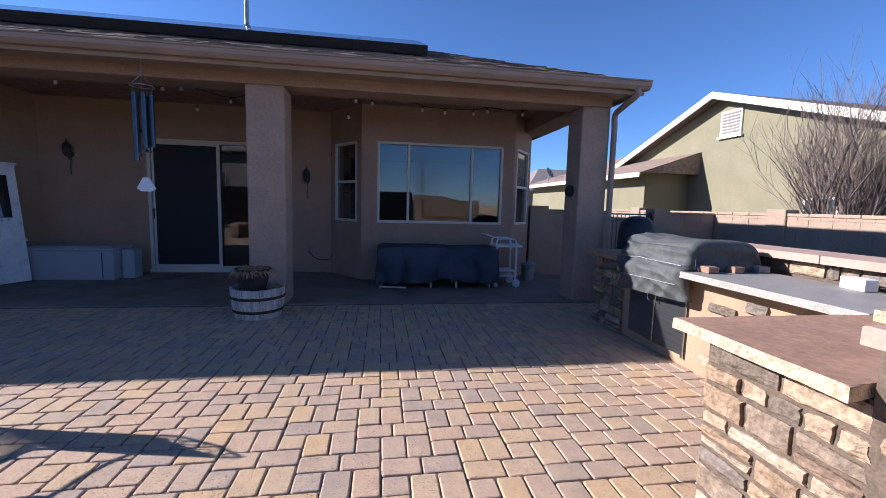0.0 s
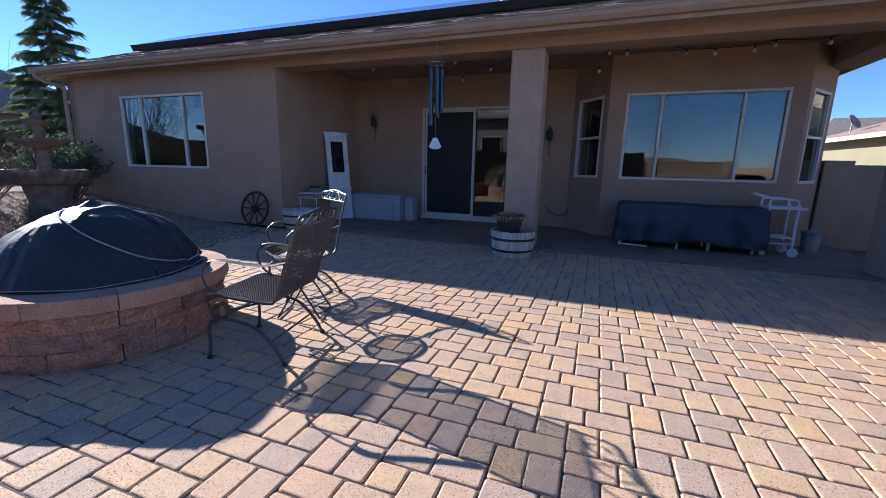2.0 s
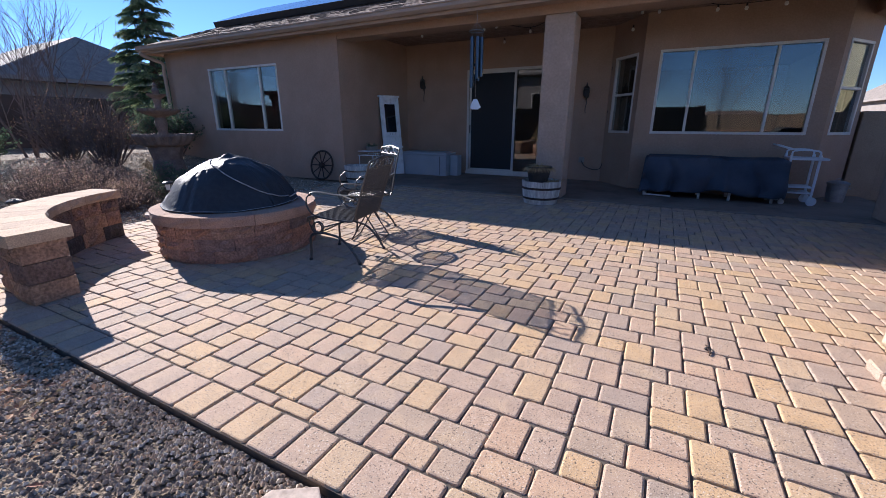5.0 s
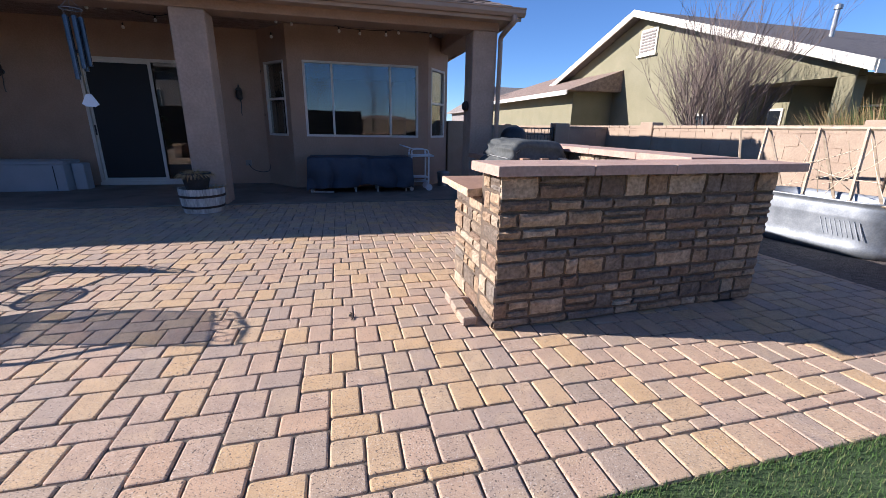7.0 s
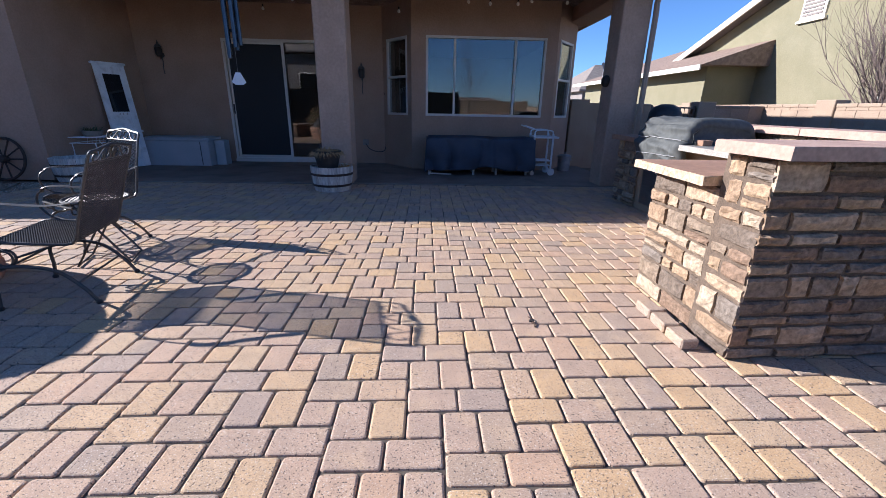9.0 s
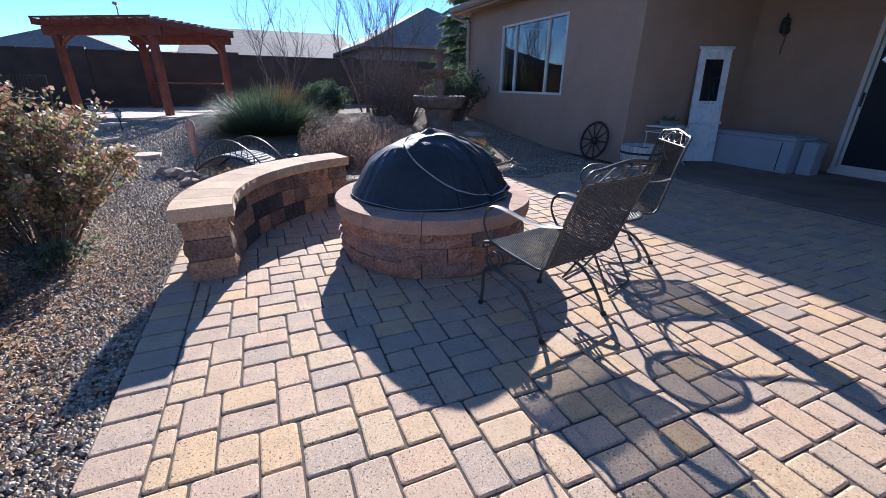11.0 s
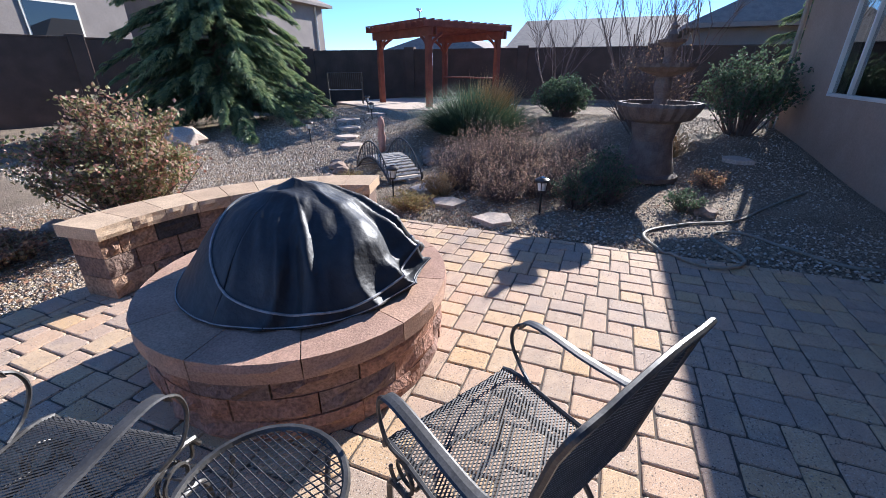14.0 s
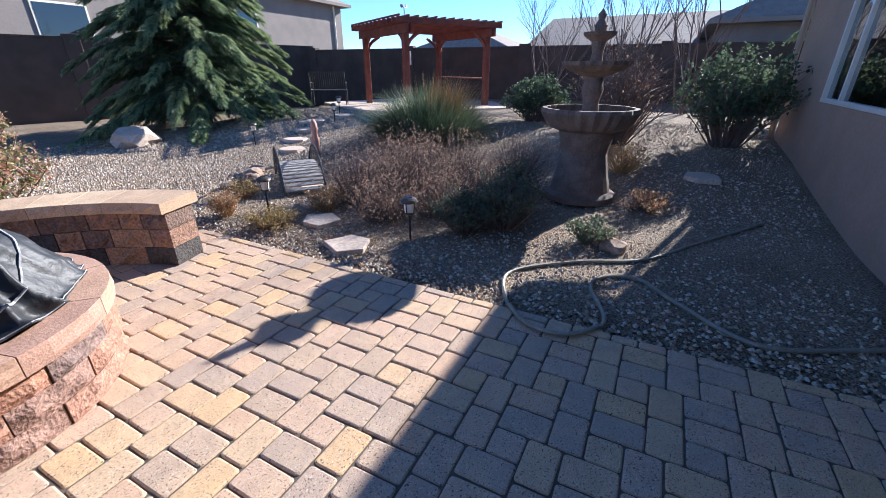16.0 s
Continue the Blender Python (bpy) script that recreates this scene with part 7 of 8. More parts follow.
def pergola():
    c = Vector((-14.35, -2.25, 0.44))
    p = thing("pergola", c, "red-stained timber pergola with open rafters", "pergola", 59.4)
    h = 1.28
    for sx in (-1, 1):
        for sy in (-1, 1):
            post = part("post", box(sx * h - 0.075, sx * h + 0.075, sy * h - 0.075, sy * h + 0.075, 0.0, 1.88, 0.008), M_redwood, p)
            for ax in (0, 1):
                k = -sx if ax == 0 else -sy
                pts = [(0.0, 1.38), (0.16, 1.68), (0.45, 1.88)]
                pp = [((sx * h + k * u, sy * h, w) if ax == 0 else (sx * h, sy * h + k * u, w)) for u, w in pts]
                part("brace", rod(curve_pts(pp, 4), 0.045, 4), M_redwood, post)
    for s in (-1, 1):
        part("beam", box(-h - 0.28, h + 0.28, s * h - 0.09, s * h - 0.04, 1.81, 2.01, 0.006), M_redwood, p)
        part("beam", box(-h - 0.28, h + 0.28, s * h + 0.04, s * h + 0.09, 1.81, 2.01, 0.006), M_redwood, p)
    for i in range(12):
        x = -h - 0.22 + i * (2 * h + 0.44) / 11
        part("rafter", box(x - 0.022, x + 0.022, -h - 0.32, h + 0.32, 2.012, 2.15, 0.005), M_redwood, p)
    for i in range(13):
        y = -h - 0.28 + i * (2 * h + 0.56) / 12
        part("lath", box(-h - 0.28, h + 0.28, y - 0.02, y + 0.02, 2.152, 2.19), M_redwood, p)
    part("side_table_shelf", box(-h + 0.1, h - 0.1, h - 0.15, h + 0.15, 0.72, 0.76, 0.006), M_redwood, p)
    o = thing("hanging_plaque", c + Vector((1.55, 0.40, 1.25)), "small pale decorative plaque hung on the pergola post", "plaque")
    part("plaque", box(-0.02, 0.02, -0.08, 0.08, -0.16, 0.16, 0.01), M_white, o)
    o = thing("weather_station", c + Vector((0.4, -0.4, 2.19)), "small weather vane mast on the pergola roof", "weather vane")
    part("mast", rod([(0, 0, 0), (0, 0, 0.4)], 0.015, 6), M_galv, o)
    part("crossarm", rod([(-0.12, 0, 0.36), (0.12, 0, 0.36)], 0.012, 6), M_galv, o)
    part("cup", lathe([(0.01, 0.0), (0.045, 0.03), (0.045, 0.07), (0.02, 0.08)], 12), M_galv, o).matrix_local = pose(0.12, 0, 0.34)
    part("vane", box(-0.16, -0.08, -0.006, 0.006, 0.36, 0.44), M_galv, o)


pergola()


def metal_bench():
    b = thing("metal_bench", (-12.95, -4.75, 0.43), "black metal slatted garden bench in shade", "bench", -55)
    for x in (-0.5, 0.5):
        part("leg_frame", rod(curve_pts([(x, -0.22, 0.0), (x, -0.22, 0.40), (x, -0.1, 0.43), (x, 0.2, 0.42), (x, 0.26, 0.0)], 4), 0.016, 6), M_iron, b)
        part("back_post", rod([(x, 0.2, 0.40), (x, 0.30, 0.92)], 0.016, 6), M_iron, b)
        part("arm_rest", rod(curve_pts([(x, 0.24, 0.62), (x, -0.1, 0.64), (x, -0.22, 0.60), (x, -0.22, 0.42)], 4), 0.013, 6), M_iron, b)
    for y in (-0.2, -0.1, 0.0, 0.1, 0.19):
        part("seat_slat", box(-0.5, 0.5, y - 0.035, y + 0.035, 0.42, 0.435, 0.004), M_iron, b)
    part("top_rail", rod([(-0.5, 0.30, 0.92), (0.5, 0.30, 0.92)], 0.014, 6), M_iron, b)
    for i in range(17):
        x = -0.46 + i * 0.0575
        part("back_slat", rod([(x, 0.21, 0.46), (x, 0.30, 0.92)], 0.007, 5), M_iron, b)


metal_bench()


def stock_tank():
    t = thing("stock_tank_planter", (6.98, 2.20, 0), "oval galvanised stock tank planter on mulch", "planter", 97)
    a, r, h = 0.42, 0.40, 0.60

    def ring(k, z):
        pts = []
        n = 14
        for s in (1, -1):
            for i in range(n + 1):
                th = -math.pi / 2 + math.pi * i / n + (0 if s > 0 else math.pi)
                pts.append((s * a + (r * k) * math.cos(th), (r * k) * math.sin(th), z))
        return pts
    prof = [(0.95, 0.0), (0.965, 0.05), (0.99, 0.08), (0.965, 0.11), (0.975, 0.2), (0.985, 0.4), (1.0, 0.43), (0.985, 0.46), (1.005, 0.50), (0.985, 0.53), (0.99, 0.57), (1.03, 0.585), (1.03, 0.60), (0.96, 0.60), (0.95, 0.48)]
    bm = bmesh.new()
    rings = [[bm.verts.new(p) for p in ring(k, z)] for k, z in prof]
    m = len(rings[0])
    for p, q in zip(rings, rings[1:]):
        for j in range(m):
            bm.faces.new((p[j], p[(j + 1) % m], q[(j + 1) % m], q[j]))
    bm.faces.new(rings[0][::-1])
    part("tank_wall", bm, M_galv, t, "", True)
    bm = bmesh.new()
    bm.faces.new([bm.verts.new(p) for p in ring(0.95, 0.50)])
    part("soil", bm, M_soil, t)
    for i in range(9):
        x = -0.62 + 0.045 * i
        part("rib", rod([(x + 0.05, 0.392, 0.20), (x + 0.12, 0.397, 0.38)], 0.007, 5), M_galv, t)


stock_tank()


def trellis():
    t = thing("bean_trellis", (6.98, 2.20, 0.50), "weathered lath A-frame trellis strung with twine in the tank", "trellis", 97)
    legs = (-0.78, -0.34, 0.12, 0.72)
    for x in legs:
        for s in (-1, 1):
            part("lath_leg", rod([(x, s * 0.34, 0.0), (x + 0.16, s * 0.02 + 0.0, 0.86)], 0.02, 4), M_wood, t)
    part("top_bar", rod([(-0.85, 0, 0.86), (1.45, 0, 0.86)], 0.024, 4), M_wood, t)
    part("end_prop", rod([(1.25, 0.0, 0.86), (1.05, 0.0, -0.48)], 0.018, 4), M_wood, t)
    part("cross_bar", rod([(-0.80, 0.34, 0.08), (0.80, 0.34, 0.08)], 0.016, 4), M_wood, t)
    rng = random.Random(9)
    for i in range(16):
        a = (rng.uniform(-0.75, 0.7), rng.choice((-0.3, 0.3)), rng.uniform(0.05, 0.4))
        b = (rng.uniform(-0.6, 1.0), a[1] * 0.2, rng.uniform(0.4, 0.84))
        part("twine", rod(curve_pts([a, ((a[0] + b[0]) / 2, (a[1] + b[1]) / 2 , (a[2] + b[2]) / 2 - 0.04), b], 4), 0.004, 4), M_string, t)


trellis()


# ---- houses around ----
def neighbour_house():
    h = thing("neighbour_house", (12.9, 13.7, 0), "pale olive stucco neighbour house with cream gable trim", "house")
    s = 0.345
    L = 16.0
    yl, yr, ap = 6.6, -7.6, 5.55

    def rz(y):
        return ap - s * abs(y)
    # gable wall in two pieces, the porch recess open under the southern one
    for poly in ([(yl, 0), (yl, rz(yl)), (0, ap), (-4.75, rz(-4.75)), (-4.75, 0)], [(-4.752, 2.62), (-4.752, rz(-4.752)), (yr, rz(yr)), (yr, 2.62)]):
        bm = bmesh.new()
        f = [bm.verts.new((0, y, z)) for y, z in poly]
        g = [bm.verts.new((0.25, y, z)) for y, z in poly]
        bm.faces.new(f)
        bm.faces.new(g[::-1])
        for i in range(len(poly)):
            j = (i + 1) % len(poly)
            bm.faces.new((f[i], g[i], g[j], f[j]))
        part("gable_wall", bm, M_nstucco, h)
    part("porch_post", box(0.0, 0.35, yr + 0.02, yr + 0.42, 0, 2.615), M_nstucco, h)
    part("porch_side_wall", box(0.26, 4.0, -4.75, -4.5, 0, 2.7), M_nstucco, h)
    part("porch_back_wall", box(2.4, 2.6, yr, -4.76, 0, 2.615), M_nstucco, h)
    part("porch_stub_wall", box(0.9, 2.395, -5.5, -4.76, 0, 2.615), M_nstucco, h)
    w = part("stub_window", box(0.86, 0.897, -5.4, -4.95, 0.5, 2.0), M_ntrim, h)
    part("pane", box(0.845, 0.858, -5.34, -5.01, 0.56, 1.94), M_mirror, w)
    part("porch_ceiling", box(0.26, 3.6, yr, -4.76, 2.62, 2.7), M_nstucco, h)
    part("north_wall", box(0.26, L, yl - 0.2, yl, 0, rz(yl) - 0.02), M_nstucco, h)
    part("south_wall", box(3.82, L, yr, yr + 0.2, 0, rz(yr) - 0.02), M_nstucco, h)
    w = part("porch_window", box(2.34, 2.395, -7.1, -5.75, 0.2, 2.1), M_ntrim, h)
    part("pane", box(2.32, 2.338, -7.04, -6.2, 0.26, 2.04), M_mirror, w)
    part("pane", box(2.32, 2.338, -6.14, -5.81, 0.26, 2.04), M_mirror, w)
    w = part("window", box(-0.04, 0.0, -4.2, -3.2, 0.6, 1.9), M_ntrim, h)
    part("pane", box(-0.055, -0.042, -4.12, -3.28, 0.68, 1.82), M_mirror, w)
    w = part("window", box(-0.04, 0.0, 3.4, 4.4, 0.7, 1.95), M_ntrim, h)
    part("pane", box(-0.055, -0.042, 3.48, 4.32, 0.78, 1.87), M_mirror, w)
    v = part("gable_vent", box(-0.05, 0.0, -0.85, 0.05, 4.12, 5.0), M_ntrim, h)
    for i in range(7):
        part("louvre", box(-0.075, -0.045, -0.76, -0.04, 4.22 + i * 0.105, 4.28 + i * 0.105), M_greyst, v)
    part("vent_sill", box(-0.10, 0.0, -0.92, 0.12, 4.04, 4.12), M_ntrim, h)
    for sg, e in ((1, yl + 0.5), (-1, -yr + 0.6)):
        bm = bmesh.new()
        a = [(-0.5, 0, ap + 0.12), (L, 0, ap + 0.12), (L, sg * e, ap + 0.12 - s * e), (-0.5, sg * e, ap + 0.12 - s * e)]
        t = [bm.verts.new(p) for p in a]
        b = [bm.verts.new((p[0], p[1], p[2] - 0.10)) for p in a]
        bm.faces.new(t)
        bm.faces.new(b[::-1])
        for i in range(4):
            bm.faces.new((t[i], t[(i + 1) % 4], b[(i + 1) % 4], b[i]))
        part("roof", bm, M_shingle_d, h)
        bm = bmesh.new()
        q = [(0, ap + 0.14), (sg * e, ap + 0.14 - s * e), (sg * e, ap - 0.10 - s * e), (0, ap - 0.10)]
        t = [bm.verts.new((-0.56, y, z)) for y, z in q]
        b = [bm.verts.new((-0.505, y, z)) for y, z in q]
        bm.faces.new(t)
        bm.faces.new(b[::-1])
        for i in range(4):
            bm.faces.new((t[i], t[(i + 1) % 4], b[(i + 1) % 4], b[i]))
        part("rake_board", bm, M_ntrim, h)
    part("eave_board", box(-0.5, L, yr - 0.64, yr - 0.60, rz(yr) - 0.35, rz(yr) - 0.08), M_ntrim, h)
    p = part("flue", rod([(4.6, -3.5, 3.9), (4.6, -3.5, 5.3)], 0.07, 10), M_galv, h)
    part("flue_cap", lathe([(0.12, 0), (0.12, 0.12), (0.05, 0.16)], 12), M_galv, p).matrix_local = pose(4.6, -3.5, 5.28)
    for x in (9.0, 9.6, 10.4):
        part("roof_vent", box(x, x + 0.22, -6.2, -5.9, 3.2, 3.7), M_galv, h)
    # lower northern wing
    bm = bmesh.new()
    cuboid(bm, -1.9, 6, 1.2 + 0.25, 13.5, 0, 2.9)
    part("wing_wall", bm, M_nstucco, h)
    bm = bmesh.new()
    q = [(-2.5, 0.9), (-2.5, 14.2), (7, 14.2), (7, 0.9)]
    e = [bm.verts.new((x, y, 2.85)) for x, y in q]
    r = [bm.verts.new((4.6, 0.9, 5.3)), bm.verts.new((4.6, 9.2, 5.3))]
    for k in ((e[0], e[1], r[1], r[0]), (e[1], e[2], r[1]), (e[2], e[3], r[0], r[1]), (e[3], e[0], r[0])):
        bm.faces.new(k)
    bm.faces.new(e[::-1])
    part("wing_roof", bm, M_shingle, h)
    part("wing_eave", box(-2.55, -2.5, 0.9, 14.2, 2.68, 2.86), M_ntrim, h)
    o = thing("satellite_dish", (12.9 - 1.7, 13.7 + 11.5, 3.05), "grey satellite dish on the neighbour's roof edge", "satellite dish")
    part("dish", lathe([(0.02, 0.0), (0.2, 0.03), (0.36, 0.1), (0.365, 0.11), (0.2, 0.045)], 20), M_counter, o).matrix_local = pose(0, 0, 0.55, 60, 0, 40)
    part("mast", rod([(0, 0, -0.1), (0, 0, 0.55)], 0.03, 8), M_galv, o)
    part("feed_arm", rod([(0, 0, 0.45), (0.28, -0.36, 0.62)], 0.02, 6), M_galv, o)


neighbour_house()


def plain_house(x0, x1, y0, y1, zw, zr, wallm, roofm, label, wins=(), along="x"):
    h = thing("distant_house", ((x0 + x1) / 2, (y0 + y1) / 2, 0), label, "house")
    a, b = (x1 - x0) / 2, (y1 - y0) / 2
    part("wall", box(-a, a, -b, b, -0.2, zw), wallm, h)
    bm = bmesh.new()
    o = 0.45
    e = [bm.verts.new(p) for p in ((-a - o, -b - o, zw - 0.05), (a + o, -b - o, zw - 0.05), (a + o, b + o, zw - 0.05), (-a - o, b + o, zw - 0.05))]
    if along == "x":
        r = [bm.verts.new((-a * 0.45, 0, zr)), bm.verts.new((a * 0.45, 0, zr))]
        fs = ((e[0], e[1], r[1], r[0]), (e[1], e[2], r[1]), (e[2], e[3], r[0], r[1]), (e[3], e[0], r[0]))
    else:
        r = [bm.verts.new((0, -b - o, zr)), bm.verts.new((0, b + o, zr))]
        fs = ((e[0], e[1], r[0]), (e[1], e[2], r[1], r[0]), (e[2], e[3], r[1]), (e[3], e[0], r[0], r[1]))
    for k in fs:
        bm.faces.new(k)
    bm.faces.new(e[::-1])
    part("roof", bm, roofm, h)
    part("fascia", box(-a - o - 0.02, a + o + 0.02, -b - o - 0.02, b + o + 0.02, zw - 0.2, zw - 0.055), M_greyst, h)
    for side, u, z, w, hh in wins:
        if side == "e":
            q = part("window", box(a, a + 0.04, u, u + w, z, z + hh), M_ntrim, h)
            part("pane", box(a + 0.041, a + 0.05, u + 0.07, u + w - 0.07, z + 0.07, z + hh - 0.07), M_mirror, q)
        else:
            q = part("window", box(u, u + w, b, b + 0.04, z, z + hh), M_ntrim, h)
            part("pane", box(u + 0.07, u + w - 0.07, b + 0.041, b + 0.05, z + 0.07, z + hh - 0.07), M_mirror, q)
    return h


h = plain_house(-25.2, -16.6, -24, -14.2, 5.0, 7.2, M_greyst, M_roofw, "two-storey grey-brown stucco house over the garden wall", [("n", 2.0, 3.0, 1.2, 1.2)])
part("downspout", rod([(-3.6, 4.95, 0.2), (-3.6, 4.95, 4.9)], 0.06, 6), M_ntrim, h)
plain_house(-13.5, -5.0, -24, -14.5, 5.0, 7.0, M_greyst, M_roofw, "grey stucco house behind the south garden wall", [("n", 0.6, 2.0, 1.6, 1.5), ("n", -2.6, 2.0, 1.6, 1.5)])
plain_house(-40, -28, -3, 6, 2.5, 4.5, M_bluest, M_roofw, "single-storey slate grey house beyond the west wall", [("e", -1.5, 1.0, 0.8, 0.8), ("e", -0.5, 1.0, 0.8, 0.8)], "y")
plain_house(-46, -36, -16, -7, 2.8, 4.6, M_greyst, M_roofw, "distant low tan house beyond the wall")
plain_house(-32, -21, 5.5, 13.5, 3.0, 5.1, M_greyst, M_roofw, "single-storey tan stucco house beyond the west wall", [], "x")
plain_house(4, 18, -82, -72, 2.4, 3.6, M_greyst, M_shingle, "low brown house beyond the lawn", [("n", -2, 1.0, 1.6, 1.2)])
plain_house(-8, 2, -86, -76, 2.4, 3.6, M_nstucco, M_shingle, "low tan house beyond the lawn")
plain_house(14, 24, 36, 46, 3.0, 5.4, M_greyst, M_roofw, "distant white-trimmed house up the street")


def hills():
    bm = bmesh.new()
    n = 90
    rows = []
    for k, (dist, base) in enumerate(((70, 0.0), (110, 0.55), (160, 1.0), (230, 0.4))):
        row = []
        for i in range(n + 1):
            a = radians(50 + 75 * i / n)
            hgt = (13 + 6 * noise.noise((i * 0.05, 3.0, 0))) * smooth01((n - i) / 45) * smooth01(i / 8 + 0.3)
            row.append(bm.verts.new((-math.sin(a) * dist, math.cos(a) * dist, -0.5 + hgt * base)))
        rows.append(row)
    for p, q in zip(rows, rows[1:]):
        for i in range(n):
            bm.faces.new((p[i], p[i + 1], q[i + 1], q[i]))
    tagged(part("backdrop_hills", bm, M_hill, None, "", True), "low dry grass hills on the horizon", "hill", kind="structure")


hills()


# ---- seen through the patio door ----
o = thing("ceiling_lamp", (-2.05, 11.6, 2.75), "glowing amber bowl ceiling lamp in the room", "ceiling lamp")
M_lampglow = bpy.data.materials.new("lamp_glass_lit")
M_lampglow.use_nodes = True
_b = M_lampglow.node_tree.nodes["Principled BSDF"]
_b.inputs["Base Color"].default_value = (0.8, 0.6, 0.35, 1)
_b.inputs["Emission Color"].default_value = (1.0, 0.72, 0.38, 1)
_b.inputs["Emission Strength"].default_value = 3.0
part("bowl", lathe([(0.02, -0.28), (0.10, -0.25), (0.16, -0.18), (0.165, -0.16), (0.1, -0.16)], 20), M_lampglow, o)
part("stem", rod([(0, 0, -0.17), (0, 0, 0)], 0.012, 8), M_brass, o)
o = thing("wicker_basket", (-1.75, 9.75, 0.0), "tan wicker basket on a low stool indoors", "basket")
part("basket_body", lathe([(0.20, 0.40), (0.25, 0.48), (0.26, 0.62), (0.27, 0.63), (0.24, 0.63)], 24), M_wood, o)
part("basket_handle", rod(curve_pts([(-0.25, 0, 0.62), (-0.15, 0, 0.85), (0.15, 0, 0.85), (0.25, 0, 0.62)], 5), 0.015, 6), M_wood, o)
part("stool", box(-0.25, 0.25, -0.2, 0.2, 0.0, 0.40, 0.02), M_redwood, o)


# ---- pavers, pebbles, grass ----
U = 0.0735


def paver_verts(w, l, gap=0.007):
    """A tumbled paver: rounded corners in plan, edges worn round in two steps."""
    a, b, c = w / 2 - gap / 2, l / 2 - gap / 2, 0.014

    def octo(k, z):
        x, y, q = a - k, b - k, c
        return [(x - q, -y, z), (x - q * 0.3, -y + q * 0.3, z), (x, -y + q, z), (x, y - q, z), (x - q * 0.3, y - q * 0.3, z), (x - q, y, z),
                (-x + q, y, z), (-x + q * 0.3, y - q * 0.3, z), (-x, y - q, z), (-x, -y + q, z), (-x + q * 0.3, -y + q * 0.3, z), (-x + q, -y, z)]
    v = octo(0.0085, 0.0) + octo(0.003, -0.0025) + octo(0.0, -0.008) + octo(0.0, -0.022)
    f = [tuple(range(12))]
    for r in (0, 12, 24):
        for j in range(12):
            f.append((r + j, r + 12 + j, r + 12 + (j + 1) % 12, r + (j + 1) % 12))
    return v, f


def paver_mesh(w, l):
    v, f = paver_verts(w, l)
    me = bpy.data.meshes.new("paver")
    me.from_pydata(v, [], f)
    me.materials.append(M_paver)
    return me


def lay_patio():
    rng = random.Random(2)
    X0, Y0 = -5.12, -0.235
    nx, ny = int((5.76 - X0) / U), int((5.92 - Y0) / U)
    # five pavers repeat on a slanted lattice of 28 units, so that no seam runs on
    start = {0: (3, 2), 9: (2, 3), 25: (3, 2), 11: (2, 3), 13: (2, 2)}
    out = []
    for y in range(-3, ny):
        for x in range(-3, nx):
            w, l = start.get((x + 6 * y) % 28, (0, 0))
            x0, y0, x1, y1 = max(x, 0), max(y, 0), min(x + w, nx), min(y + l, ny)
            if x1 > x0 and y1 > y0:
                out.append((x0, y0, x1 - x0, y1 - y0))
    meshes = {}
    V, F = [], []
    near = 0
    for i, j, w, l in out:
        cx, cy = X0 + (i + w / 2) * U, Y0 + (j + l / 2) * U
        if (3.55 < cx < 4.3 and 1.3 < cy < 4.8) or (2.35 < cx < 4.3 and 1.0 < cy < 1.6):
            continue
        dz, tx, ty = rng.uniform(-0.003, 0.001), rng.uniform(-0.4, 0.4), rng.uniform(-0.4, 0.4)
        m = pose(cx + rng.uniform(-0.0015, 0.0015), cy + rng.uniform(-0.0015, 0.0015), dz, tx, ty, rng.uniform(-1.1, 1.1))
        if -1.35 < cx < 1.95 and -0.2 < cy < 2.35 and near < 300:
            near += 1
            if (w, l) not in meshes:
                meshes[w, l] = paver_mesh(w * U, l * U)
            shared("paver", meshes[w, l], patio, m)
        else:
            v, f = paver_verts(w * U, l * U)
            k = len(V)
            V.extend(tuple(m @ Vector(p)) for p in v)
            F.extend(tuple(k + a for a in q) for q in f)
    # soldier course along the edge
    x = X0
    while x < 5.7:
        v, f = paver_verts(0.165, 0.215)
        m = pose(x + 0.0825, -0.343, rng.uniform(-0.003, 0.001), 0, 0, rng.uniform(-0.9, 0.9))
        k = len(V)
        V.extend(tuple(m @ Vector(p)) for p in v)
        F.extend(tuple(k + a for a in q) for q in f)
        x += 0.166
    me = bpy.data.meshes.new("paver_field")
    me.from_pydata(V, [], F)
    me.materials.append(M_paver_isl)
    o = new("paver_field", me)
    o.parent = patio
    o["kind"] = "stuff"


lay_patio()


def pebbles(name, n, area, size, seed, label, material):
    rng = random.Random(seed)
    base = [(0, 0, 1), (1, 0, 0), (0.3, 0.95, 0), (-0.8, 0.6, 0), (-0.8, -0.6, 0), (0.3, -0.95, 0), (0, 0, -0.4)]
    tri = [(0, 1, 2), (0, 2, 3), (0, 3, 4), (0, 4, 5), (0, 5, 1)]
    V, F = [], []
    for _ in range(n):
        x, y = area(rng)
        s = rng.uniform(*size)
        a = rng.uniform(0, math.tau)
        c, sn = math.cos(a), math.sin(a)
        k = len(V)
        z = ground_z(x, y)
        for px, py, pz in base[:6]:
            px, py = px * s * rng.uniform(0.75, 1.2), py * s * rng.uniform(0.6, 1.0)
            V.append((x + px * c - py * sn, y + px * sn + py * c, z + pz * s * 0.85 - 0.002))
        F.extend(tuple(k + q for q in t) for t in tri)
    me = bpy.data.meshes.new(name)
    me.from_pydata(V, [], F)
    me.materials.append(material)
    tagged(new(name, me), label, "gravel", kind="stuff")


def gravel_south(r):
    return -5.6 + 5.55 * r.random() ** 0.8, -0.47 - 2.8 * r.random() ** 1.4


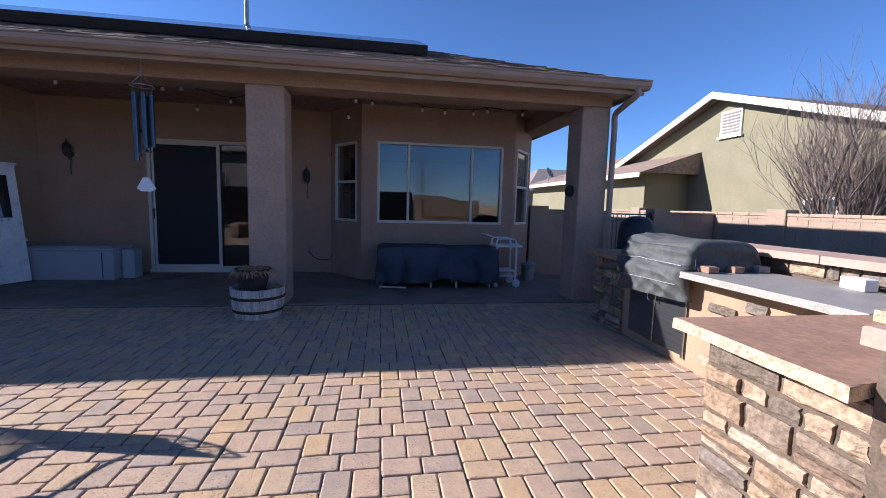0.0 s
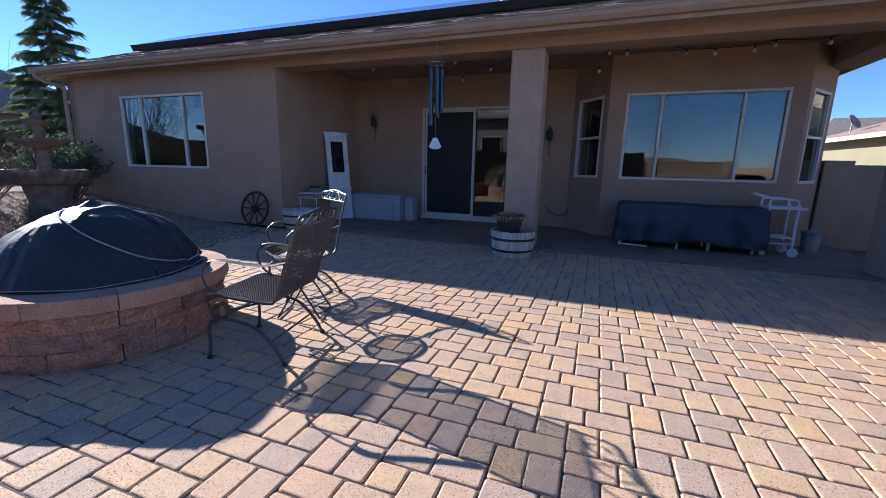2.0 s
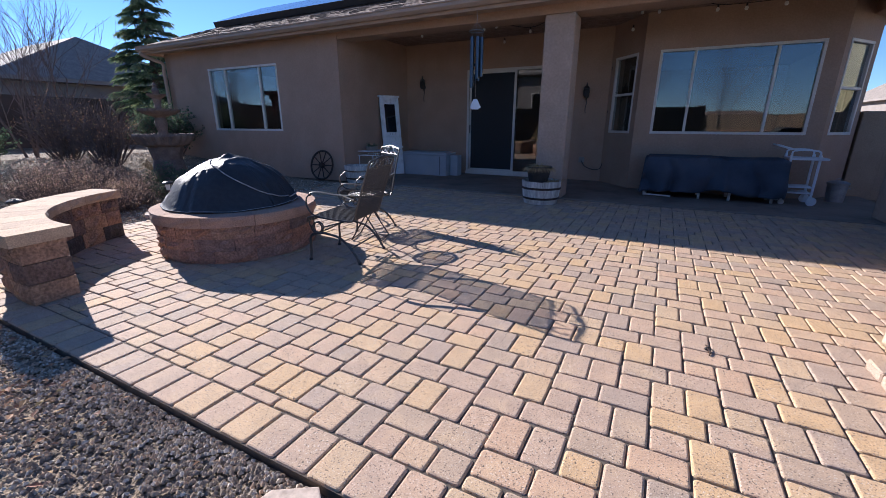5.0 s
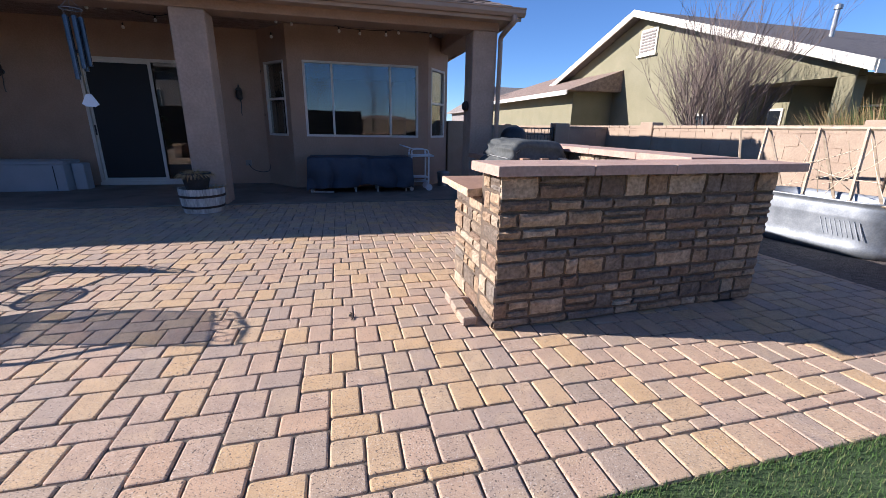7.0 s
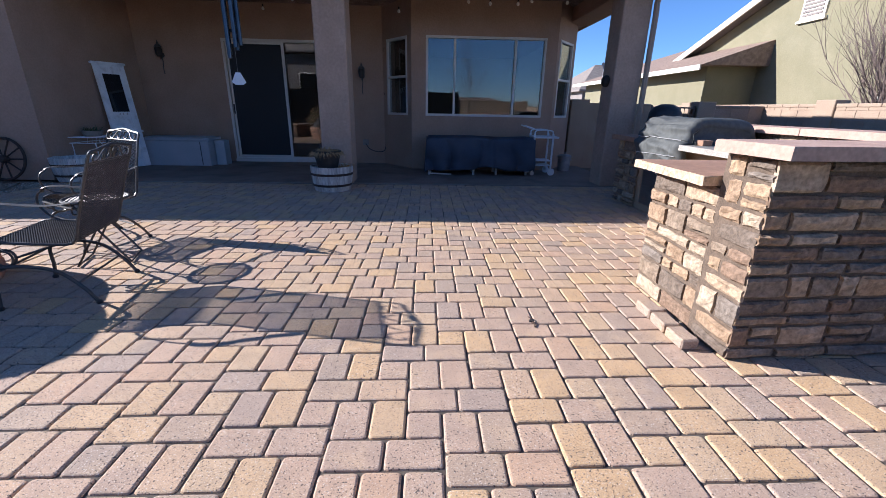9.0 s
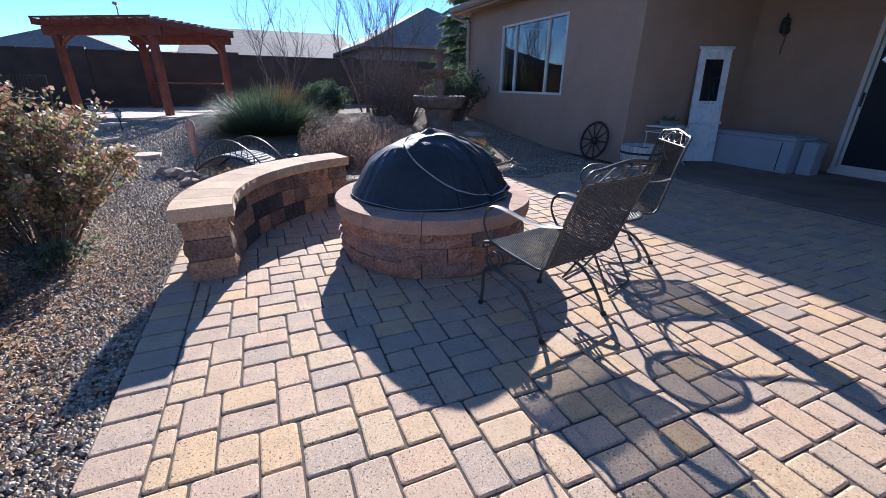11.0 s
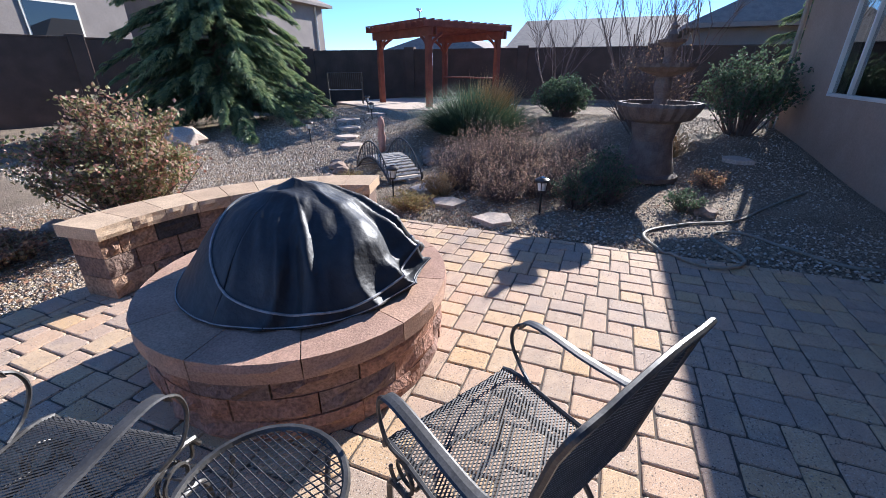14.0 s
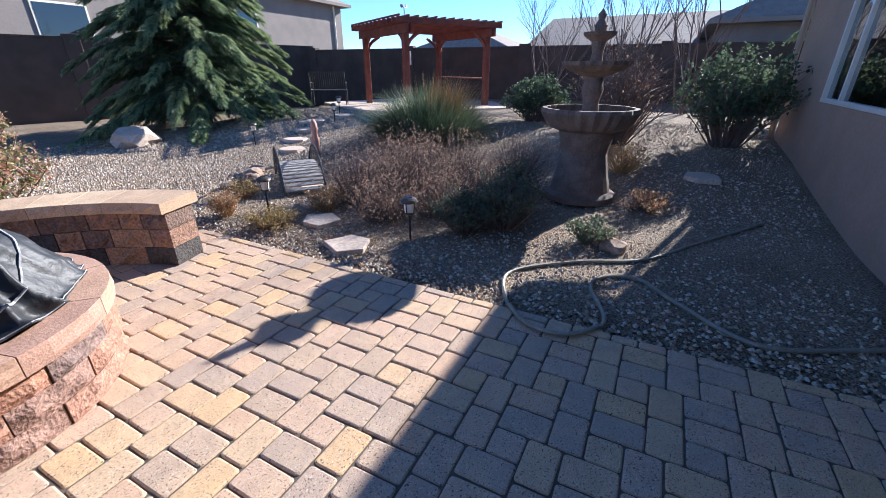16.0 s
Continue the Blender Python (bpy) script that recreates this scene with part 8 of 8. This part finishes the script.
def gravel_west(r):
    return -5.14 - 7.5 * r.random() ** 1.3, r.uniform(-3.2, 5.85)


pebbles("gravel", 36000, gravel_south, (0.006, 0.016), 1, "mixed tan and grey garden gravel along the pavers", M_pebble)
pebbles("gravel", 36000, gravel_west, (0.009, 0.022), 2, "mixed tan and grey garden gravel in the planting bed", M_pebble)
pebbles("gravel", 26000, lambda r: (-4.6 - 7.5 * r.random(), -0.6 - 6.0 * r.random()), (0.014, 0.032), 3, "mixed tan and grey garden gravel on the slope", M_pebble)
pebbles("mulch_chips", 9000, lambda r: (5.78 + 4.0 * r.random() ** 1.3, r.uniform(-0.4, 5.5)), (0.010, 0.026), 4, "dark mulch chips on the bed by the fence", M_mulch_i)


def litter(n, area, seed):
    rng = random.Random(seed)
    V, F = [], []
    for _ in range(n):
        x, y = area(rng)
        s, a = rng.uniform(0.012, 0.028), rng.uniform(0, math.tau)
        d, w = Vector((math.cos(a), math.sin(a), rng.uniform(-0.3, 0.3))) * s, Vector((-math.sin(a), math.cos(a), rng.uniform(-0.4, 0.4))) * s * 0.5
        p = Vector((x, y, ground_z(x, y) + 0.014))
        k = len(V)
        V.extend(tuple(q) for q in (p - d, p + w + Vector((0, 0, 0.006)), p + d, p - w + Vector((0, 0, 0.006))))
        F.append((k, k + 1, k + 2))
        F.append((k, k + 2, k + 3))
    tagged(leafmesh("leaf_litter", (V, F), M_dryleaf), "fallen russet leaves scattered over the gravel", "leaves", kind="stuff")


litter(5200, lambda r: (-2.6 + r.gauss(0, 0.75), -1.75 + r.gauss(0, 0.55)), 1)
litter(3000, lambda r: (-7.0 + r.gauss(0, 0.9), 2.0 + r.gauss(0, 0.8)), 2)
_rng = random.Random(8)
_vf = blades(_rng, 36000, lambda: (_rng.uniform(0.16, 6.5), -0.455 - 1.5 * _rng.random() ** 1.6, -0.012), lambda: _rng.uniform(0.02, 0.045), None, 0.0022, 0.4, 2)
tagged(leafmesh("grass", _vf, M_grass), "short green lawn grass at the patio edge", "grass", kind="stuff")
